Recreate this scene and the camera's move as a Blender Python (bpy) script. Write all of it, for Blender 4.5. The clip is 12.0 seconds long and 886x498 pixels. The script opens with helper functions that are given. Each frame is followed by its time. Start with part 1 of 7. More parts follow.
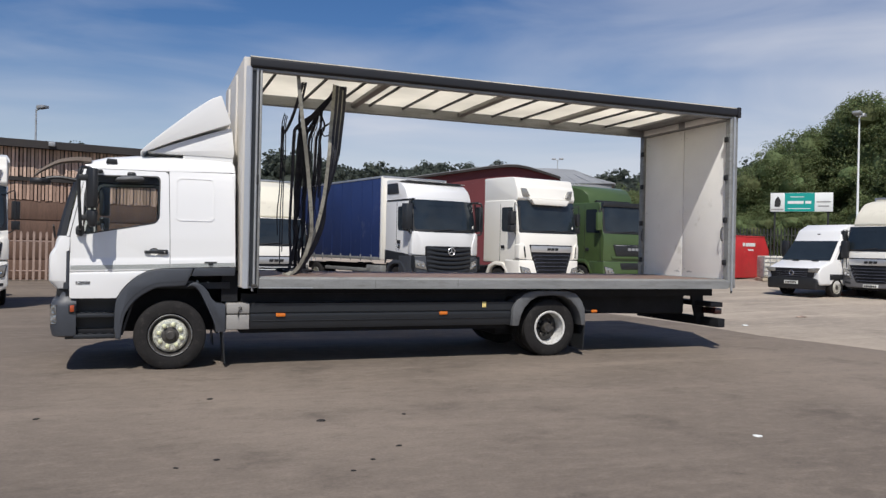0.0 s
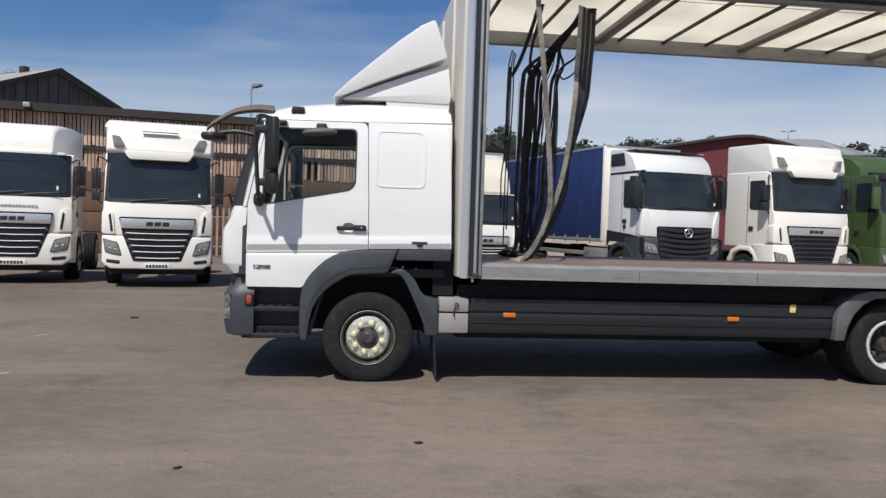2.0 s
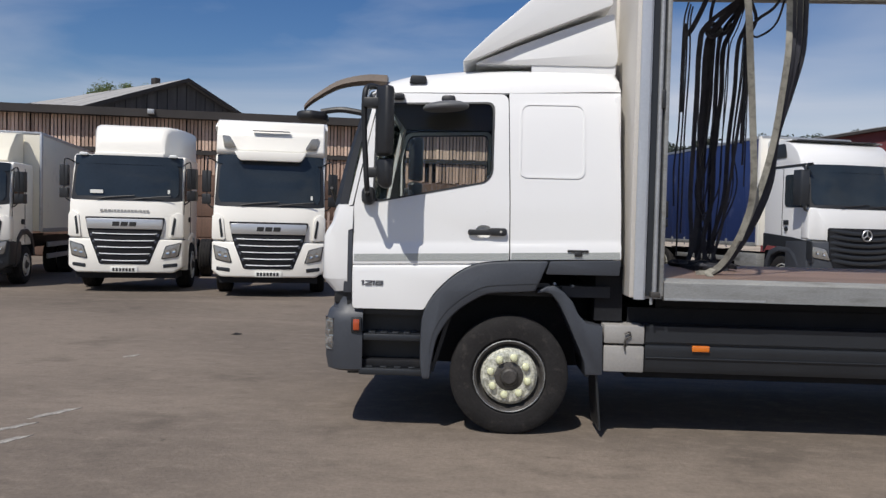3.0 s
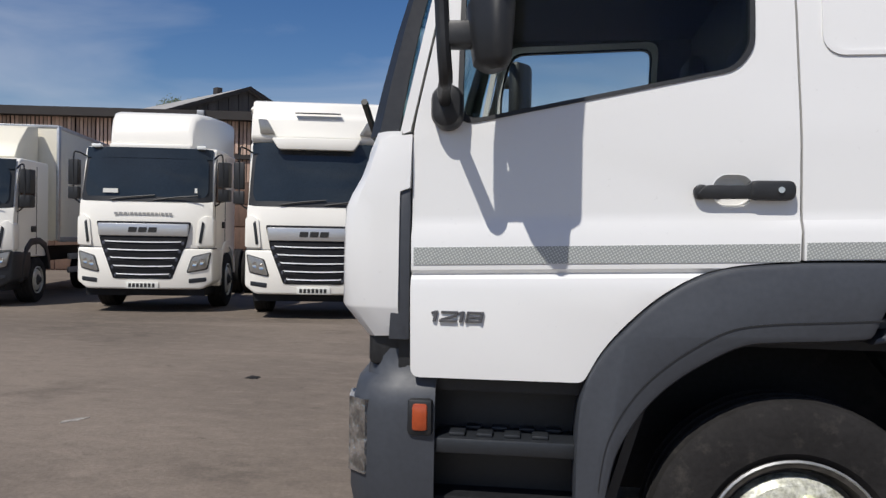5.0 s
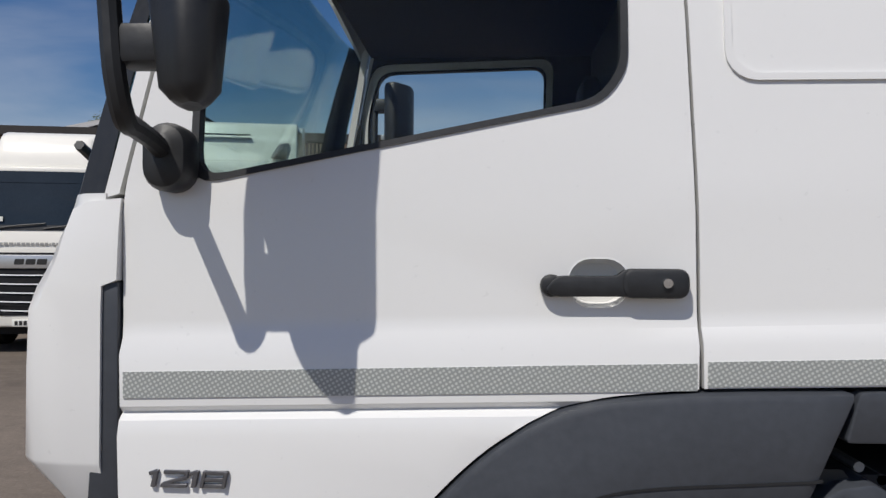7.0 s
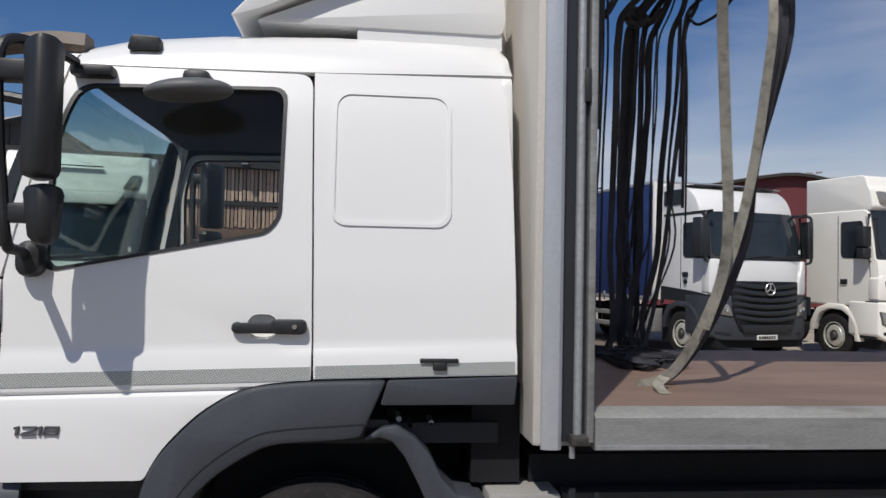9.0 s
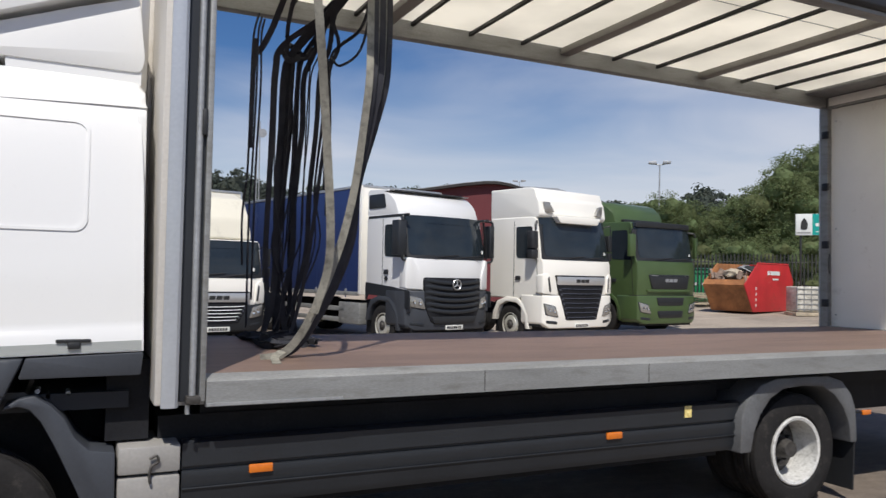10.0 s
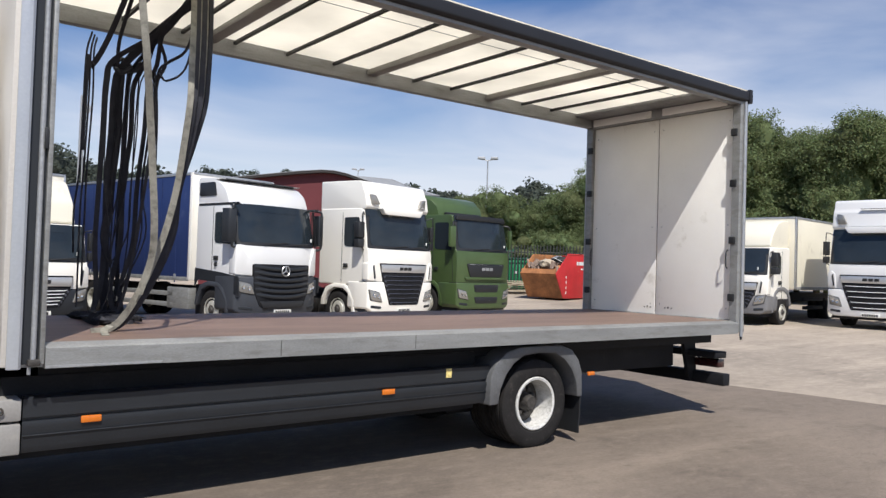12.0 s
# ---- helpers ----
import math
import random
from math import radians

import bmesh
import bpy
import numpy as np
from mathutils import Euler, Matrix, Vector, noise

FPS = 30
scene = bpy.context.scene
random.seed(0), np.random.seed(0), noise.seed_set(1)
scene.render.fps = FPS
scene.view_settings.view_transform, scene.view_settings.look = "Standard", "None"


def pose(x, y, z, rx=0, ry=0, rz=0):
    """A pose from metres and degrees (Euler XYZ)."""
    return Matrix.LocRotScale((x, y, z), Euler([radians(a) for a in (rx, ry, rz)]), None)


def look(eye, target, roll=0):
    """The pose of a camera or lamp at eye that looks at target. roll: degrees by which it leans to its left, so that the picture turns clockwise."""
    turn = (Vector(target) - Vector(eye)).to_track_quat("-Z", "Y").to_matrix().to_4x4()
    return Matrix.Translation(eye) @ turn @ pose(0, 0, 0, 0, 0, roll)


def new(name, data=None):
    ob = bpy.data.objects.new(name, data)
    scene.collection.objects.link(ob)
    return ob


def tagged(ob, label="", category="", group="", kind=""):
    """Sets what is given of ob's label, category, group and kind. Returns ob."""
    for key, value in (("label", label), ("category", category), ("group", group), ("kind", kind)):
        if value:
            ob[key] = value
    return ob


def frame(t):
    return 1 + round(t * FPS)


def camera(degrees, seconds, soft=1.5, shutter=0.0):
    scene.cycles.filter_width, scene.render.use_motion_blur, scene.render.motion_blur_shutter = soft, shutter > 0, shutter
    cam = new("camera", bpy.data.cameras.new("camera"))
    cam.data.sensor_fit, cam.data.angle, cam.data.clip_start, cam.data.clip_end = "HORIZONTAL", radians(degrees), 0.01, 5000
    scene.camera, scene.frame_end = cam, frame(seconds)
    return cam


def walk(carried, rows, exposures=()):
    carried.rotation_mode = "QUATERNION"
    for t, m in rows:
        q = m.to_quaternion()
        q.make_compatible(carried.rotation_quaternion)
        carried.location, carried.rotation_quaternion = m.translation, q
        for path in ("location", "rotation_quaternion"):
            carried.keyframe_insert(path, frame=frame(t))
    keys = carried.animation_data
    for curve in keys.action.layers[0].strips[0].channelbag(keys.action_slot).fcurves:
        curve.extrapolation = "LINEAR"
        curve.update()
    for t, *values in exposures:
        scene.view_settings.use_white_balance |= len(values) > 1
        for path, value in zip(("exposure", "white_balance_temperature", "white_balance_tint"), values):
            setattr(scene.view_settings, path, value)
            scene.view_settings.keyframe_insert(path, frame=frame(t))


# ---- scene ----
cam = camera(60.2, 12.0, soft=1.4, shutter=0.1)
PATH = [
    (0, (-0.304, -10.019, 1.596), (0.417, -8.153, 1.595), 1.2),
    (0.5, (-0.2, -9.571, 1.574), (0.503, -7.698, 1.563), 1.3),
    (1, (-0.073, -8.925, 1.568), (0.467, -7.0, 1.529), 1.5),
    (1.5, (-0.088, -8.065, 1.526), (0.281, -6.1, 1.469), 1.8),
    (2, (-0.154, -7.168, 1.544), (0.072, -5.182, 1.479), 1.8),
    (2.5, (-0.269, -6.283, 1.516), (-0.224, -4.284, 1.448), 1.5),
    (3, (-0.31, -5.391, 1.524), (-0.386, -3.393, 1.461), 1.4),
    (3.5, (-0.46, -4.436, 1.535), (-0.595, -2.441, 1.467), 1.3),
    (5.5, (-0.802, -1.71, 1.292), (-1.065, 0.272, 1.282), 1.0),
    (6, (-0.79, -1.374, 1.302), (-0.97, 0.618, 1.309), 0.4),
    (6.5, (-0.673, -1.245, 1.398), (-0.781, 0.752, 1.421), 0.3),
    (7, (-0.442, -1.379, 1.537), (-0.561, 0.617, 1.55), 0.3),
    (9, (0.137, -2.858, 1.695), (0.349, -0.871, 1.76), 1.1),
    (9.5, (0.363, -3.355, 1.697), (0.895, -1.428, 1.761), 0.7),
    (10, (0.435, -3.892, 1.694), (1.303, -2.092, 1.766), 1.1),
    (10.5, (0.376, -4.318, 1.71), (1.455, -2.635, 1.781), 1.4),
    (11, (0.342, -4.668, 1.708), (1.501, -3.04, 1.771), 1.3),
    (11.5, (0.215, -4.92, 1.711), (1.4, -3.31, 1.766), 1.6),
    (12, (0.091, -5.151, 1.724), (1.312, -3.567, 1.772), 1.8),
]
walk(cam, [(t, look(eye, target, roll)) for t, eye, target, roll in PATH], exposures=[(0.0, 0.05), (2.0, 0.05), (3.6, -0.06), (5.5, -0.01), (6.0, 0.02), (6.5, -0.19), (7.0, -0.22), (9.0, -0.18), (9.5, -0.12), (10.0, 0.06), (10.5, 0.34), (12.0, 0.36)])

# ---- world, sun ----
SUN = Vector((0.32, 0.654, -1.0)).normalized()
ELEV = math.asin(-SUN.z)
world = bpy.data.worlds.new("sky")
scene.world = world
world.use_nodes = True
wn, wl = world.node_tree.nodes, world.node_tree.links
wn.clear()
w_out, w_bg, w_sky = wn.new("ShaderNodeOutputWorld"), wn.new("ShaderNodeBackground"), wn.new("ShaderNodeTexSky")
w_sky.sky_type, w_sky.sun_disc = "NISHITA", False
w_sky.sun_elevation, w_sky.sun_rotation = ELEV, math.atan2(-SUN.x, -SUN.y)
w_sky.air_density, w_sky.dust_density, w_sky.ozone_density = 1.0, 0.6, 2.0
# thin streaks of high cloud all over the sky, denser towards the horizon
w_co, w_map, w_n1, w_n2 = wn.new("ShaderNodeTexCoord"), wn.new("ShaderNodeMapping"), wn.new("ShaderNodeTexNoise"), wn.new("ShaderNodeTexNoise")
w_map.inputs["Scale"].default_value = (1.2, 2.2, 7.0)
w_map.inputs["Rotation"].default_value = (0.25, 0.12, 0.5)
wl.new(w_co.outputs["Generated"], w_map.inputs["Vector"])
for node, scale, detail in ((w_n1, 1.6, 8), (w_n2, 0.9, 3)):
    node.inputs["Scale"].default_value, node.inputs["Detail"].default_value, node.inputs["Distortion"].default_value = scale, detail, 0.6
    wl.new(w_map.outputs["Vector"], node.inputs["Vector"])
w_mul, w_ramp, w_mix, w_hsv = wn.new("ShaderNodeMath"), wn.new("ShaderNodeValToRGB"), wn.new("ShaderNodeMixRGB"), wn.new("ShaderNodeHueSaturation")
w_mul.operation = "MULTIPLY"
wl.new(w_n1.outputs["Fac"], w_mul.inputs[0])
wl.new(w_n2.outputs["Fac"], w_mul.inputs[1])
w_ramp.color_ramp.elements[0].position, w_ramp.color_ramp.elements[1].position = 0.23, 0.60
w_ramp.color_ramp.elements[1].color = (0.75, 0.75, 0.75, 1)
w_sep, w_low, w_add = wn.new("ShaderNodeSeparateXYZ"), wn.new("ShaderNodeMapRange"), wn.new("ShaderNodeMath")
wl.new(w_co.outputs["Generated"], w_sep.inputs[0])
w_low.inputs["From Min"].default_value, w_low.inputs["From Max"].default_value = 0.38, 0.02
w_low.inputs["To Min"].default_value, w_low.inputs["To Max"].default_value = 0.0, 0.27
wl.new(w_sep.outputs["Z"], w_low.inputs["Value"])
w_add.operation = "ADD"
wl.new(w_mul.outputs[0], w_add.inputs[0])
wl.new(w_low.outputs[0], w_add.inputs[1])
# the haze thickens towards the east
w_east, w_sum = wn.new("ShaderNodeMapRange"), wn.new("ShaderNodeMath")
w_east.inputs["From Min"].default_value, w_east.inputs["From Max"].default_value = -0.5, 0.8
w_east.inputs["To Min"].default_value, w_east.inputs["To Max"].default_value = -0.10, 0.075
wl.new(w_sep.outputs["X"], w_east.inputs["Value"])
wl.new(w_add.outputs[0], w_sum.inputs[0])
wl.new(w_east.outputs[0], w_sum.inputs[1])
wl.new(w_sum.outputs[0], w_ramp.inputs["Fac"])
w_hsv.inputs["Hue"].default_value = 0.511
w_hsv.inputs["Saturation"].default_value, w_hsv.inputs["Value"].default_value = 1.33, 0.97
wl.new(w_sky.outputs["Color"], w_hsv.inputs["Color"])
w_mix.inputs["Color2"].default_value = (7.7, 7.9, 8.7, 1)
wl.new(w_ramp.outputs["Color"], w_mix.inputs["Fac"])
wl.new(w_hsv.outputs["Color"], w_mix.inputs["Color1"])
wl.new(w_mix.outputs["Color"], w_bg.inputs["Color"])
w_bg.inputs["Strength"].default_value = 0.085
wl.new(w_bg.outputs[0], w_out.inputs[0])

sun = new("sun", bpy.data.lights.new("sun", "SUN"))
sun.data.energy, sun.data.angle, sun.data.color = 4.2, radians(0.5), (1.0, 0.955, 0.89)
sun.matrix_world = look((0, 0, 40), Vector((0, 0, 40)) + SUN)


# ---- materials ----
def mat(name, color, rough=0.5, metal=0.0, vary=0.08, scale=3.0, fine=60.0, bump=0.0, coat=0.0, dirt=None, dirt_amount=0.0, stretch=(1, 1, 1), island=0.0):
    """A procedural surface: broad and fine colour variation, roughness variation, fine relief and patches of dirt."""
    m = bpy.data.materials.new(name)
    m.use_nodes = True
    n, l = m.node_tree.nodes, m.node_tree.links
    b = n["Principled BSDF"]
    b.inputs["Metallic"].default_value, b.inputs["Coat Weight"].default_value = metal, coat
    co, mp = n.new("ShaderNodeTexCoord"), n.new("ShaderNodeMapping")
    mp.inputs["Scale"].default_value = stretch
    l.new(co.outputs["Object"], mp.inputs["Vector"])
    big, small = n.new("ShaderNodeTexNoise"), n.new("ShaderNodeTexNoise")
    for node, s, d in ((big, scale, 5), (small, fine, 4)):
        node.inputs["Scale"].default_value, node.inputs["Detail"].default_value = s, d
        l.new(mp.outputs["Vector"], node.inputs["Vector"])
    lo, hi = [c * (1 - vary) for c in color], [min(1, c * (1 + vary)) for c in color]
    ramp = n.new("ShaderNodeValToRGB")
    ramp.color_ramp.elements[0].position, ramp.color_ramp.elements[1].position = 0.3, 0.7
    ramp.color_ramp.elements[0].color, ramp.color_ramp.elements[1].color = (*lo, 1), (*hi, 1)
    l.new(big.outputs["Fac"], ramp.inputs["Fac"])
    mixed = n.new("ShaderNodeMixRGB")
    mixed.blend_type, mixed.inputs["Fac"].default_value = "OVERLAY", min(1.0, vary * 2.5)
    l.new(ramp.outputs["Color"], mixed.inputs["Color1"])
    l.new(small.outputs["Fac"], mixed.inputs["Color2"])
    last = mixed.outputs["Color"]
    if island:
        info, hsv, rng = n.new("ShaderNodeObjectInfo"), n.new("ShaderNodeHueSaturation"), n.new("ShaderNodeMapRange")
        rng.inputs["To Min"].default_value, rng.inputs["To Max"].default_value = 1 - island, 1 + island
        l.new(info.outputs["Random"], rng.inputs["Value"])
        l.new(rng.outputs[0], hsv.inputs["Value"])
        l.new(last, hsv.inputs["Color"])
        last = hsv.outputs["Color"]
    if dirt:
        dn, dr, dm = n.new("ShaderNodeTexNoise"), n.new("ShaderNodeValToRGB"), n.new("ShaderNodeMixRGB")
        dn.inputs["Scale"].default_value, dn.inputs["Detail"].default_value, dn.inputs["Roughness"].default_value = scale * 2.3, 9, 0.65
        l.new(mp.outputs["Vector"], dn.inputs["Vector"])
        dr.color_ramp.elements[0].position, dr.color_ramp.elements[1].position = 0.62 - dirt_amount * 0.4, 0.8
        l.new(dn.outputs["Fac"], dr.inputs["Fac"])
        l.new(dr.outputs["Color"], dm.inputs["Fac"])
        l.new(last, dm.inputs["Color1"])
        dm.inputs["Color2"].default_value = (*dirt, 1)
        last = dm.outputs["Color"]
    l.new(last, b.inputs["Base Color"])
    rr = n.new("ShaderNodeMapRange")
    rr.inputs["To Min"].default_value, rr.inputs["To Max"].default_value = max(0.02, rough * 0.8), min(1, rough * 1.2)
    l.new(small.outputs["Fac"], rr.inputs["Value"])
    l.new(rr.outputs[0], b.inputs["Roughness"])
    if bump:
        bp = n.new("ShaderNodeBump")
        bp.inputs["Strength"].default_value, bp.inputs["Distance"].default_value = bump, 0.01
        l.new(small.outputs["Fac"], bp.inputs["Height"])
        l.new(bp.outputs[0], b.inputs["Normal"])
    return m


def glass(name, tint, alpha):
    """Tinted pane: a glossy sheet that lets part of the light through."""
    m = bpy.data.materials.new(name)
    m.use_nodes = True
    n, l = m.node_tree.nodes, m.node_tree.links
    out = n["Material Output"]
    n.remove(n["Principled BSDF"])
    tr, gl, mx, fr = n.new("ShaderNodeBsdfTransparent"), n.new("ShaderNodeBsdfGlossy"), n.new("ShaderNodeMixShader"), n.new("ShaderNodeLayerWeight")
    pw, ad = n.new("ShaderNodeMath"), n.new("ShaderNodeMath")
    tr.inputs["Color"].default_value = (*[c * alpha for c in tint], 1)
    gl.inputs["Roughness"].default_value = 0.03
    fr.inputs["Blend"].default_value = 0.5
    pw.operation, pw.inputs[1].default_value = "POWER", 4.0
    ad.operation, ad.inputs[1].default_value, ad.inputs[2].default_value = "MULTIPLY_ADD", 0.6, 0.014
    l.new(fr.outputs["Facing"], pw.inputs[0])
    l.new(pw.outputs[0], ad.inputs[0])
    l.new(ad.outputs[0], mx.inputs["Fac"])
    l.new(tr.outputs[0], mx.inputs[1])
    l.new(gl.outputs[0], mx.inputs[2])
    l.new(mx.outputs[0], out.inputs["Surface"])
    return m


def sheet(name, color, through_amount=0.5):
    """Translucent roof fabric: part of the sunlight comes through."""
    m = bpy.data.materials.new(name)
    m.use_nodes = True
    n, l = m.node_tree.nodes, m.node_tree.links
    out, b = n["Material Output"], n["Principled BSDF"]
    co, nz, rp = n.new("ShaderNodeTexCoord"), n.new("ShaderNodeTexNoise"), n.new("ShaderNodeValToRGB")
    nz.inputs["Scale"].default_value, nz.inputs["Detail"].default_value = 1.2, 8
    l.new(co.outputs["Object"], nz.inputs["Vector"])
    rp.color_ramp.elements[0].position, rp.color_ramp.elements[1].position = 0.3, 0.65
    rp.color_ramp.elements[0].color, rp.color_ramp.elements[1].color = (*[c * 0.82 for c in color], 1), (*color, 1)
    l.new(nz.outputs["Fac"], rp.inputs["Fac"])
    tl, mx = n.new("ShaderNodeBsdfTranslucent"), n.new("ShaderNodeMixShader")
    l.new(rp.outputs["Color"], tl.inputs["Color"])
    l.new(rp.outputs["Color"], b.inputs["Base Color"])
    b.inputs["Roughness"].default_value = 0.6
    mx.inputs["Fac"].default_value = through_amount
    l.new(b.outputs[0], mx.inputs[1])
    l.new(tl.outputs[0], mx.inputs[2])
    l.new(mx.outputs[0], out.inputs["Surface"])
    return m


def asphalt(name, base, warm, speck):
    """Worn tarmac: stone specks, broad worn and stained patches, faint tyre tracks."""
    m = bpy.data.materials.new(name)
    m.use_nodes = True
    n, l = m.node_tree.nodes, m.node_tree.links
    b = n["Principled BSDF"]
    co = n.new("ShaderNodeTexCoord")

    def noise_node(scale, detail, stretch=(1, 1, 1), rot=0.0, rough=0.55):
        mp, nd = n.new("ShaderNodeMapping"), n.new("ShaderNodeTexNoise")
        mp.inputs["Scale"].default_value, mp.inputs["Rotation"].default_value = stretch, (0, 0, rot)
        nd.inputs["Scale"].default_value, nd.inputs["Detail"].default_value, nd.inputs["Roughness"].default_value = scale, detail, rough
        l.new(co.outputs["Object"], mp.inputs["Vector"])
        l.new(mp.outputs["Vector"], nd.inputs["Vector"])
        return nd

    def ramp(src, p0, p1, c0, c1):
        r = n.new("ShaderNodeValToRGB")
        r.color_ramp.elements[0].position, r.color_ramp.elements[1].position = p0, p1
        r.color_ramp.elements[0].color, r.color_ramp.elements[1].color = (*c0, 1), (*c1, 1)
        l.new(src, r.inputs["Fac"])
        return r.outputs["Color"]

    def mix(a, c, fac, kind="MIX"):
        x = n.new("ShaderNodeMixRGB")
        x.blend_type = kind
        for socket, value in ((x.inputs["Color1"], a), (x.inputs["Color2"], c)):
            if isinstance(value, tuple):
                socket.default_value = (*value, 1)
            else:
                l.new(value, socket)
        if isinstance(fac, float):
            x.inputs["Fac"].default_value = fac
        else:
            l.new(fac, x.inputs["Fac"])
        return x.outputs["Color"]

    big, mid, tracks = noise_node(0.16, 6), noise_node(0.9, 8, rough=0.65), noise_node(0.5, 6, (0.35, 2.6, 1), 0.5)
    grit, stone = noise_node(38, 4, rough=0.7), n.new("ShaderNodeTexVoronoi")
    stone.inputs["Scale"].default_value = 70
    l.new(co.outputs["Object"], stone.inputs["Vector"])
    c = ramp(big.outputs["Fac"], 0.38, 0.64, tuple(v * 0.78 for v in base), warm)
    c = mix(c, tuple(v * 0.55 for v in base), ramp(mid.outputs["Fac"], 0.54, 0.74, (0, 0, 0), (0.8, 0.8, 0.8)))
    c = mix(c, tuple(v * 1.28 for v in warm), ramp(tracks.outputs["Fac"], 0.52, 0.75, (0, 0, 0), (0.6, 0.6, 0.6)))
    blot = noise_node(4.2, 7, (1, 1.8, 1), 0.35, 0.7)
    c = mix(c, tuple(v * 1.22 for v in warm), ramp(blot.outputs["Fac"], 0.50, 0.72, (0, 0, 0), (0.55, 0.55, 0.55)))
    c = mix(c, tuple(v * 0.70 for v in base), ramp(blot.outputs["Fac"], 0.30, 0.46, (0.5, 0.5, 0.5), (0, 0, 0)))
    spots = noise_node(2.7, 5, (1, 1.3, 1), 0.9, 0.7)
    c = mix(c, tuple(v * 0.45 for v in base), ramp(spots.outputs["Fac"], 0.64, 0.74, (0, 0, 0), (0.6, 0.6, 0.6)))
    c = mix(c, grit.outputs["Fac"], 0.35, "OVERLAY")
    c = mix(c, speck, ramp(stone.outputs["Distance"], 0.0, 0.09, (0.5, 0.5, 0.5), (0, 0, 0)))
    l.new(c, b.inputs["Base Color"])
    b.inputs["Roughness"].default_value = 0.88
    b.inputs["Specular IOR Level"].default_value = 0.3
    bp = n.new("ShaderNodeBump")
    bp.inputs["Strength"].default_value, bp.inputs["Distance"].default_value = 0.5, 0.012
    l.new(grit.outputs["Fac"], bp.inputs["Height"])
    l.new(bp.outputs[0], b.inputs["Normal"])
    return m


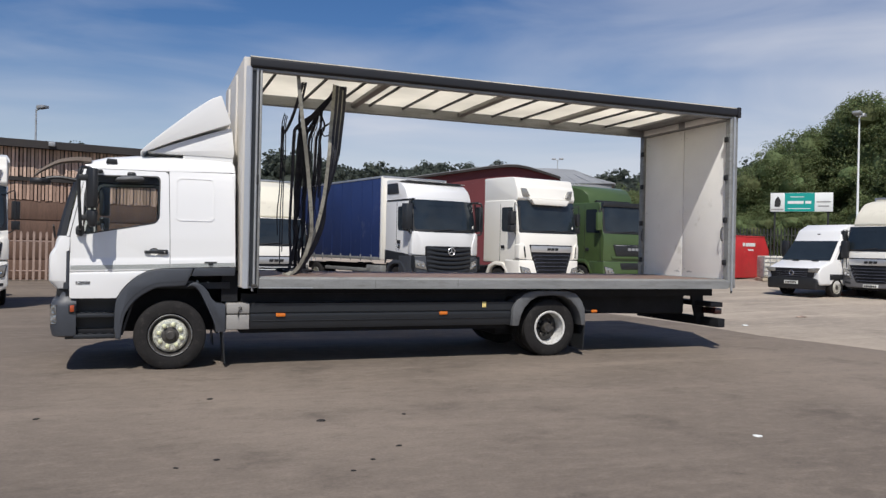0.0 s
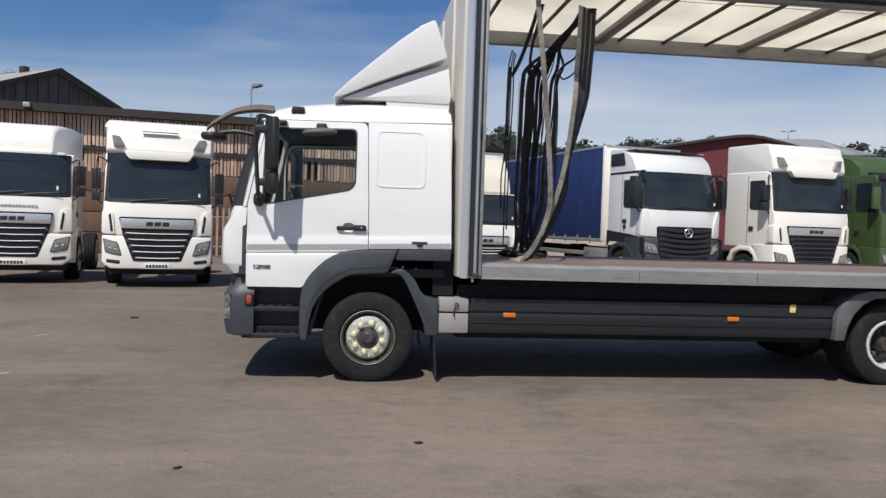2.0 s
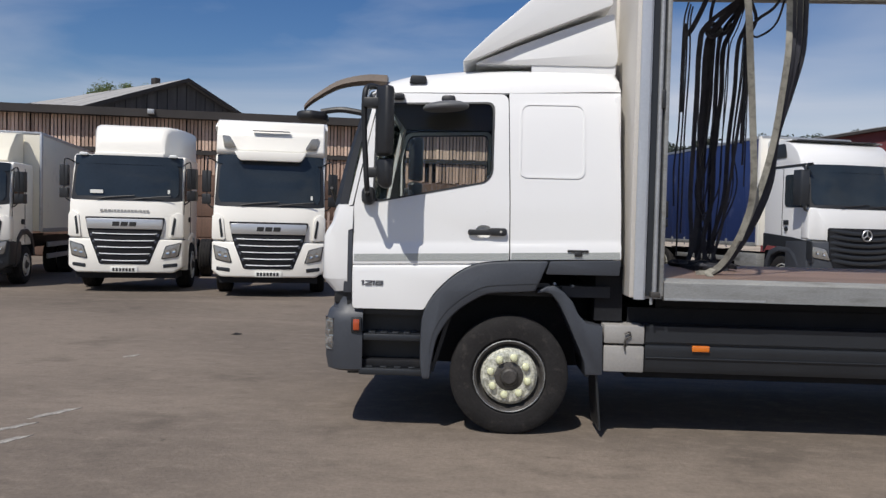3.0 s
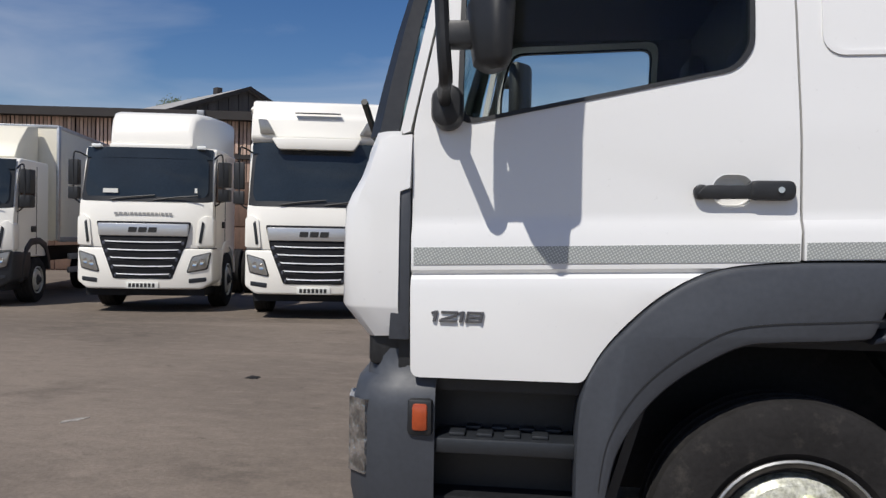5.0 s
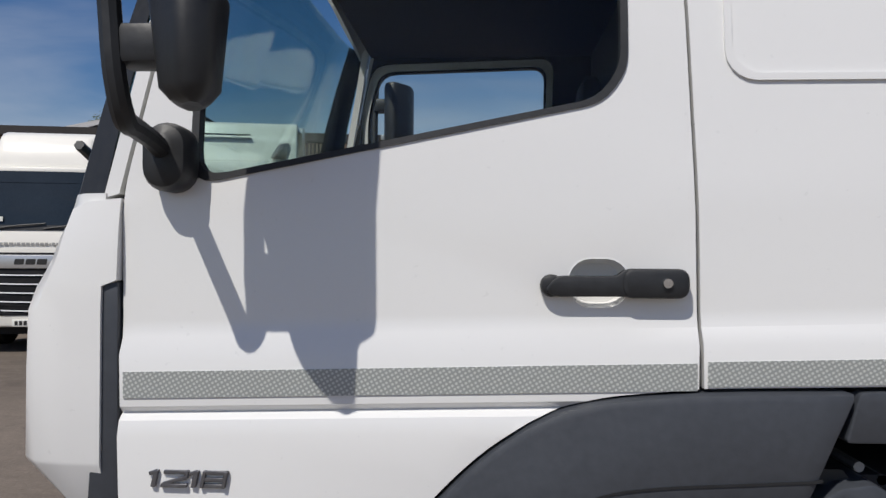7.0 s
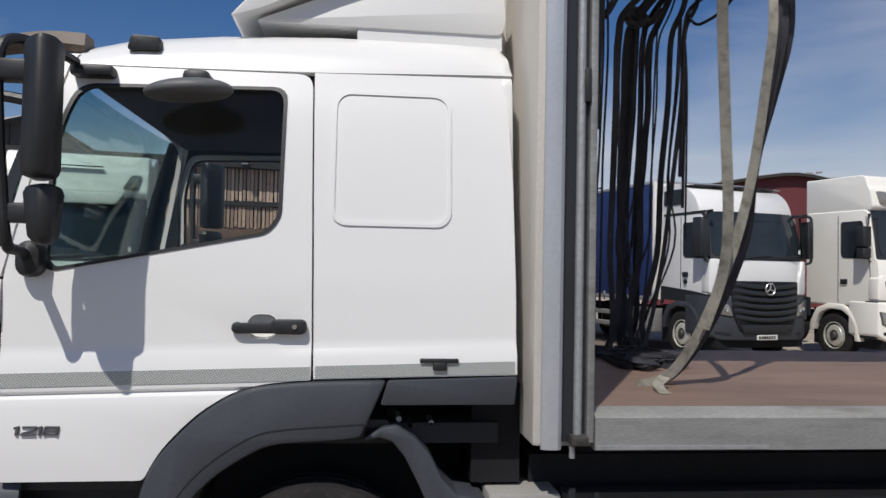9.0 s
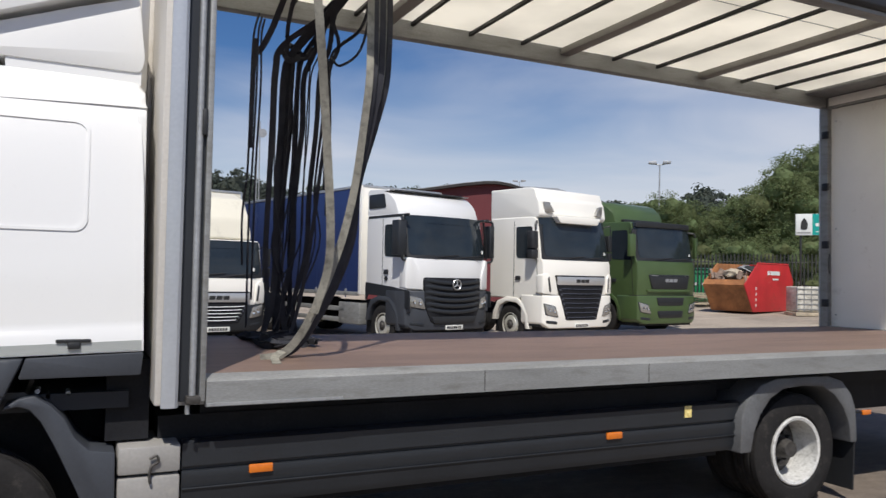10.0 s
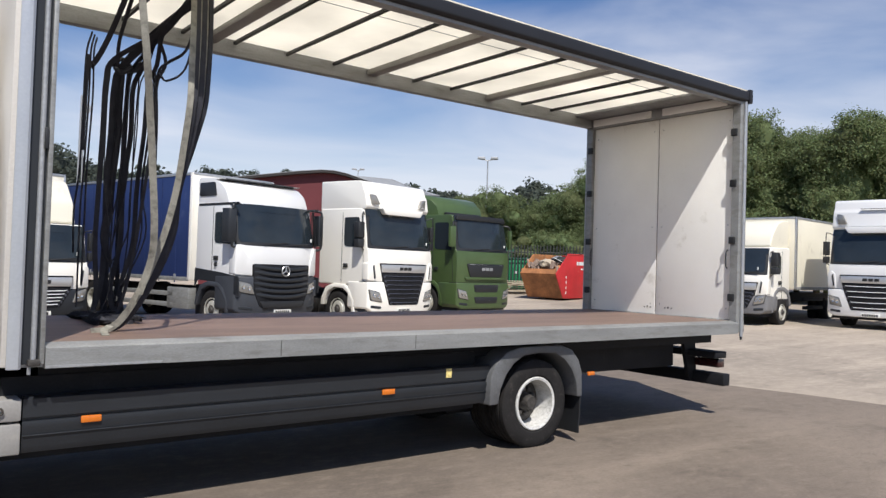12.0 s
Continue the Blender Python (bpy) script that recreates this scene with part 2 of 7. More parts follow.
M = dict(
    white=mat("white_paint", (0.74, 0.74, 0.73), 0.30, vary=0.008, scale=0.7, coat=0.4),
    white2=mat("white_cab_paint", (0.86, 0.835, 0.765), 0.3, vary=0.02, scale=0.8, coat=0.4),
    cream=mat("cream_body_paint", (0.74, 0.70, 0.58), 0.42, vary=0.04, scale=0.8, dirt=(0.5, 0.46, 0.38), dirt_amount=0.1),
    green=mat("green_paint", (0.056, 0.092, 0.031), 0.4, vary=0.12, scale=1.5, coat=0.2),
    plastic=mat("dark_grey_plastic", (0.0165, 0.019, 0.023), 0.44, vary=0.1, scale=4, bump=0.05),
    moulding=mat("blue_grey_moulded_plastic", (0.044, 0.049, 0.059), 0.48, vary=0.08, scale=3, bump=0.04),
    arch_grey=mat("weathered_grey_plastic", (0.105, 0.108, 0.112), 0.55, vary=0.12, scale=3, bump=0.05, dirt=(0.06, 0.058, 0.056), dirt_amount=0.2),
    arm=mat("sun_faded_plastic", (0.12, 0.088, 0.066), 0.5, vary=0.15, scale=6),
    black=mat("black_plastic", (0.016, 0.017, 0.019), 0.5, vary=0.15, scale=5, bump=0.05),
    chassis=mat("black_chassis_paint", (0.013, 0.0135, 0.016), 0.65, vary=0.25, scale=3, dirt=(0.03, 0.028, 0.026), dirt_amount=0.08),
    rubber=mat("tyre_rubber", (0.019, 0.018, 0.018), 0.85, vary=0.2, scale=6, bump=0.2, dirt=(0.06, 0.054, 0.048), dirt_amount=0.15),
    alu=mat("mill_aluminium", (0.50, 0.51, 0.52), 0.42, metal=0.75, vary=0.1, scale=3, bump=0.03, dirt=(0.3, 0.29, 0.27), dirt_amount=0.15),
    post=mat("smooth_pale_aluminium", (0.46, 0.48, 0.51), 0.36, metal=0.45, vary=0.04, scale=2),
    alu_dull=mat("dull_aluminium", (0.275, 0.28, 0.275), 0.5, metal=0.35, vary=0.14, scale=3.0, fine=90, bump=0.03, dirt=(0.17, 0.165, 0.15), dirt_amount=0.3, stretch=(0.5, 1, 2.5)),
    steel=mat("galvanised_steel", (0.36, 0.37, 0.38), 0.5, metal=0.5, vary=0.12, scale=4),
    chrome=mat("bright_chrome", (0.72, 0.73, 0.75), 0.12, metal=1.0, vary=0.03),
    silver=mat("silver_rim_paint", (0.62, 0.61, 0.55), 0.38, metal=0.35, vary=0.15, scale=8, dirt=(0.22, 0.2, 0.12), dirt_amount=0.2),
    rim_white=mat("dull_white_rim_paint", (0.60, 0.595, 0.57), 0.4, vary=0.15, scale=14, dirt=(0.16, 0.15, 0.13), dirt_amount=0.25),
    rim_disc=mat("polished_wheel_disc", (0.64, 0.64, 0.55), 0.3, metal=0.3, vary=0.35, scale=22, dirt=(0.10, 0.10, 0.06), dirt_amount=0.45),
    rim_dark=mat("dirty_hub_metal", (0.07, 0.065, 0.06), 0.6, metal=0.4, vary=0.3, scale=12),
    rail=mat("black_curtain_rail", (0.010, 0.011, 0.015), 0.55, vary=0.15, scale=3, bump=0.03),
    grp=mat("white_door_panel", (0.86, 0.845, 0.805), 0.5, vary=0.05, scale=1.2, dirt=(0.55, 0.52, 0.46), dirt_amount=0.08),
    bulkhead=mat("beige_bulkhead_panel", (0.53, 0.505, 0.465), 0.55, vary=0.05, scale=1.0, dirt=(0.4, 0.36, 0.3), dirt_amount=0.1),
    ply=mat("brown_phenolic_floor", (0.185, 0.125, 0.098), 0.6, vary=0.15, scale=1.5, fine=120, bump=0.1, dirt=(0.11, 0.075, 0.06), dirt_amount=0.25, stretch=(0.5, 2, 1)),
    interior=mat("dark_cab_trim", (0.022, 0.023, 0.026), 0.75, vary=0.15),
    dash=mat("grey_cab_trim", (0.10, 0.10, 0.105), 0.7, vary=0.1),
    glass=glass("clear_cab_glass", (0.96, 0.985, 0.975), 0.97),
    screen=mat("dark_windscreen_glass", (0.020, 0.027, 0.033), 0.05, vary=0.15, scale=1.5, coat=0.0),
    lens=mat("clear_lamp_lens", (0.30, 0.29, 0.27), 0.16, metal=0.45, vary=0.1, scale=25, coat=0.8),
    amber=mat("dark_amber_lens", (0.36, 0.062, 0.018), 0.18, vary=0.1, coat=0.5),
    faceted=mat("faceted_headlamp", (0.50, 0.51, 0.52), 0.07, metal=0.95, vary=0.55, scale=22, fine=45, bump=0.7, coat=0.8),
    orange=mat("orange_lamp_lens", (0.62, 0.16, 0.015), 0.18, vary=0.08, coat=0.5),
    red=mat("red_lamp_lens", (0.035, 0.009, 0.009), 0.25, vary=0.1, coat=0.4),
    bumper_grey=mat("mid_grey_bumper", (0.17, 0.17, 0.175), 0.5, vary=0.1, scale=3),
    ochre=mat("ochre_rusted_plate", (0.34, 0.145, 0.055), 0.75, vary=0.35, scale=2.0, dirt=(0.16, 0.07, 0.03), dirt_amount=0.35),
    yellow=mat("yellow_label", (0.72, 0.58, 0.22), 0.5, vary=0.3, scale=40),
    tape=mat("grey_reflective_tape", (0.36, 0.38, 0.37), 0.4, metal=0.2, vary=0.05, scale=40),
    beam=mat("dull_roof_beam", (0.27, 0.26, 0.24), 0.6, metal=0.2, vary=0.1, scale=3),
    strap=mat("black_webbing", (0.024, 0.025, 0.033), 0.85, vary=0.25, scale=12, fine=300, bump=0.2),
    webbing=mat("faded_grey_webbing", (0.27, 0.26, 0.22), 0.9, vary=0.15, scale=7, fine=200, bump=0.2, dirt=(0.07, 0.065, 0.055), dirt_amount=0.4),
    badge=mat("dark_chrome_badge", (0.15, 0.15, 0.16), 0.30, metal=0.55, vary=0.15),
    plate_w=mat("white_number_plate", (0.75, 0.75, 0.70), 0.4, vary=0.03),
    slat=mat("satin_silver_slat", (0.86, 0.86, 0.85), 0.25, metal=0.1, vary=0.04),
    badge_bar=mat("brushed_silver_bar", (0.60, 0.60, 0.60), 0.34, metal=0.7, vary=0.06, scale=6, stretch=(0.2, 1, 3)),
    dark_slat=mat("dark_blue_grey_slat", (0.075, 0.08, 0.10), 0.3, metal=0.3, vary=0.08),
    tint=glass("green_tinted_windscreen", (0.82, 0.94, 0.92), 0.90),
    fence_dark=mat("dark_weathered_steel", (0.032, 0.034, 0.032), 0.6, metal=0.2, vary=0.2),
    pale_alu=mat("pale_painted_aluminium", (0.29, 0.28, 0.265), 0.5, vary=0.06, scale=3, dirt=(0.36, 0.34, 0.3), dirt_amount=0.12),
    nutcap=mat("yellowed_nut_cap", (0.66, 0.67, 0.44), 0.25, metal=0.1, vary=0.12, scale=20),
    ink=mat("black_ink", (0.02, 0.02, 0.02), 0.6),
    grey_ink=mat("grey_lettering", (0.30, 0.30, 0.29), 0.6),
    blue=mat("blue_curtain", (0.015, 0.031, 0.110), 0.5, vary=0.12, scale=0.8, bump=0.03, dirt=(0.08, 0.1, 0.18), dirt_amount=0.1),
    roof_sheet=sheet("translucent_roof_sheet", (0.97, 0.93, 0.83), 0.84),
    rust=mat("rusty_cladding", (0.36, 0.265, 0.22), 0.8, vary=0.25, scale=2.2, dirt=(0.22, 0.11, 0.07), dirt_amount=0.25, stretch=(1, 1, 0.12)),
    rust_low=mat("brown_weathered_boarding", (0.16, 0.085, 0.06), 0.85, vary=0.3, scale=1.2, dirt=(0.06, 0.035, 0.03), dirt_amount=0.3, stretch=(0.4, 1, 1.5)),
    tar=mat("black_roof_fascia", (0.03, 0.026, 0.025), 0.8, vary=0.25, scale=0.8),
    gable=mat("dark_gable_boarding", (0.095, 0.086, 0.080), 0.85, vary=0.3, scale=1.5, stretch=(1, 1, 0.2)),
    roof_grey=mat("grey_sheet_roof", (0.24, 0.25, 0.26), 0.7, vary=0.15, scale=0.6),
    roof_pale=mat("sunlit_fibre_sheet_roof", (0.34, 0.33, 0.315), 0.85, vary=0.15, scale=0.5, stretch=(0.3, 2, 1), dirt=(0.2, 0.19, 0.18), dirt_amount=0.2),
    red_wall=mat("dark_red_cladding", (0.11, 0.016, 0.02), 0.6, vary=0.12, scale=0.5),
    skip_red=mat("red_skip_paint", (0.50, 0.03, 0.035), 0.5, vary=0.15, scale=1.2, dirt=(0.25, 0.06, 0.03), dirt_amount=0.15),
    skip_rust=mat("orange_rust", (0.42, 0.17, 0.07), 0.8, vary=0.3, scale=1.5, dirt=(0.2, 0.07, 0.03), dirt_amount=0.3),
    rubble=mat("mixed_waste", (0.32, 0.24, 0.19), 0.9, vary=0.5, scale=3),
    teal=mat("teal_sign", (0.0, 0.30, 0.26), 0.5, vary=0.04),
    sign_white=mat("white_sign", (0.72, 0.74, 0.72), 0.5, vary=0.03),
    tank_white=mat("stained_white_plastic", (0.55, 0.53, 0.47), 0.6, vary=0.2, scale=4, dirt=(0.25, 0.23, 0.19), dirt_amount=0.4),
    pale_wood=mat("pale_timber", (0.42, 0.36, 0.27), 0.8, vary=0.25, scale=4),
    bin_green=mat("bright_green_paint", (0.012, 0.22, 0.085), 0.5, vary=0.12, scale=3),
    fence_green=mat("green_fence_paint", (0.03, 0.16, 0.10), 0.6, vary=0.15),
    bark=mat("bark", (0.09, 0.07, 0.05), 0.9, vary=0.3, scale=4, bump=0.5),
    tarmac=asphalt("worn_tarmac", (0.163, 0.134, 0.109), (0.210, 0.172, 0.138), (0.285, 0.25, 0.208)),
    concrete=asphalt("pale_dusty_concrete", (0.35, 0.30, 0.245), (0.42, 0.355, 0.285), (0.50, 0.44, 0.37)),
)


def leaf_material(name, color, spread):
    m = bpy.data.materials.new(name)
    m.use_nodes = True
    n, l = m.node_tree.nodes, m.node_tree.links
    b, out = n["Principled BSDF"], n["Material Output"]
    geo, hsv, rng, rn2 = n.new("ShaderNodeNewGeometry"), n.new("ShaderNodeHueSaturation"), n.new("ShaderNodeMapRange"), n.new("ShaderNodeMapRange")
    hsv.inputs["Color"].default_value = (*color, 1)
    rng.inputs["To Min"].default_value, rng.inputs["To Max"].default_value = 1 - spread, 1 + spread
    rn2.inputs["To Min"].default_value, rn2.inputs["To Max"].default_value = 0.47, 0.53
    l.new(geo.outputs["Random Per Island"], rng.inputs["Value"])
    l.new(geo.outputs["Random Per Island"], rn2.inputs["Value"])
    l.new(rng.outputs[0], hsv.inputs["Value"])
    l.new(rn2.outputs[0], hsv.inputs["Hue"])
    l.new(hsv.outputs["Color"], b.inputs["Base Color"])
    b.inputs["Roughness"].default_value, b.inputs["Specular IOR Level"].default_value = 0.75, 0.15
    tl, mx = n.new("ShaderNodeBsdfTranslucent"), n.new("ShaderNodeMixShader")
    l.new(hsv.outputs["Color"], tl.inputs["Color"])
    mx.inputs["Fac"].default_value = 0.5
    l.new(b.outputs[0], mx.inputs[1])
    l.new(tl.outputs[0], mx.inputs[2])
    l.new(mx.outputs[0], out.inputs["Surface"])
    return m


# cells of the reflective tape: small pale dots in rows
tn, tl_ = M["tape"].node_tree.nodes, M["tape"].node_tree.links
t_co, t_map, t_vor, t_ramp = tn.new("ShaderNodeTexCoord"), tn.new("ShaderNodeMapping"), tn.new("ShaderNodeTexVoronoi"), tn.new("ShaderNodeValToRGB")
t_map.inputs["Scale"].default_value, t_map.inputs["Rotation"].default_value = (120, 0.01, 120), (0, radians(30), 0)
t_vor.inputs["Scale"].default_value, t_vor.inputs["Randomness"].default_value = 1.0, 0.12
t_ramp.color_ramp.elements[0].position, t_ramp.color_ramp.elements[1].position = 0.22, 0.40
t_ramp.color_ramp.elements[0].color, t_ramp.color_ramp.elements[1].color = (0.60, 0.62, 0.60, 1), (0.33, 0.35, 0.34, 1)
tl_.new(t_co.outputs["Object"], t_map.inputs["Vector"])
tl_.new(t_map.outputs["Vector"], t_vor.inputs["Vector"])
tl_.new(t_vor.outputs["Distance"], t_ramp.inputs["Fac"])
tl_.new(t_ramp.outputs["Color"], tn["Principled BSDF"].inputs["Base Color"])
for dull in ("rubber", "chassis"):
    M[dull].node_tree.nodes["Principled BSDF"].inputs["Specular IOR Level"].default_value = 0.2
M["leaf"] = leaf_material("broad_leaves", (0.185, 0.225, 0.105), 0.24)
# greyer copy of the leaves: the haze of distance is put into the colour
M["leaf_hazed"] = leaf_material("hazed_distant_leaves", (0.095, 0.112, 0.092), 0.20)


def board_material(name, pale, dark):
    """Weathered boards, each with a tone of its own, streaked along their length."""
    m = mat(name, pale, 0.85, vary=0.2, scale=2.5, stretch=(1, 1, 0.12), dirt=dark, dirt_amount=0.2)
    n, l = m.node_tree.nodes, m.node_tree.links
    b = n["Principled BSDF"]
    src = b.inputs["Base Color"].links[0].from_socket
    geo, rng, mul = n.new("ShaderNodeNewGeometry"), n.new("ShaderNodeMapRange"), n.new("ShaderNodeHueSaturation")
    rng.inputs["To Min"].default_value, rng.inputs["To Max"].default_value = 0.62, 1.2
    l.new(geo.outputs["Random Per Island"], rng.inputs["Value"])
    l.new(rng.outputs[0], mul.inputs["Value"])
    l.new(src, mul.inputs["Color"])
    l.new(mul.outputs["Color"], b.inputs["Base Color"])
    return m


M["boards"] = board_material("weathered_pale_boards", (0.60, 0.43, 0.335), (0.30, 0.17, 0.115))
M["boards_mid"] = board_material("weathered_russet_boards", (0.46, 0.31, 0.235), (0.20, 0.115, 0.08))
M["boards_low"] = board_material("weathered_brown_boards", (0.15, 0.088, 0.062), (0.07, 0.04, 0.03))


# ---- mesh helpers ----
def thing(name, label, category, m=None, group="", kind=""):
    ob = tagged(new(name), label, category, group, kind)
    if m is not None:
        ob.matrix_world = m
    return ob


def finish(name, bm, material, angle=32):
    bmesh.ops.recalc_face_normals(bm, faces=bm.faces)
    me = bpy.data.meshes.new(name)
    bm.to_mesh(me)
    bm.free()
    me.materials.append(material)
    me.shade_smooth()
    me.set_sharp_from_angle(angle=radians(angle))
    return me


def part(name, bm, material, parent, label="", angle=32):
    ob = new(name, finish(name, bm, material, angle))
    ob.parent = parent
    return tagged(ob, label)


def solo(name, bm, material, label, category="", kind="", group="", m=None):
    ob = tagged(new(name, finish(name, bm, material)), label, category, group, kind)
    if m is not None:
        ob.matrix_world = m
    return ob


def round_edges(bm, r, seg=2, least=30):
    edges = [e for e in bm.edges if len(e.link_faces) == 2 and e.calc_face_angle(0) > radians(least)]
    bmesh.ops.bevel(bm, geom=edges, offset=r, segments=seg, affect="EDGES", clamp_overlap=True, profile=0.5)


def box(x0, x1, y0, y1, z0, z1, r=0.0, bm=None, seg=2):
    b = bmesh.new()
    bmesh.ops.create_cube(b, size=1)
    for v in b.verts:
        v.co = Vector(((x0 + x1) / 2 + v.co.x * (x1 - x0), (y0 + y1) / 2 + v.co.y * (y1 - y0), (z0 + z1) / 2 + v.co.z * (z1 - z0)))
    if r:
        round_edges(b, r, seg)
    return joined(bm, b)


def joined(bm, b):
    if bm is None:
        return b
    me = bpy.data.meshes.new("tmp")
    b.to_mesh(me)
    b.free()
    bm.from_mesh(me)
    bpy.data.meshes.remove(me)
    return bm


def slab(pts, a, b, axis="y", r=0.0, bm=None, seg=2):
    """A polygon pushed along an axis from a to b. axis y: points are (x, z); x: (y, z); z: (x, y)."""
    put = {"y": lambda u, v, w: (u, w, v), "x": lambda u, v, w: (w, u, v), "z": lambda u, v, w: (u, v, w)}[axis]
    k = bmesh.new()
    lo, hi = [k.verts.new(put(u, v, a)) for u, v in pts], [k.verts.new(put(u, v, b)) for u, v in pts]
    k.faces.new(lo)
    k.faces.new(hi[::-1])
    for i in range(len(pts)):
        j = (i + 1) % len(pts)
        k.faces.new((lo[j], lo[i], hi[i], hi[j]))
    bmesh.ops.recalc_face_normals(k, faces=k.faces)
    if r:
        round_edges(k, r, seg)
    return joined(bm, k)


def band(outer, inner, a, b, axis="y", r=0.0, bm=None):
    """A strip between two point rows of equal count, pushed along an axis."""
    return slab(list(outer) + list(inner)[::-1], a, b, axis, r, bm)


def lathe(profile, n=32, bm=None, axis="y", at=(0, 0, 0), closed=True):
    """A ring or body of revolution; profile rows are (along, radius)."""
    k = bmesh.new()
    rings = []
    for h, r in profile:
        ring = []
        for i in range(n):
            a = 2 * math.pi * i / n
            c, s = r * math.cos(a), r * math.sin(a)
            p = {"y": (c, h, s), "x": (h, c, s), "z": (c, s, h)}[axis]
            ring.append(k.verts.new(Vector(p) + Vector(at)))
        rings.append(ring)
    rows = list(zip(rings, rings[1:]))
    if closed:
        rows.append((rings[-1], rings[0]))
    for p, q in rows:
        for i in range(n):
            k.faces.new((p[i], p[(i + 1) % n], q[(i + 1) % n], q[i]))
    if not closed:
        k.faces.new(rings[0][::-1])
        k.faces.new(rings[-1])
    return joined(bm, k)


def rod(p, q, r, n=10, bm=None):
    return tube([p, q], r, n, bm)


def tube(points, r, n=8, bm=None):
    """A round bar along points."""
    k = bmesh.new()
    pts = [Vector(p) for p in points]
    rings, side = [], None
    for i, p in enumerate(pts):
        d = (pts[min(i + 1, len(pts) - 1)] - pts[max(i - 1, 0)]).normalized()
        if side is None:
            side = d.cross(Vector((0, 0, 1)))
            side = d.cross(Vector((1, 0, 0))) if side.length < 0.05 else side
        side = (side - d * side.dot(d)).normalized()
        up = d.cross(side)
        rings.append([k.verts.new(p + r * (math.cos(a) * side + math.sin(a) * up)) for a in (2 * math.pi * j / n for j in range(n))])
    for a, b in zip(rings, rings[1:]):
        for j in range(n):
            k.faces.new((a[j], a[(j + 1) % n], b[(j + 1) % n], b[j]))
    k.faces.new(rings[0][::-1])
    k.faces.new(rings[-1])
    return joined(bm, k)


def ribbon(points, width, thick, across=(1, 0, 0), twist=0.0, bm=None):
    """Flat webbing along points; across is the way of its width at the start, twist the turn along it in radians."""
    k = bmesh.new()
    pts = [Vector(p) for p in points]
    rings = []
    for i, p in enumerate(pts):
        d = (pts[min(i + 1, len(pts) - 1)] - pts[max(i - 1, 0)]).normalized()
        w = Vector(across)
        w = (w - d * w.dot(d)).normalized()
        a = twist * i / max(1, len(pts) - 1)
        w = Matrix.Rotation(a, 3, d) @ w
        t = d.cross(w) * thick / 2
        w = w * width / 2
        rings.append([k.verts.new(p + s) for s in (w + t, -w + t, -w - t, w - t)])
    for a, b in zip(rings, rings[1:]):
        for j in range(4):
            k.faces.new((a[j], a[(j + 1) % 4], b[(j + 1) % 4], b[j]))
    k.faces.new(rings[0][::-1])
    k.faces.new(rings[-1])
    return joined(bm, k)


def curve(points, steps=6):
    """A smooth line through points (Catmull-Rom)."""
    p = [Vector(v) for v in points]
    p = [2 * p[0] - p[1]] + p + [2 * p[-1] - p[-2]]
    out = []
    for a, b, c, d in zip(p, p[1:], p[2:], p[3:]):
        for i in range(steps):
            t = i / steps
            out.append(0.5 * (2 * b + (c - a) * t + (2 * a - 5 * b + 4 * c - d) * t * t + (3 * b - a - 3 * c + d) * t ** 3))
    return out + [p[-2]]


def rrect(u0, u1, v0, v1, r, n=5):
    pts = []
    for cu, cv, a0 in ((u1 - r, v1 - r, 0), (u0 + r, v1 - r, 90), (u0 + r, v0 + r, 180), (u1 - r, v0 + r, 270)):
        for i in range(n + 1):
            a = radians(a0 + 90 * i / n)
            pts.append((cu + r * math.cos(a), cv + r * math.sin(a)))
    return pts


def rounded(pts, r, n=4):
    """A polygon with its corners rounded; r is one radius or one for each corner."""
    out, k = [], len(pts)
    for i, p in enumerate(pts):
        rad = r[i] if isinstance(r, (list, tuple)) else r
        a, b, c = Vector(pts[i - 1]), Vector(p), Vector(pts[(i + 1) % k])
        if rad <= 0:
            out.append(tuple(b))
            continue
        u, w = (a - b), (c - b)
        d = min(rad, u.length * 0.45, w.length * 0.45)
        s, e = b + u.normalized() * d, b + w.normalized() * d
        for j in range(n + 1):
            t = j / n
            q = s * (1 - t) ** 2 + b * 2 * t * (1 - t) + e * t * t
            out.append((q.x, q.y))
    return out


def skin(outer, holes, depth, thick, cuts, edge=0.004, vcuts=()):
    """A panel in x and z with holes, bent so that its face lies at y = depth(x, z), with a thickness towards +y."""
    k = bmesh.new()
    loops = []
    for loop in [outer, *holes]:
        vs = [k.verts.new((u, 0, v)) for u, v in loop]
        loops += [k.edges.new((vs[i], vs[(i + 1) % len(vs)])) for i in range(len(vs))]
    bmesh.ops.triangle_fill(k, use_beauty=True, use_dissolve=False, edges=loops, normal=(0, -1, 0))
    for z in cuts:
        bmesh.ops.bisect_plane(k, geom=k.verts[:] + k.edges[:] + k.faces[:], plane_co=(-1.165, 0, z), plane_no=(-0.0287 if z < 1.5 else 0, 0, 1))
    for x in vcuts:
        bmesh.ops.bisect_plane(k, geom=k.verts[:] + k.edges[:] + k.faces[:], plane_co=(x, 0, 0), plane_no=(1, 0, 0))
    front = k.faces[:]
    back = bmesh.ops.extrude_face_region(k, geom=front)
    for v in [g for g in back["geom"] if isinstance(g, bmesh.types.BMVert)]:
        v.co.y = thick
    for v in k.verts:
        v.co.y += depth(v.co.x, v.co.z)
    bmesh.ops.recalc_face_normals(k, faces=k.faces)
    return k


def mirrored(bm, about):
    """The same mesh on the other side of the plane y = about."""
    for v in bm.verts:
        v.co.y = 2 * about - v.co.y
    bmesh.ops.reverse_faces(bm, faces=bm.faces)
    return bm


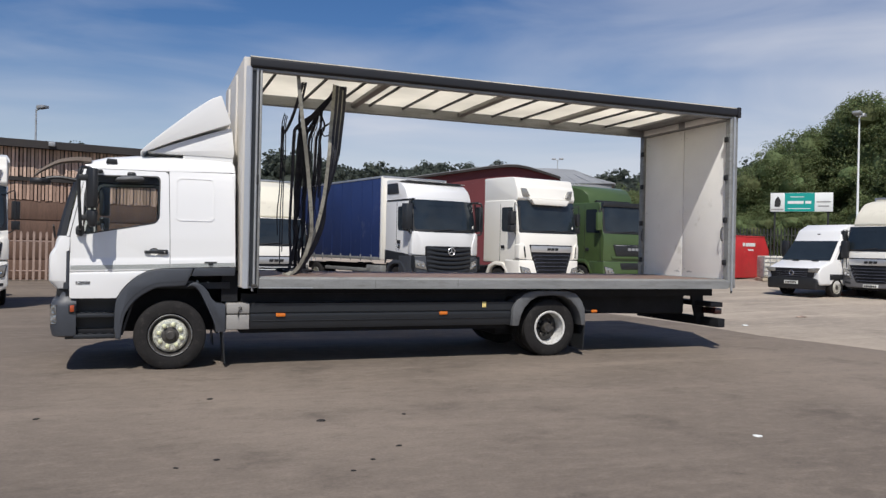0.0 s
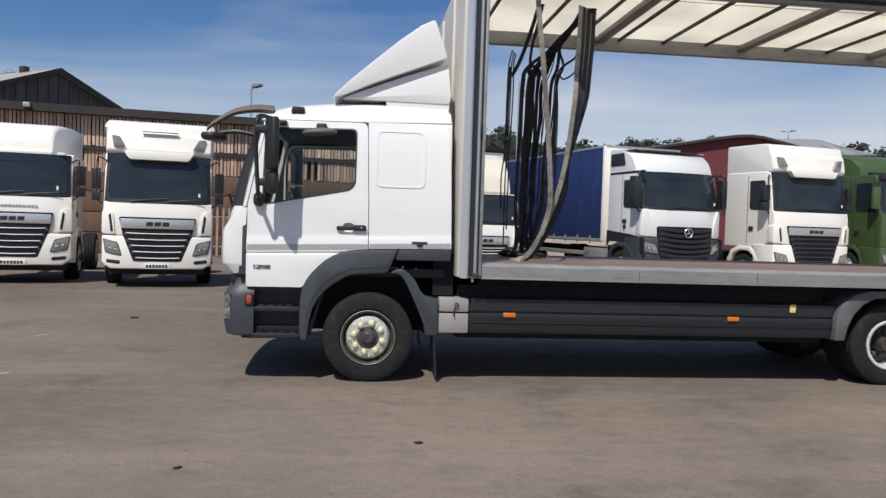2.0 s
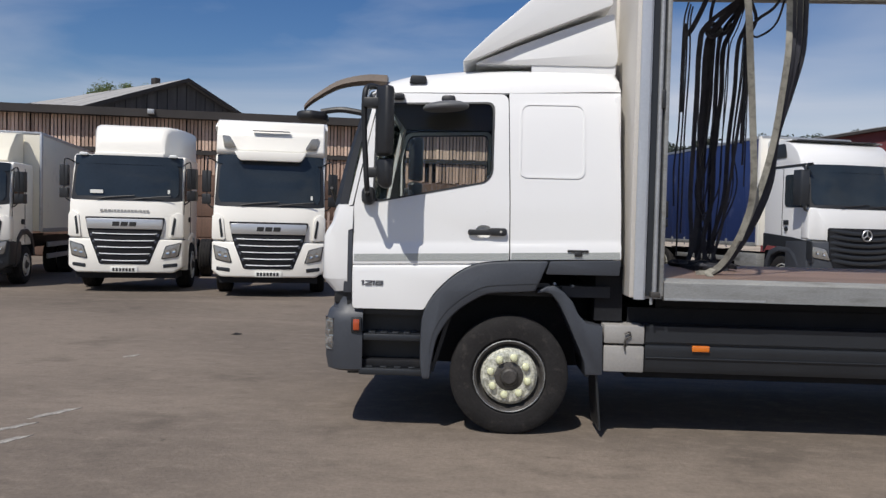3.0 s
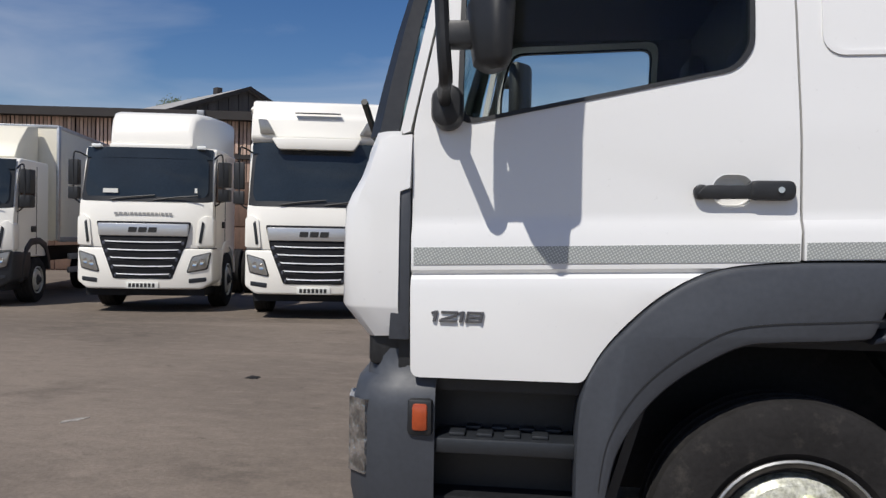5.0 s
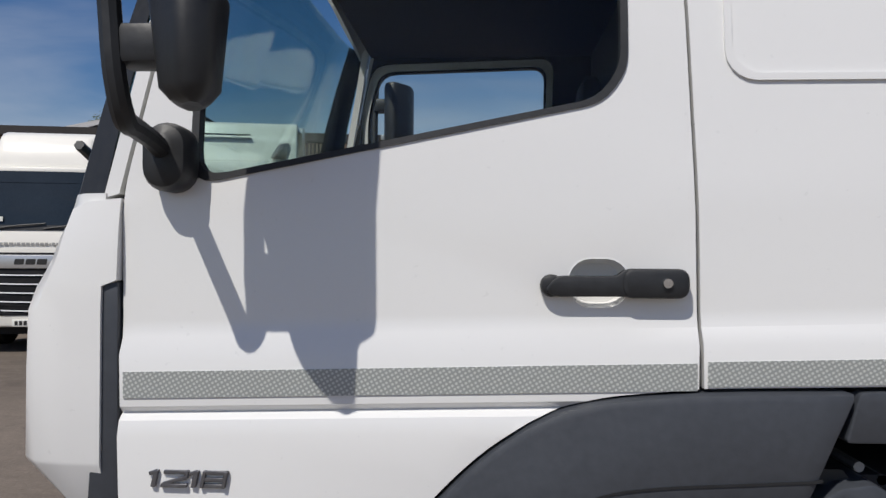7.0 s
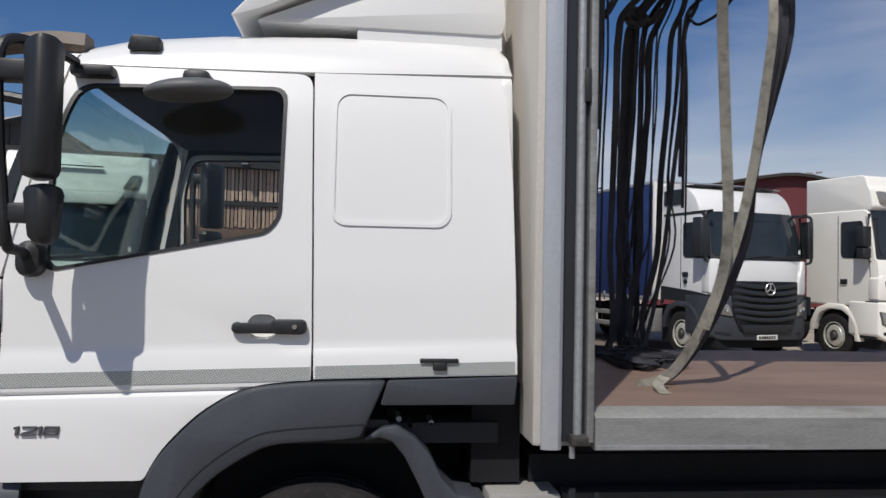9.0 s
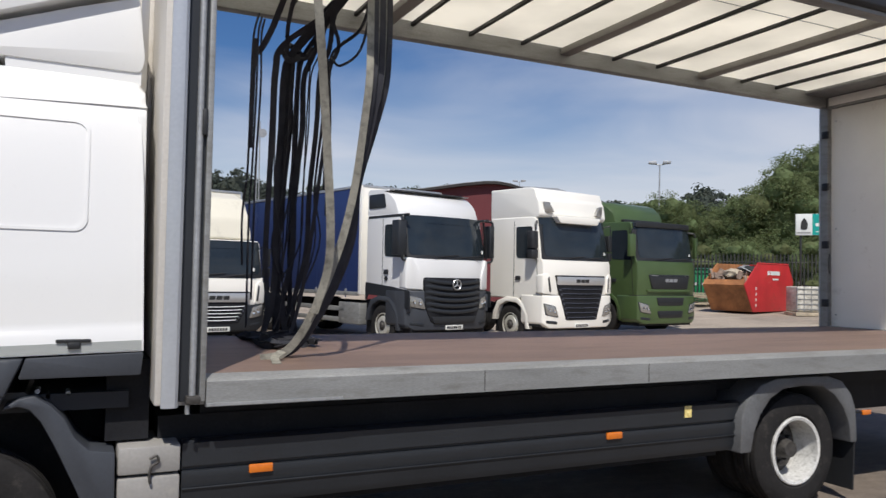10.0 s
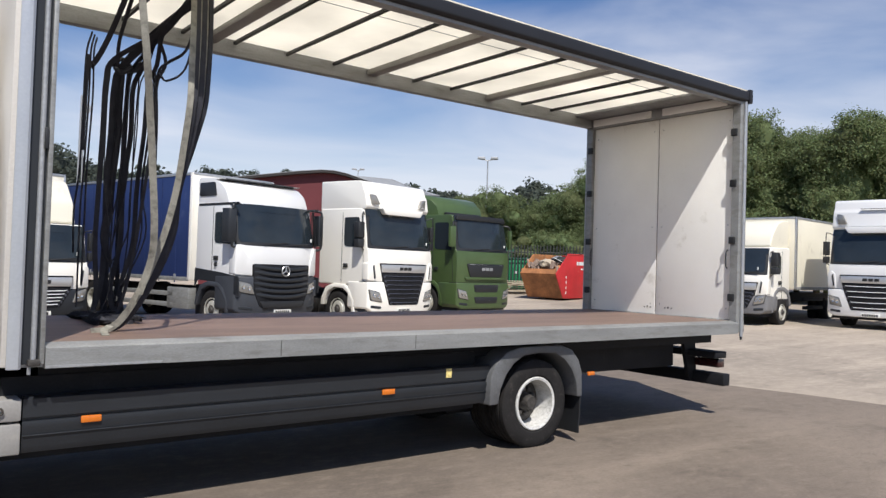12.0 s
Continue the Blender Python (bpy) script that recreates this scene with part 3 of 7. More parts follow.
def bars(words, parent, at, height, pitch, material, axis_x=Vector((1, 0, 0)), up=Vector((0, 0, 1)), out=Vector((0, -1, 0)), name="lettering"):
    """Plain bars in the place of writing: one for each word length given."""
    b, x = bmesh.new(), 0.0
    for w in words:
        o = Vector(at) + axis_x * x
        vs = [o, o + axis_x * w, o + axis_x * w + up * height, o + up * height]
        lo, hi = [b.verts.new(v) for v in vs], [b.verts.new(v + out * 0.003) for v in vs]
        b.faces.new(lo), b.faces.new(hi)
        for i in range(4):
            b.faces.new((lo[i], lo[(i + 1) % 4], hi[(i + 1) % 4], hi[i]))
        x += w + pitch
    return part(name, b, material, parent)


# ---- ground ----
def land(x, y):
    """Height of the ground: level in the yard, rising gently towards the far east side."""
    k = min(1.0, max(0.0, (x - 12) / 6))
    return min(1.2, 0.025 * max(0.0, x - 12.5) + 0.02 * k * min(25.0, max(0.0, y - 10)))


gx = [-260, -120, -60, -30, 0, 8, 10, 12, 13, 14, 16, 18, 20, 22, 24, 26, 28, 30, 33, 36, 40, 50, 60, 80, 120, 200, 320]
gy = [-160, -80, -40, -20, -10, 0, 5, 10, 12, 14, 16, 18, 20, 24, 28, 32, 36, 45, 60, 90, 140, 220, 330]
gb = bmesh.new()
grid = [[gb.verts.new((x, y, land(x, y))) for x in gx] for y in gy]
for r0, r1 in zip(grid, grid[1:]):
    for i in range(len(gx) - 1):
        gb.faces.new((r0[i], r0[i + 1], r1[i + 1], r1[i]))
solo("ground", gb, M["concrete"], "pale dusty concrete yard and land around", "ground", "structure")
yard_edge = [(-60, -60), (12.6, -60), (12.0, -6), (11.6, -1.0), (11.35, 0.6), (11.05, 1.8), (11.2, 4.2), (10.6, 9.0), (9.5, 14.0), (4.0, 27.0), (-60, 27.0)]
solo("road", slab(yard_edge, -0.3, 0.006, "z"), M["tarmac"], "worn brown-grey tarmac yard surface with stains", "tarmac", "structure")


# ---- wheels ----
WHEEL_MESH = {}


def wheel(parent, m, r=0.43, w=0.25, style="front", rim=None, near=False):
    """A lorry wheel on a y axle, its outer face towards -y: tyre with tread grooves, rim with bolts and hub."""
    key = (r, w, style, rim or "silver", near)
    rm = M[rim or "silver"]
    k = r / 0.43
    if key not in WHEEL_MESH:
        h, ri = w / 2, r * 0.58
        prof = [(-h * 0.80, ri), (-h, ri + 0.03), (-h * 1.04, r * 0.80), (-h * 0.98, r * 0.93), (-h * 0.84, r * 0.985)]
        for c in (-0.5, 0.0, 0.5):
            prof += [(h * (c - 0.09), r), (h * (c - 0.05), r - 0.012), (h * (c + 0.05), r - 0.012), (h * (c + 0.09), r)]
        prof += [(h * 0.84, r * 0.985), (h * 0.98, r * 0.93), (h * 1.04, r * 0.80), (h, ri + 0.03), (h * 0.80, ri)]
        tyre = finish("tyre", lathe(prof, 48), M["rubber"])
        if style == "front":  # the disc bulges outwards
            b = lathe([(-h * 0.98, ri + 0.010), (-h * 1.02, ri + 0.002), (-h * 0.98, ri - 0.012), (-h * 0.80, ri - 0.014), (-h * 0.75, ri), (h * 0.8, ri)], 40)
            well = lathe([(-h * 0.80, ri - 0.012), (-h * 0.50, ri * 0.88), (-h * 0.45, ri * 0.76), (-h * 0.30, ri * 0.74), (-h * 0.25, ri * 0.98)], 40)
            disc = lathe([(-h * 0.45, ri * 0.83), (-h * 0.78, ri * 0.82), (-h * 0.95, ri * 0.74), (-h * 1.0, ri * 0.56), (-h * 1.0, ri * 0.42), (-h * 0.45, ri * 0.40)], 40)
            hub = lathe([(-h * 0.6, 0.001), (-h * 1.28, 0.001), (-h * 1.30, ri * 0.18), (-h * 1.22, ri * 0.24), (-h * 1.05, ri * 0.27), (-h * 0.97, ri * 0.43), (-h * 0.6, ri * 0.43)], 24)
            bolt_h, bolt_r = -h * 1.02, ri * 0.55
        else:  # twin rear wheel: the disc lies deep inside
            b = lathe([(-h * 0.98, ri + 0.010), (-h * 1.03, ri), (-h * 0.98, ri - 0.02), (-h * 0.6, ri - 0.022), (-h * 0.2, ri * 0.90), (h * 0.70, ri * 0.87), (h * 0.75, ri * 0.95), (h * 0.8, ri)], 40)
            well = lathe([(h * 0.70, ri * 0.88), (h * 0.66, ri * 0.60), (h * 0.80, ri * 0.60), (h * 0.80, ri * 0.88)], 40)
            disc = lathe([(h * 0.70, ri * 0.62), (h * 0.55, ri * 0.55), (h * 0.5, ri * 0.40), (h * 0.8, ri * 0.40)], 40)
            hub = lathe([(h * 0.85, 0.001), (-h * 0.55, 0.001), (-h * 0.58, ri * 0.24), (-h * 0.2, ri * 0.30), (h * 0.4, ri * 0.33), (h * 0.45, ri * 0.44), (h * 0.85, ri * 0.45)], 24)
            bolt_h, bolt_r = h * 0.42, ri * 0.50
        nut = finish("wheel_nut", lathe([(bolt_h - 0.032, 0.010 * k), (bolt_h - 0.026, 0.021 * k), (bolt_h - 0.012, 0.027 * k), (bolt_h + 0.02, 0.029 * k)] if style == "front" else [(bolt_h - 0.030, 0.014 * k), (bolt_h - 0.022, 0.025 * k), (bolt_h + 0.02, 0.025 * k)], 12, None, "y", (bolt_r, 0, 0), closed=False), M["nutcap"] if style == "front" else M["rim_dark"])
        WHEEL_MESH[key] = (tyre, finish("rim", b, M["rim_dark"] if style == "front" and near else rm), finish("rim_well", well, M["rim_dark"]), finish("rim_disc", disc, (M["rim_disc"] if near else rm) if style == "front" else M["rim_dark"]), finish("hub", hub, M["rim_dark"]), nut)
    tyre, rim_me, well_me, disc_me, hub_me, nut = WHEEL_MESH[key]
    ob = new("wheel", tyre)
    ob.parent, ob.matrix_basis = parent, m
    for nm, me in (("rim", rim_me), ("rim_well", well_me), ("rim_disc", disc_me), ("hub", hub_me)):
        c = new(nm, me)
        c.parent = ob
    count = 10 if style == "rear" else 8
    for i in range(count if near else 0):
        c = new("wheel_nut", nut)
        c.parent, c.matrix_basis = ob, Matrix.Rotation(2 * math.pi * (i + 0.3) / count, 4, "Y")
    if near and style == "front":
        edge = part("rim_edge", lathe([(-w / 2 * 1.0, r * 0.58 + 0.011), (-w / 2 * 1.05, r * 0.58 + 0.006), (-w / 2 * 1.0, r * 0.58 + 0.001)], 48), M["alu"], ob, "thin bright rim edge")
    return ob


def plate(rows, thick, bm=None):
    """A smooth sheet through rows of points, with a thickness towards its own middle."""
    k = bmesh.new()
    grid = [[k.verts.new(p) for p in row] for row in rows]
    for a, b in zip(grid, grid[1:]):
        for i in range(len(a) - 1):
            k.faces.new((a[i], a[i + 1], b[i + 1], b[i]))
    k.normal_update()
    verts = k.verts[:]
    mid = sum((v.co for v in verts), Vector()) / len(verts)
    sign = -1 if sum(v.normal.dot(v.co - mid) for v in verts) > 0 else 1
    back = {v: v.co + v.normal * sign * thick for v in verts}
    made = bmesh.ops.extrude_face_region(k, geom=k.faces[:])
    news = [g for g in made["geom"] if isinstance(g, bmesh.types.BMVert)]
    spots = {tuple(round(c, 5) for c in v.co): back[v] for v in verts}
    for v in news:
        v.co = spots[tuple(round(c, 5) for c in v.co)]
    bmesh.ops.recalc_face_normals(k, faces=k.faces)
    return joined(bm, k)


# ---- the open-sided box lorry ----
lorry = thing("box_lorry", "white rigid lorry with an empty open-sided curtain body, parked on tarmac", "lorry")
MID = 1.25
CAB_PROFILE = [(0.85, 0.094), (1.175, 0.080), (1.205, 0.088), (1.219, 0.105), (1.232, 0.092), (1.335, 0.089), (1.368, 0.104), (1.40, 0.107), (1.62, 0.104), (2.0, 0.145), (2.3, 0.195), (2.5, 0.25), (2.6, 0.30)]
CUTS = [z for z, _ in CAB_PROFILE[1:-1]] + [1.8, 2.15, 2.4]


SLOPE = 0.0287


def waist(x, z):
    """Height measured along the waist line, which rises towards the back of the cab."""
    return z - SLOPE * (x + 1.165) * min(1.0, max(0.0, (1.75 - z) / 0.25))


def cab_side(x, z):
    zs, ys = zip(*CAB_PROFILE)
    return float(np.interp(waist(x, z), zs, ys))


def both(name, make, material, label="", parent=lorry):
    """One part on the near side of the cab and its mirror image on the far side."""
    near = part(name, make(), material, parent, label)
    far = part(name, mirrored(make(), MID), material, parent, label)
    return near, far


DOOR = rounded([(-1.165, 0.908), (-0.648, 0.910), (-0.597, 1.008), (-0.525, 1.092), (-0.443, 1.168), (-0.345, 1.230), (-0.23, 1.266), (-0.044, 1.284), (-0.044, 1.40), (-0.050, 1.70), (-0.072, 2.490), (-1.005, 2.485), (-1.17, 1.66), (-1.168, 1.25)],
               [0.03, 0.02, 0.05, 0.05, 0.05, 0.05, 0.05, 0.0, 0.0, 0.0, 0.06, 0.03, 0.05, 0.0])
WINDOW = rounded([(-1.032, 1.675), (-0.225, 1.836), (-0.176, 1.90), (-0.172, 2.425), (-0.965, 2.405), (-1.03, 2.2)], [0.06, 0.09, 0.08, 0.06, 0.07, 0.1])
CUP = rrect(-0.291, -0.170, 1.431, 1.533, 0.045)


def grown(pts, d):
    c = Vector((sum(p[0] for p in pts) / len(pts), sum(p[1] for p in pts) / len(pts)))
    lo, hi = [min(p[i] for p in pts) for i in (0, 1)], [max(p[i] for p in pts) for i in (0, 1)]
    return [(c.x + (p[0] - c.x) * (1 + 2 * d / (hi[0] - lo[0])), c.y + (p[1] - c.y) * (1 + 2 * d / (hi[1] - lo[1]))) for p in pts]


doors = both("door", lambda: skin(DOOR, [WINDOW, CUP], cab_side, 0.035, CUTS), M["white"], "white door")
for door, far in zip(doors, (False, True)):
    side = (lambda b: mirrored(b, MID)) if far else (lambda b: b)
    part("window_seal", side(skin(grown(WINDOW, 0.005), [grown(WINDOW, -0.010)], lambda x, z: cab_side(x, z) - 0.004, 0.03, CUTS)), M["black"], door, "black rubber window seal")
    pane = part("window_pane", side(skin(grown(WINDOW, -0.010), [], lambda x, z: cab_side(x, z) + 0.014, 0.004, CUTS)), M["glass"], door, "clear side glass")
    pane.visible_shadow = False
    # dished recess behind the handle
    cu = [(x, z) for x, z in CUP]
    cx, cz = -0.2305, 1.482
    rows = [[(cx + (x - cx) * s, cab_side(x, z) + d, cz + (z - cz) * s) for x, z in cu + cu[:1]] for s, d in ((1.0, 0.0), (0.96, 0.018), (0.8, 0.036), (0.45, 0.042), (0.02, 0.043))]
    part("handle_recess", side(plate(rows, 0.004)), M["white"], door, "dished white handle recess")
    grip = slab(rounded([(-0.338, 1.468), (-0.315, 1.457), (-0.20, 1.458), (-0.07, 1.456), (-0.068, 1.506), (-0.185, 1.510), (-0.20, 1.497), (-0.315, 1.497)], 0.02), 0.078, 0.100, "y", 0.009)
    handle = part("door_handle", side(grip), M["black"], door, "black pull handle with a lock")
    part("handle_foot", side(slab(rrect(-0.343, -0.300, 1.456, 1.499, 0.02), 0.082, 0.112, "y", 0.008)), M["black"], handle)
    part("lock_housing", side(slab(rrect(-0.19, -0.064, 1.455, 1.511, 0.02), 0.074, 0.112, "y", 0.008)), M["black"], handle)
    part("lock", side(lathe([(0.068, 0.009), (0.078, 0.010)], 12, None, "y", (-0.107, 0, 1.484), closed=False)), M["chrome"], handle, "round chrome lock")

SLEEPER = [(-0.034, 1.285), (0.752, 1.306), (0.735, 2.1), (0.715, 2.52), (-0.066, 2.498), (-0.043, 1.70), (-0.037, 1.40)]
PRESSED = rrect(0.015, 0.487, 1.876, 2.425, 0.06)


both("sleeper_side", lambda: skin(SLEEPER, [], cab_side, 0.035, CUTS), M["white"], "plain white sleeper side")
both("pressed_panel", lambda: skin(PRESSED, [grown(PRESSED, -0.014)], lambda x, z: cab_side(x, z) - 0.006, 0.012, CUTS), M["white"], "raised pressing")
both("gap_backing", lambda: skin([(-1.21, 0.93), (-0.64, 0.93), (-0.5, 1.14), (-0.3, 1.27), (0.72, 1.30), (0.70, 2.49), (-0.98, 2.49), (-1.03, 2.3), (-1.21, 1.62)], [grown(WINDOW, 0.03), grown(CUP, 0.02)], lambda x, z: cab_side(x, z) + 0.045, 0.012, CUTS), M["black"], "dark inner frame behind the panel gaps")
both("pillar", lambda: skin([(-1.212, 1.645), (-1.180, 1.655), (-1.012, 2.49), (-0.985, 2.535), (-1.032, 2.535)], [], cab_side, 0.06, CUTS), M["white"], "white windscreen pillar")
both("reflective_tape", lambda: skin([(-1.160, 1.249), (-0.048, 1.281), (-0.048, 1.333), (-1.160, 1.301)], [], lambda x, z: cab_side(x, z) - 0.0025, 0.004, []), M["tape"], "grey patterned reflective tape")
both("reflective_tape", lambda: skin([(-0.028, 1.288), (0.744, 1.311), (0.742, 1.359), (-0.028, 1.336)], [], lambda x, z: cab_side(x, z) - 0.0025, 0.004, []), M["tape"], "grey patterned reflective tape")

# roof shell
rows = []
for x, edge, top in ((-1.075, 2.475, 2.50), (-1.04, 2.49, 2.55), (-0.97, 2.492, 2.605), (-0.80, 2.493, 2.655), (-0.45, 2.495, 2.695), (0.0, 2.50, 2.715), (0.45, 2.515, 2.71), (0.70, 2.522, 2.70), (0.735, 2.522, 2.66), (0.748, 2.522, 2.53)):
    h = top - edge
    half = [(0.248, edge), (0.262, edge + 0.25 * h), (0.30, edge + 0.58 * h), (0.37, edge + 0.84 * h), (0.50, edge + h), (0.85, top + 0.025), (1.25, top + 0.035)]
    rows.append([(x, y, z) for y, z in half] + [(x, 2.5 - y, z) for y, z in half[-2::-1]])
part("cab_roof", plate(rows, 0.03), M["white"], lorry, "white roof shell", 40)
part("cab_back", slab(rounded([(0.13, 1.24), (2.37, 1.24), (2.37, 1.62), (2.26, 2.5), (2.1, 2.64), (0.4, 2.64), (0.24, 2.5), (0.13, 1.62)], 0.03), 0.70, 0.745, "x", 0.008), M["white"], lorry, "white rear wall")

# front: panel below the screen, windscreen, corner deflectors
def plan(inset, dx, lift, pts):
    back = pts[0][0]
    half = [(x + dx * (back - x) / (back - pts[-1][0]), y + inset, lift) for x, y in pts]
    return half + [(x, 2.5 - y, z) for x, y, z in half[::-1]]


NOSE = [(-1.205, 0.103), (-1.27, 0.112), (-1.32, 0.15), (-1.352, 0.23), (-1.37, 0.42), (-1.385, 0.8), (-1.39, 1.249)]
part("front_panel", plate([plan(0, dx, z, NOSE) for z, dx in ((1.06, 0.045), (1.14, 0.02), (1.35, 0.0), (1.52, 0.008), (1.60, 0.025), (1.655, 0.05))], 0.03), M["white"], lorry, "white front panel", 40)
GLASS_LOW = [(-1.214, 0.118), (-1.28, 0.145), (-1.325, 0.22), (-1.345, 0.42), (-1.36, 0.8), (-1.365, 1.249)]
GLASS_TOP = [(-1.034, 0.256), (-1.070, 0.282), (-1.095, 0.34), (-1.11, 0.50), (-1.125, 0.85), (-1.13, 1.249)]
rows = []
for i in range(6):
    t = i / 5
    half = [(a[0] * (1 - t) + b[0] * t - 0.02 * math.sin(math.pi * t), a[1] * (1 - t) + b[1] * t, 1.648 * (1 - t) + 2.50 * t) for a, b in zip(GLASS_LOW, GLASS_TOP)]
    rows.append(half + [(x, 2.5 - y, z) for x, y, z in half[::-1]])
ws = part("windscreen", plate(rows, 0.006), M["tint"], lorry, "green-tinted curved windscreen", 60)
ws.visible_shadow = False
for flip in (False, True):
    edge_rows = [[((p[0] - 0.004), (p[1] if not flip else 2.5 - p[1]), p[2]) for p in row[:3]] for row in rows]
    part("screen_edge_band", plate(edge_rows, 0.004), M["black"], ws, "black screen-printed glass edge")
part("wiper", tube([(-1.40, 0.75, 1.64), (-1.39, 0.6, 1.69), (-1.37, 0.30, 1.78)], 0.012, 6), M["black"], lorry)
CORNER = [(-1.206, 0.086), (-1.28, 0.089), (-1.345, 0.098), (-1.382, 0.128), (-1.402, 0.19), (-1.412, 0.30)]


def deflector():
    """Wraps round the cab's front corner; its foot is cut back under a crease, its top leans back to the screen."""
    rows = []
    for z, back, inset, drop in ((1.028, 0.085, 0.035, 0.008), (1.112, 0.006, 0.002, 0), (1.122, 0.0, 0.0, 0), (1.30, 0.0, 0.0, 0), (1.42, 0.004, 0.0, 0), (1.47, 0.024, 0.0, 0.005), (1.482, 0.032, 0.0, 0.007), (1.530, 0.060, 0.001, 0.012), (1.585, 0.078, 0.004, 0.025), (1.645, 0.10, 0.012, 0.045)):
        rows.append([((-1.176 if i == 0 and z > 1.475 else x) + back * (-1.196 - x) / 0.216, y + inset, z - drop * ((-1.196 - x) / 0.216) ** 2) for i, (x, y) in enumerate(CORNER)])
    return plate(rows, 0.025)


both("corner_deflector", deflector, M["white"], "white wrap-round corner deflector")
both("lower_corner", lambda: slab([(-1.31, 0.93), (-1.16, 0.93), (-1.16, 1.08), (-1.31, 1.08)], 0.15, 0.40, "y", 0.02), M["black"])
both("corner_gap", lambda: slab([(-1.235, 1.02), (-1.172, 1.02), (-1.174, 1.478), (-1.21, 1.478)], 0.093, 0.14, "y", 0.004), M["moulding"], "grey strip")

# bumper, lamps, steps
BUMP = [(-1.09, 0.105), (-1.20, 0.096), (-1.30, 0.108), (-1.362, 0.16), (-1.385, 0.28), (-1.41, 0.55), (-1.42, 0.9), (-1.425, 1.249)]
part("bumper", plate([plan(s, dx, z, BUMP) for z, dx, s in ((0.44, 0.06, 0.05), (0.46, 0.02, 0.012), (0.55, 0.0, 0.0), (0.80, 0.0, 0.0), (0.875, 0.02, 0.01), (0.90, 0.055, 0.035), (0.985, 0.065, 0.045))], 0.03), M["moulding"], lorry, "dark grey plastic bumper", 45)
both("headlamp", lambda: plate([[(x - 0.006, y - 0.007, z) for x, y in BUMP[2:5]] for z in (0.60, 0.64, 0.79, 0.83)], 0.02), M["faceted"], "clear headlamp with bright facets")
both("marker_housing", lambda: box(-1.172, -1.095, 0.085, 0.12, 0.730, 0.842, 0.012), M["black"])
both("side_marker", lambda: box(-1.158, -1.108, 0.076, 0.11, 0.745, 0.830, 0.012), M["amber"], "orange side marker lamp")
both("step_well", lambda: box(-1.22, -0.60, 0.27, 0.50, 0.40, 1.0), M["black"])
both("step_plate", lambda: slab([(-1.165, 0.86), (-0.60, 0.86), (-0.60, 0.93), (-1.165, 0.93)], 0.16, 0.22, "y"), M["black"])


def step(z, x0, x1):
    for near in (True, False):
        f = (lambda b: b) if near else (lambda b: mirrored(b, MID))
        st = part("step", f(box(x0, x1, 0.118, 0.30, z - 0.05, z, 0.01)), M["plastic"], lorry, "ribbed grey step")
        for i in range(4):
            for j in range(2):
                xx = x0 + 0.05 + (x1 - x0 - 0.1) * (i + 0.5 * j) / 4
                part("tread_stud", f(box(xx, xx + 0.05, 0.14 + 0.09 * j, 0.20 + 0.09 * j, z, z + 0.012, 0.004)), M["plastic"], st)


step(0.722, -1.10, -0.66)
step(0.470, -1.115, -0.60)

# wheel arch and guards
ARCH_OUT = [(-0.650, 0.41), (-0.668, 0.55), (-0.664, 0.80), (-0.643, 0.905), (-0.592, 1.002), (-0.520, 1.085), (-0.438, 1.162), (-0.340, 1.224), (-0.225, 1.260), (-0.02, 1.278), (0.245, 1.284)]
ARCH_IN = [(-0.590, 0.41), (-0.585, 0.50), (-0.563, 0.64), (-0.533, 0.735), (-0.470, 0.838), (-0.390, 0.920), (-0.29, 0.988), (-0.195, 1.034), (-0.09, 1.047), (0.05, 1.055), (0.15, 1.065)]
smooth = lambda pts: [(v.x, v.y) for v in curve([(x, z, 0) for x, z in pts], 4)]
ARCH_OUT, ARCH_IN = smooth(ARCH_OUT), smooth(ARCH_IN)
both("wheel_arch", lambda: band(ARCH_OUT, ARCH_IN, 0.070, 0.50, "y", 0.018), M["moulding"], "dark grey flared wheel arch")
between = lambda k: [(p[0] * (1 - k) + q[0] * k, p[1] * (1 - k) + q[1] * k) for p, q in zip(ARCH_OUT, ARCH_IN)][6:]
both("arch_groove", lambda: band(between(0.735), between(0.755), 0.0675, 0.075, "y"), M["black"])
both("lower_sill", lambda: slab(rounded([(0.222, 1.188), (0.742, 1.191), (0.753, 1.300), (0.249, 1.283)], 0.012), 0.085, 0.30, "y", 0.012), M["moulding"], "dark grey lower sill")
GUARD_OUT = [(0.17, 1.065), (0.23, 1.098), (0.29, 1.107), (0.36, 1.06), (0.42, 0.995), (0.465, 0.905), (0.53, 0.838), (0.642, 0.822), (0.648, 0.47)]
GUARD_IN = [(0.16, 1.045), (0.22, 1.060), (0.27, 1.045), (0.32, 0.985), (0.375, 0.88), (0.43, 0.76), (0.48, 0.65), (0.515, 0.56), (0.525, 0.47)]
both("rear_guard", lambda: band(GUARD_OUT, GUARD_IN, 0.11, 0.50, "y", 0.012), M["moulding"], "dark grey rear mudguard of the front wheel")
both("arch_liner", lambda: band([(-0.60, 0.45), (-0.45, 0.95), (-0.1, 1.12), (0.25, 1.12), (0.50, 0.80), (0.56, 0.45)], [(-0.57, 0.45), (-0.43, 0.92), (-0.1, 1.09), (0.23, 1.09), (0.47, 0.79), (0.53, 0.45)], 0.16, 0.75, "y"), M["black"])

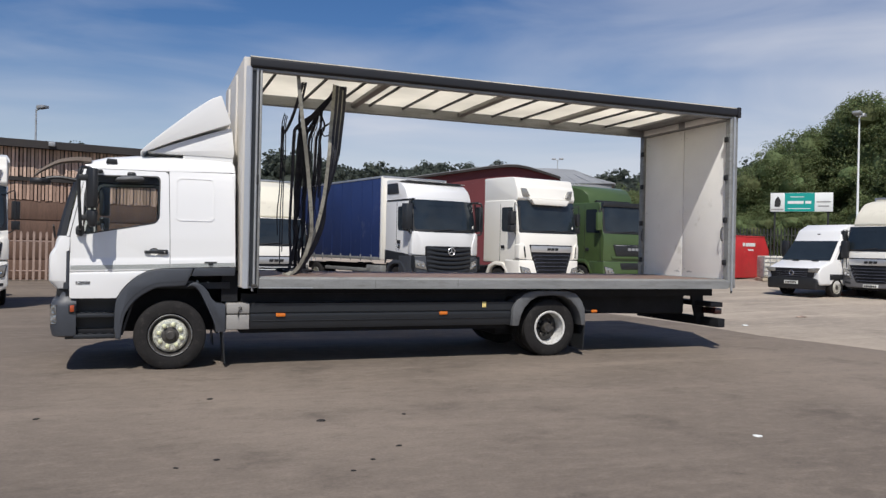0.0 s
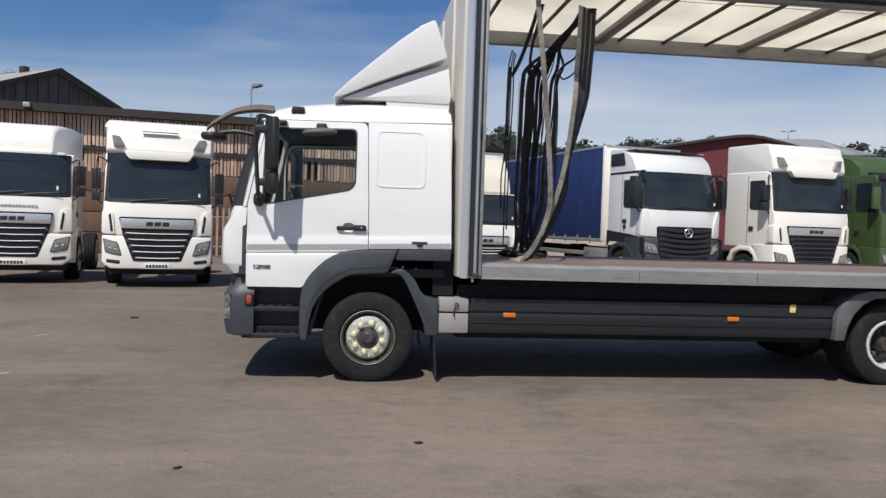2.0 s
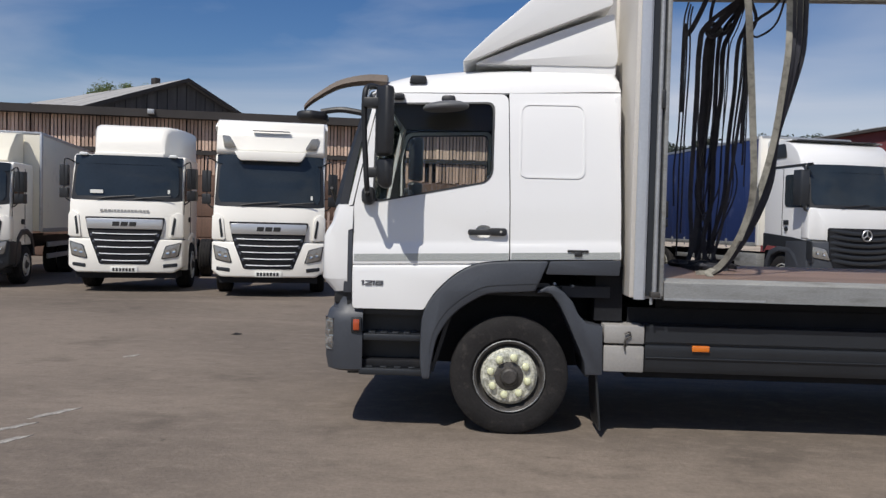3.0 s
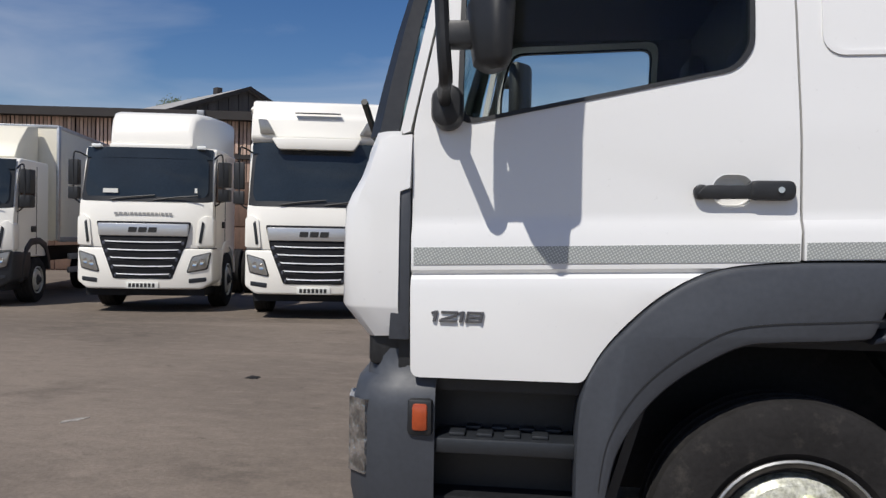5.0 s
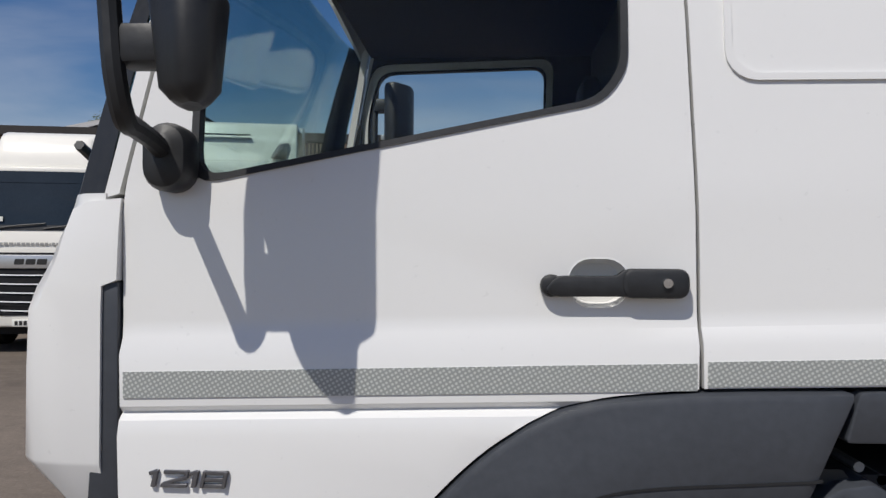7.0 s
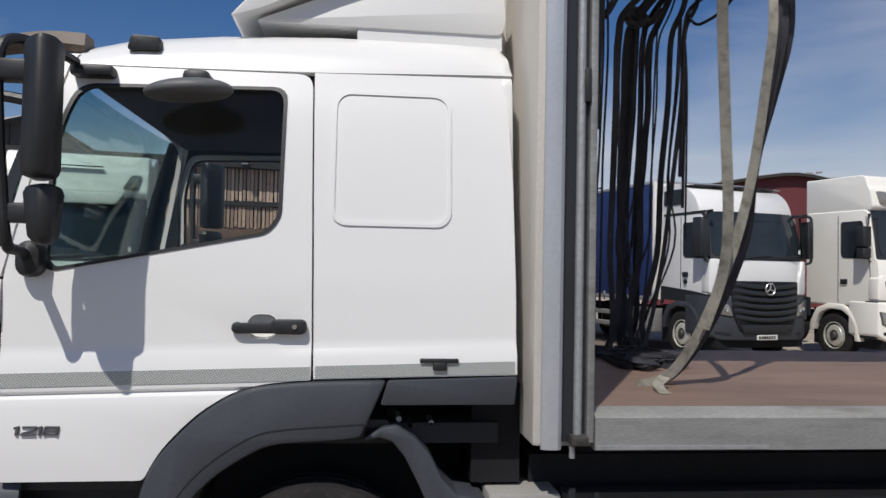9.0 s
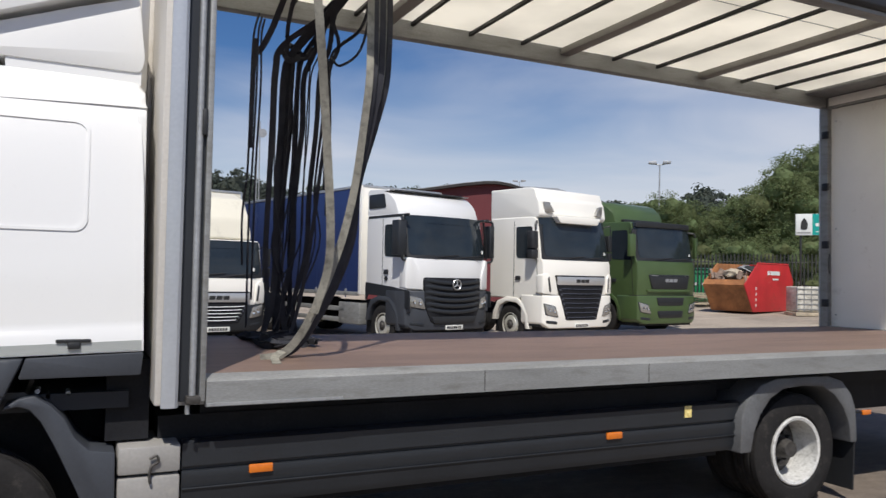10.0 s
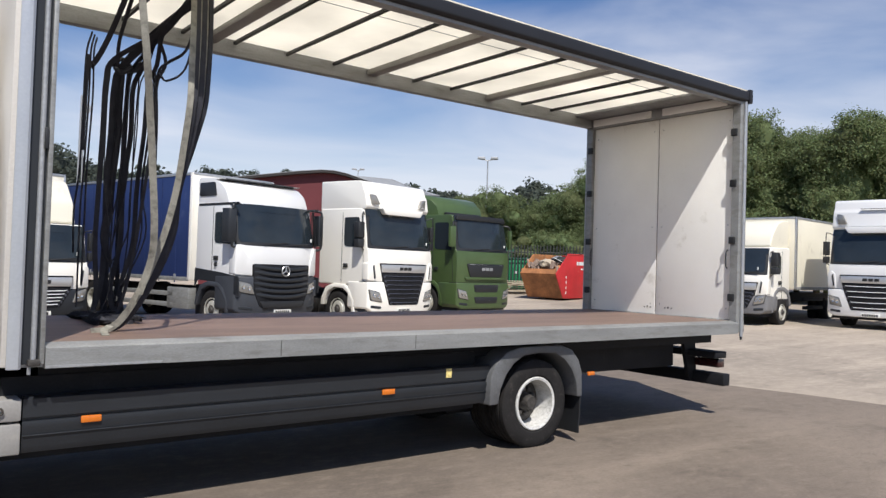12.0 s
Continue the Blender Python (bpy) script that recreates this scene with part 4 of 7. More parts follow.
# marker lamp, kerb mirror, wide and main mirror, front mirror, visor
for y, rot in ((0.285, 0), (2.215, math.pi)):
    y0, y1 = sorted((y - 0.03, y + 0.06) if rot == 0 else (y + 0.03, y - 0.06))
    part("roof_marker", slab(rounded([(-0.805, 2.560), (-0.675, 2.560), (-0.680, 2.618), (-0.790, 2.622)], 0.015), y0, y1, "y", 0.012), M["black"], lorry, "small black roof lamp")
kerb_shell = bmesh.new()
bmesh.ops.create_uvsphere(kerb_shell, u_segments=28, v_segments=14, radius=1.0)
for v in kerb_shell.verts:
    v.co = Vector((-0.52 + 0.165 * v.co.x, 0.075 + 0.11 * v.co.y, 2.362 + 0.045 * max(v.co.z, -0.55) + 0.012 * v.co.x))
kerb = part("kerb_mirror", kerb_shell, M["arch_grey"], lorry, "dark grey kerb mirror over the window", 50)
part("bracket", box(-0.555, -0.455, 0.10, 0.26, 2.385, 2.455, 0.02), M["black"], kerb)
part("bracket", box(-0.99, -0.83, 0.17, 0.25, 2.430, 2.475, 0.015), M["black"], lorry)


def mirror_set(flip):
    f = (lambda b: mirrored(b, MID)) if flip else (lambda b: b)
    arm = part("mirror_arm", f(tube(curve([(-1.065, 0.08, 1.72), (-1.065, 0.0, 1.745), (-1.05, -0.10, 1.752), (-1.04, -0.160, 1.758), (-1.043, -0.188, 1.83), (-1.05, -0.195, 1.95), (-1.06, -0.215, 2.15), (-1.06, -0.23, 2.38), (-1.04, -0.18, 2.455), (-0.98, -0.02, 2.47), (-0.96, 0.16, 2.475)]), 0.019, 10)), M["black"], lorry, "bent black mirror arm")
    part("mirror_foot", f(slab(rrect(-1.110, -1.016, 1.655, 1.788, 0.045), 0.035, 0.13, "y", 0.032)), M["black"], arm, "rounded black mirror foot")
    part("main_mirror", f(slab(rounded([(-1.00, -0.115), (-0.935, -0.09), (-0.86, -0.20), (-0.852, -0.30), (-0.90, -0.335), (-0.975, -0.26)], 0.03), 1.985, 2.445, "z", 0.025)), M["black"], arm, "tall black mirror housing")
    wide = slab(rounded([(-1.00, -0.08), (-0.93, -0.055), (-0.86, -0.16), (-0.852, -0.255), (-0.90, -0.29), (-0.98, -0.22)], 0.03), 1.765, 1.965, "z", 0.03)
    for v in wide.verts:
        k = max(0.0, (1.86 - v.co.z) / 0.095) ** 2
        v.co.x += (-0.885 - v.co.x) * 0.5 * min(1.0, k)
        v.co.y += (-0.255 - v.co.y) * 0.5 * min(1.0, k)
    part("wide_mirror", f(wide), M["black"], arm, "rounded black wide-angle mirror housing")
    part("link", f(box(-1.045, -0.95, -0.20, -0.13, 1.838, 1.905, 0.012)), M["black"], arm)
    part("link", f(box(-1.065, -0.94, -0.27, -0.19, 2.30, 2.37, 0.012)), M["black"], arm)


mirror_set(False)
mirror_set(True)
fm = part("front_mirror", slab(rounded([(-1.62, 0.16), (-1.50, 0.12), (-1.40, 0.22), (-1.42, 0.42), (-1.55, 0.46), (-1.63, 0.32)], 0.05), 2.27, 2.335, "z", 0.025), M["black"], lorry, "black oval front mirror")
def tapered(points, wide, tall):
    """A flat arm along points that thins towards its end."""
    pts = curve(points, 5)
    b, rings = bmesh.new(), []
    for i, p in enumerate(pts):
        k = 1 - 0.55 * i / (len(pts) - 1)
        rings.append([b.verts.new(p + Vector((0, u * wide * k, v * tall * k))) for u, v in ((-0.5, -0.2), (-0.4, 0.5), (0.4, 0.5), (0.5, -0.2), (0.3, -0.5), (-0.3, -0.5))])
    for p, q in zip(rings, rings[1:]):
        for i in range(6):
            b.faces.new((p[i], p[(i + 1) % 6], q[(i + 1) % 6], q[i]))
    b.faces.new(rings[0])
    b.faces.new(rings[-1])
    return b


part("arm", tapered([(-0.97, 0.33, 2.585), (-1.10, 0.32, 2.59), (-1.22, 0.31, 2.575), (-1.33, 0.30, 2.545), (-1.43, 0.29, 2.49), (-1.53, 0.28, 2.42), (-1.58, 0.28, 2.37)], 0.12, 0.075), M["arm"], fm, "faded black curved mirror arm")
part("stay", tube(curve([(-1.46, 0.30, 2.345), (-1.30, 0.28, 2.36), (-1.10, 0.28, 2.33)]), 0.022, 8), M["black"], fm)

# raised model number and small fittings on the door
def numeral(strokes, high, stroke, deep):
    """A wide sloping numeral made of straight strokes, facing -y."""
    b = bmesh.new()
    h = high - stroke
    for i, ((u0, v0), (u1, v1)) in enumerate(strokes):
        v0, v1 = v0 * h, v1 * h
        d = Vector((u1 - u0, v1 - v0)).normalized() * stroke / 2
        n = Vector((-d.y, d.x))
        q = [(u0 - d.x + n.x, v0 - d.y + n.y), (u1 + d.x + n.x, v1 + d.y + n.y), (u1 + d.x - n.x, v1 + d.y - n.y), (u0 - d.x - n.x, v0 - d.y - n.y)]
        slab([(u + 0.22 * v, v + stroke / 2) for u, v in q], -0.0007 * i, deep, "y", 0.0012, b, 1)
    return b


ONE = [((0.003, 0.9), (0.010, 1)), ((0.012, 1), (0.012, 0)), ((0.015, 1), (0.015, 0))]
TWO = [((0.0, 1), (0.043, 1)), ((0.043, 1), (0.043, 0.6)), ((0.043, 0.62), (0.003, 0.14)), ((0.0, 0), (0.045, 0))]
EIGHT = [((0.0, 0), (0.043, 0)), ((0.0, 1), (0.043, 1)), ((0.0, 0.5), (0.043, 0.5)), ((0.0, 0), (0.0, 1)), ((0.043, 0), (0.043, 1))]
for strokes, x in ((ONE, -1.106), (TWO, -1.074), (ONE, -1.026), (EIGHT, -0.996)):
    o = part("numeral", numeral(strokes, 0.033, 0.0075, 0.007), M["badge"], doors[0], "raised dark chrome numeral of the model number 1218")
    o.location = (x, 0.077, 1.080)
part("locker_catch", box(0.37, 0.52, 0.076, 0.10, 1.352, 1.368, 0.004, box(0.42, 0.475, 0.074, 0.10, 1.322, 1.355, 0.006)), M["black"], lorry, "small black locker catch")

# cab inside
part("cab_floor", box(-1.2, 0.70, 0.20, 2.30, 1.02, 1.10), M["interior"], lorry)
part("dashboard", slab(rounded([(-1.28, 1.10), (-0.85, 1.10), (-0.90, 1.45), (-1.00, 1.66), (-1.10, 1.70), (-1.27, 1.66)], 0.04), 0.22, 2.28, "y", 0.02), M["dash"], lorry, "grey dashboard")
part("headlining", slab([(-1.00, 2.46), (0.70, 2.46), (0.70, 2.50), (-1.0, 2.50)], 0.30, 2.20, "y"), M["interior"], lorry)
part("rear_curtain", box(0.03, 0.06, 0.30, 2.20, 1.15, 2.46), M["interior"], lorry, "dark curtain behind the seats")


def seat(y):
    b = slab(rounded([(-0.62, 1.42), (-0.05, 1.38), (-0.05, 1.52), (-0.58, 1.56)], 0.05), y - 0.25, y + 0.25, "y", 0.03)
    slab(rounded([(-0.14, 1.45), (-0.02, 1.45), (0.02, 2.05), (-0.08, 2.08)], 0.04), y - 0.24, y + 0.24, "y", 0.03, b)
    slab(rounded([(-0.07, 2.06), (0.01, 2.06), (0.01, 2.26), (-0.06, 2.27)], 0.03), y - 0.13, y + 0.13, "y", 0.03, b)
    return box(-0.5, -0.1, y - 0.2, y + 0.2, 1.10, 1.42, 0.02, b)


for y in (0.62, 1.88):
    part("cab_seat", seat(y), M["interior"], lorry, "dark cloth cab seat")
ring = [(0.21 * math.cos(a), 0.21 * math.sin(a)) for a in np.linspace(0, 2 * math.pi, 33)]
part("steering_wheel", tube([(-0.86 - 0.5 * v * 0.55, 1.88 + u, 1.66 + 0.83 * v) for u, v in ring], 0.016, 8, tube([(-0.86, 1.88, 1.66), (-1.0, 1.88, 1.55)], 0.03, 8)), M["black"], lorry, "black steering wheel")

# roof deflector
upper = slab(rounded([(-0.425, 2.725), (-0.36, 2.80), (-0.21, 2.945), (-0.02, 3.11), (0.20, 3.30), (0.42, 3.465), (0.555, 3.53), (0.60, 3.40), (0.685, 3.165), (0.40, 3.055), (0.0, 2.90), (-0.30, 2.765)], 0.03), 0.30, 2.20, "y", 0.05, seg=3)
part("roof_deflector", upper, M["white"], lorry, "large white roof air deflector", 45)
part("deflector_side", slab(rounded([(-0.33, 2.735), (0.72, 2.725), (0.735, 2.80), (0.70, 3.12), (0.40, 3.02), (0.0, 2.87)], 0.03), 0.36, 2.14, "y", 0.03), M["white"], lorry, "white lower deflector fairing")
part("deflector_foot", box(0.1, 0.72, 0.37, 2.13, 2.66, 2.735), M["white"], lorry)

# ---- body ----
part("bulkhead", box(0.80, 0.885, 0.02, 2.48, 1.045, 4.0, 0.012), M["bulkhead"], lorry, "beige front bulkhead panel")
part("bulkhead_rib", box(0.775, 0.80, 0.7, 0.76, 1.1, 3.9, 0.004, box(0.775, 0.80, 1.74, 1.80, 1.1, 3.9, 0.004)), M["bulkhead"], lorry)
for y0, s in ((0.0, 1), (2.5, -1)):
    post = part("front_post", slab([(0.83, y0 + s * 0.004), (0.855, y0 - s * 0.008), (0.893, y0 - s * 0.008), (0.908, y0 + s * 0.004), (0.912, y0 + s * 0.07), (1.04, y0 + s * 0.07), (1.04, y0 + s * 0.11), (0.886, y0 + s * 0.11), (0.886, y0 + s * 0.018), (0.83, y0 + s * 0.018)], 1.036, 3.88, "z"), M["post"], lorry, "ribbed aluminium corner post")
    part("tension_roller", lathe([(1.06, 0.017), (3.86, 0.017)], 14, None, "z", (0.976, y0 + s * 0.024, 0), closed=False), M["steel"], post, "bright curtain roller tube")
    part("post_groove", box(0.913, 1.007, y0 + 0.032 if s > 0 else y0 - 0.069, y0 + 0.069 if s > 0 else y0 - 0.032, 1.06, 3.86), M["plastic"], post, "dark lining of the post groove")
    part("post_strip", box(1.008, 1.036, y0 + s * 0.004 if s > 0 else y0 - 0.07, y0 + 0.07 if s > 0 else y0 - 0.004, 1.06, 3.86, 0.004), M["alu_dull"], post)
    part("ratchet", box(0.945, 1.012, y0 - 0.012 if s > 0 else y0 - 0.05, y0 + 0.05 if s > 0 else y0 + 0.012, 1.05, 1.09, 0.006), M["rim_dark"], post, "rusted steel curtain ratchet")
    part("ratchet_knob", lathe([(1.0, 0.011), (1.045, 0.011)], 10, None, "z", (0.955, y0 + s * 0.02, 0), closed=False), M["steel"], post)
    part("latch", box(0.985, 1.008, y0 - 0.006 if s > 0 else y0 - 0.02, y0 + 0.02 if s > 0 else y0 + 0.006, 2.37, 2.50, 0.003), M["black"], post)
RX0, RX1 = 0.88, 8.745
part("curtain_rail", slab(rounded([(-0.03, 3.885), (0.0, 3.865), (0.09, 3.865), (0.10, 3.94), (0.09, 4.005), (0.0, 4.005), (-0.03, 3.985)], 0.015), RX0, RX1, "x"), M["rail"], lorry, "black top rail")
part("rail_lip", box(RX0, RX1, 0.02, 0.13, 3.835, 3.866), M["alu_dull"], lorry)
part("far_rail", slab(rounded([(2.40, 3.835), (2.50, 3.835), (2.51, 4.0), (2.40, 4.0)], 0.01), RX0, RX1, "x"), M["alu_dull"], lorry, "grey aluminium top rail")
part("roof_sheet", plate([[(x, y, 4.012 + 0.03 * math.sin(math.pi * y / 2.5)) for y in np.linspace(-0.01, 2.51, 9)] for x in np.linspace(RX0, RX1, 40)], 0.003), M["roof_sheet"], lorry, "cream translucent roof sheet", 80)
for x in (2.86, 4.78, 6.59):
    part("roof_beam", box(x - 0.06, x + 0.06, 0.10, 2.40, 3.92, 3.985, 0.006), M["beam"], lorry, "wide aluminium roof beam")
for x in (1.30, 2.02, 2.58, 3.12, 3.71, 4.28, 5.38, 5.96, 7.19, 7.74):
    part("roof_stick", box(x - 0.016, x + 0.016, 0.09, 2.41, 3.95, 3.985, 0.004), M["fence_dark"], lorry)
part("rear_beam", box(8.23, 8.60, 0.10, 2.40, 3.95, 3.985, 0.006), M["alu_dull"], lorry)
part("roof_cord", tube([(2.9, 0.72, 3.99), (5.0, 0.70, 3.985), (8.3, 0.72, 3.99)], 0.004, 5), M["steel"], lorry)
part("rear_header", box(8.60, 8.72, 0.06, 2.44, 3.815, 3.985, 0.008), M["alu_dull"], lorry, "grey rear header")
part("header_recess", box(8.588, 8.602, 0.20, 1.16, 3.84, 3.94, 0.004, box(8.588, 8.602, 1.34, 2.36, 3.84, 3.94, 0.004)), M["grp"], lorry)
for y0, y1 in ((0.125, 1.243), (1.257, 2.375)):
    d = part("rear_door", box(8.655, 8.70, y0, y1, 1.19, 3.812, 0.006), M["grp"], lorry, "white rear door panel, scuffed at the foot")
    for k in range(3):
        part("bolt_hole", box(8.650, 8.656, y1 - 0.16 - 0.05 * k if y0 < 1 else y0 + 0.06 + 0.05 * k, y1 - 0.145 - 0.05 * k if y0 < 1 else y0 + 0.075 + 0.05 * k, 1.27, 1.285 + 0.012 * (k % 2)), M["chassis"], d)
    for z in (1.32, 2.35, 3.65):
        for y in (y0 + 0.06, y1 - 0.075):
            part("rivet", box(8.651, 8.656, y, y + 0.015, z, z + 0.015, 0.002), M["steel"], d)
for y0, s in ((0.0, 1), (2.5, -1)):
    post = part("rear_post", slab([(8.60, y0 + s * 0.02), (8.64, y0), (8.70, y0), (8.745, y0 + s * 0.01), (8.745, y0 + s * 0.12), (8.60, y0 + s * 0.12)], 1.045, 3.87, "z"), M["alu_dull"], lorry, "aluminium rear corner post")
    part("roller", lathe([(1.0, 0.02), (3.86, 0.02)], 12, None, "z", (8.655, y0 - s * 0.014, 0), closed=False), M["alu"], post)
    for z in (1.42, 2.12, 2.82, 3.45):
        part("door_hinge", box(8.575, 8.612, y0 + 0.055 if s > 0 else y0 - 0.135, y0 + 0.135 if s > 0 else y0 - 0.055, z, z + 0.09, 0.008), M["black"], post, "black door hinge")
    part("bar_handle", tube(curve([(8.60, y0 + s * 0.155, 1.82), (8.575, y0 + s * 0.16, 1.86), (8.575, y0 + s * 0.16, 2.0), (8.60, y0 + s * 0.155, 2.05)]), 0.009, 6), M["black"], post)
part("end_cap", box(8.70, 8.765, -0.045, 0.11, 3.85, 4.02, 0.012), M["rail"], lorry)
part("load_floor", box(0.885, 8.66, 0.10, 2.40, 1.12, 1.183, 0.0), M["ply"], lorry, "brown phenolic plywood load floor")
def rail_profile(near):
    """Side rail: an upright face with a top that rises gently to the floor's edge."""
    pts = [(0.0, 1.032), (0.0, 1.156), (0.008, 1.163), (0.10, 1.185), (0.10, 1.05), (0.05, 1.032)]
    b = slab(pts if near else [(2.5 - y, z) for y, z in pts[::-1]], 1.04, 8.61, "x")
    return b


for y0, y1 in ((0.0, 0.10), (2.40, 2.50)):
    part("side_rail", rail_profile(y0 < 1), M["alu_dull"], lorry, "scratched aluminium side rail")
part("rail_lip", box(1.04, 1.74, -0.006, 0.004, 1.036, 1.050), M["alu"], lorry)
part("door_seal", box(8.668, 8.69, 1.236, 1.264, 1.20, 3.80), M["rust_low"], lorry, "dark seal between the rear doors")
for x in (2.595, 3.806):
    part("rail_joint", box(x, x + 0.004, -0.002, 0.004, 1.04, 1.155), M["rim_dark"], lorry)
part("rear_sill", box(8.61, 8.745, 0.0, 2.5, 1.045, 1.187, 0.008), M["alu_dull"], lorry)
# chassis
for y in (0.86, 1.56):
    part("chassis_rail", box(-1.1, 8.4, y, y + 0.08, 0.70, 0.95), M["chassis"], lorry)
for i in range(13):
    x = 1.25 + i * 0.58
    part("cross_bearer", box(x, x + 0.08, 0.34, 2.16, 0.955, 1.12), M["chassis"], lorry)
# solid filler block, made deep to keep skylight out of the shadow below
part("underbody_shade_block", box(0.85, 4.7, 0.30, 2.2, 0.43, 0.95), M["chassis"], lorry)
for y in (0.32, 2.16):
    part("floor_channel", box(1.06, 8.55, y, y + 0.02, 0.90, 1.045), M["chassis"], lorry, "black channel under the floor edge")
part("suspension", box(4.75, 5.95, 0.76, 1.74, 0.28, 0.74, 0.03), M["chassis"], lorry)
part("rear_underbody", box(6.1, 8.2, 0.62, 1.9, 0.60, 0.95), M["chassis"], lorry)
part("tank", lathe([(1.3, 0.05), (1.31, 0.24), (2.3, 0.24), (2.31, 0.05)], 20, None, "x", (0, 2.1, 0.62), closed=False), M["chassis"], lorry)
part("axle", lathe([(0.35, 0.09), (2.15, 0.09)], 16, None, "y", (5.36, 0, 0.43), closed=False), M["chassis"], lorry)
part("axle", lathe([(0.35, 0.06), (2.15, 0.06)], 16, None, "y", (0.0, 0, 0.43), closed=False), M["chassis"], lorry)
part("engine", box(-0.9, 0.8, 0.6, 1.9, 0.45, 1.05), M["chassis"], lorry)
for x, z in ((0.30, 1.115), (0.345, 1.09), (0.43, 1.10)):
    part("air_valve", rod((x, 0.20, z), (x, 0.32, z), 0.011, 8), M["steel"], lorry, "small bright air valve")
# unseen plate added to keep sun from leaking between bumper and step
part("sun_gap_plate", box(-1.25, -0.62, 0.16, 2.34, 0.47, 0.53, 0.01), M["chassis"], lorry, "added black plate blocking the sun between bumper and step")
part("behind_cab", box(0.60, 0.80, 0.25, 2.25, 0.85, 1.25), M["chassis"], lorry)
for y0, s in ((0.155, 1), (2.345, -1)):
    sk = part("side_guard", slab([(y0, 0.715), (y0 - s * 0.004, 0.83), (y0 + s * 0.03, 0.845), (y0 + s * 0.05, 0.845), (y0 + s * 0.05, 0.50), (y0 + s * 0.02, 0.495), (y0, 0.54), (y0 + s * 0.004, 0.625), (y0 - s * 0.006, 0.655), (y0, 0.690), (y0 + s * 0.022, 0.695), (y0 + s * 0.022, 0.710)], 0.955, 4.775, "x"), M["plastic"], lorry, "dark grey plastic side guard")
    for x in (1.35, 3.65):
        part("side_marker", box(x - 0.062, x + 0.062, y0 - 0.018 if s > 0 else y0, y0 if s > 0 else y0 + 0.018, 0.655, 0.70, 0.006), M["orange"], sk, "orange side marker lamp")
    part("guard_rib", box(0.957, 4.773, y0 - 0.010 if s > 0 else y0 + 0.002, y0 - 0.002 if s > 0 else y0 + 0.010, 0.600, 0.608, 0.002), M["plastic"], sk)
    part("label", box(4.255, 4.315, y0 - 0.010 if s > 0 else y0 + 0.001, y0 - 0.004 if s > 0 else y0 + 0.006, 0.755, 0.835), M["yellow"], sk, "small yellow label")
locker = part("battery_box", box(0.655, 0.945, 0.13, 0.55, 0.70, 0.835, 0.012, box(0.655, 0.945, 0.13, 0.55, 0.495, 0.685, 0.012)), M["pale_alu"], lorry, "pale aluminium box with a hook clip")
part("hook_clip", tube(curve([(0.80, 0.115, 0.775), (0.83, 0.11, 0.79), (0.84, 0.115, 0.76), (0.81, 0.115, 0.74), (0.80, 0.118, 0.69), (0.805, 0.115, 0.655)]), 0.007, 6), M["rim_dark"], locker)
R_OUT = [(4.72, 0.48), (4.735, 0.74), (4.80, 0.86), (4.92, 0.955), (5.08, 0.995), (5.36, 1.0), (5.64, 0.995), (5.80, 0.945), (5.90, 0.84), (5.95, 0.72), (5.965, 0.47)]
R_IN = [(4.83, 0.48), (4.86, 0.62), (4.92, 0.74), (5.02, 0.85), (5.15, 0.915), (5.36, 0.93), (5.57, 0.915), (5.70, 0.85), (5.80, 0.75), (5.87, 0.62), (5.89, 0.47)]
for a, b in ((0.09, 0.52), (1.98, 2.41)):
    part("rear_arch", band(R_OUT, R_IN, a, b, "y", 0.015), M["arch_grey"], lorry, "dark grey rear mudguard")
    part("mudflap", slab([(5.93, 0.10), (5.945, 0.10), (5.965, 0.50), (5.95, 0.50)], a + 0.02, b, "y"), M["black"], lorry, "black rubber mudflap")
    part("mudflap", slab([(0.64, 0.06), (0.655, 0.06), (0.615, 0.5), (0.60, 0.5)], a + 0.06, b, "y"), M["black"], lorry, "black rubber mudflap")
    part("side_marker", box(6.10, 6.20, a + 0.05, a + 0.07, 0.66, 0.70, 0.006), M["orange"], lorry, "orange side marker lamp")
part("marker_stalk", tube([(5.95, 0.16, 0.70), (6.1, 0.155, 0.68)], 0.008, 6), M["black"], lorry)
for y, rot, style in ((0.275, 0, "front"), (2.225, 180, "front")):
    wheel(lorry, pose(-0.018, y, 0.435, 0, 0, rot), r=0.435, style=style, near=True)
for y, rot, x in ((0.30, 0, 5.395), (0.58, 0, 5.395), (2.20, 180, 5.395), (1.92, 180, 5.395)):
    wheel(lorry, pose(x, y, 0.43, 0, 0, rot), style="rear", rim="rim_white", near=True)
# rear end
part("underrun_bar", box(8.52, 8.66, 0.12, 2.38, 0.385, 0.53, 0.015), M["chassis"], lorry, "black rear underrun bar")
for y in (0.55, 1.85):
    part("bar_bracket", slab([(8.45, 0.40), (8.60, 0.40), (8.55, 0.95), (8.30, 0.95)], y, y + 0.05, "y"), M["chassis"], lorry)
    part("rear_lamp", box(8.52, 8.66, y - 0.35, y - 0.02, 0.60, 0.70, 0.01), M["red"], lorry, "red rear lamp cluster")
part("lamp_bar", box(8.40, 8.64, 0.16, 2.34, 0.72, 0.80, 0.01), M["chassis"], lorry)
part("rod", rod((8.655, -0.014, 0.96), (8.655, -0.014, 1.05), 0.014), M["black"], lorry)
part("tail_pipe", rod((7.0, 0.9, 0.62), (8.3, 0.8, 0.60), 0.05), M["chassis"], lorry)


# ---- straps hanging inside the body ----
def strap(points, width, material, label, across=(1, 0.6, 0), twist=0.0, thick=0.004, group="hanging load straps"):
    return solo("load_strap", ribbon(curve(points, 5), width, thick, across, twist), material, label, "strap", "", group)


rnd = random.Random(7)
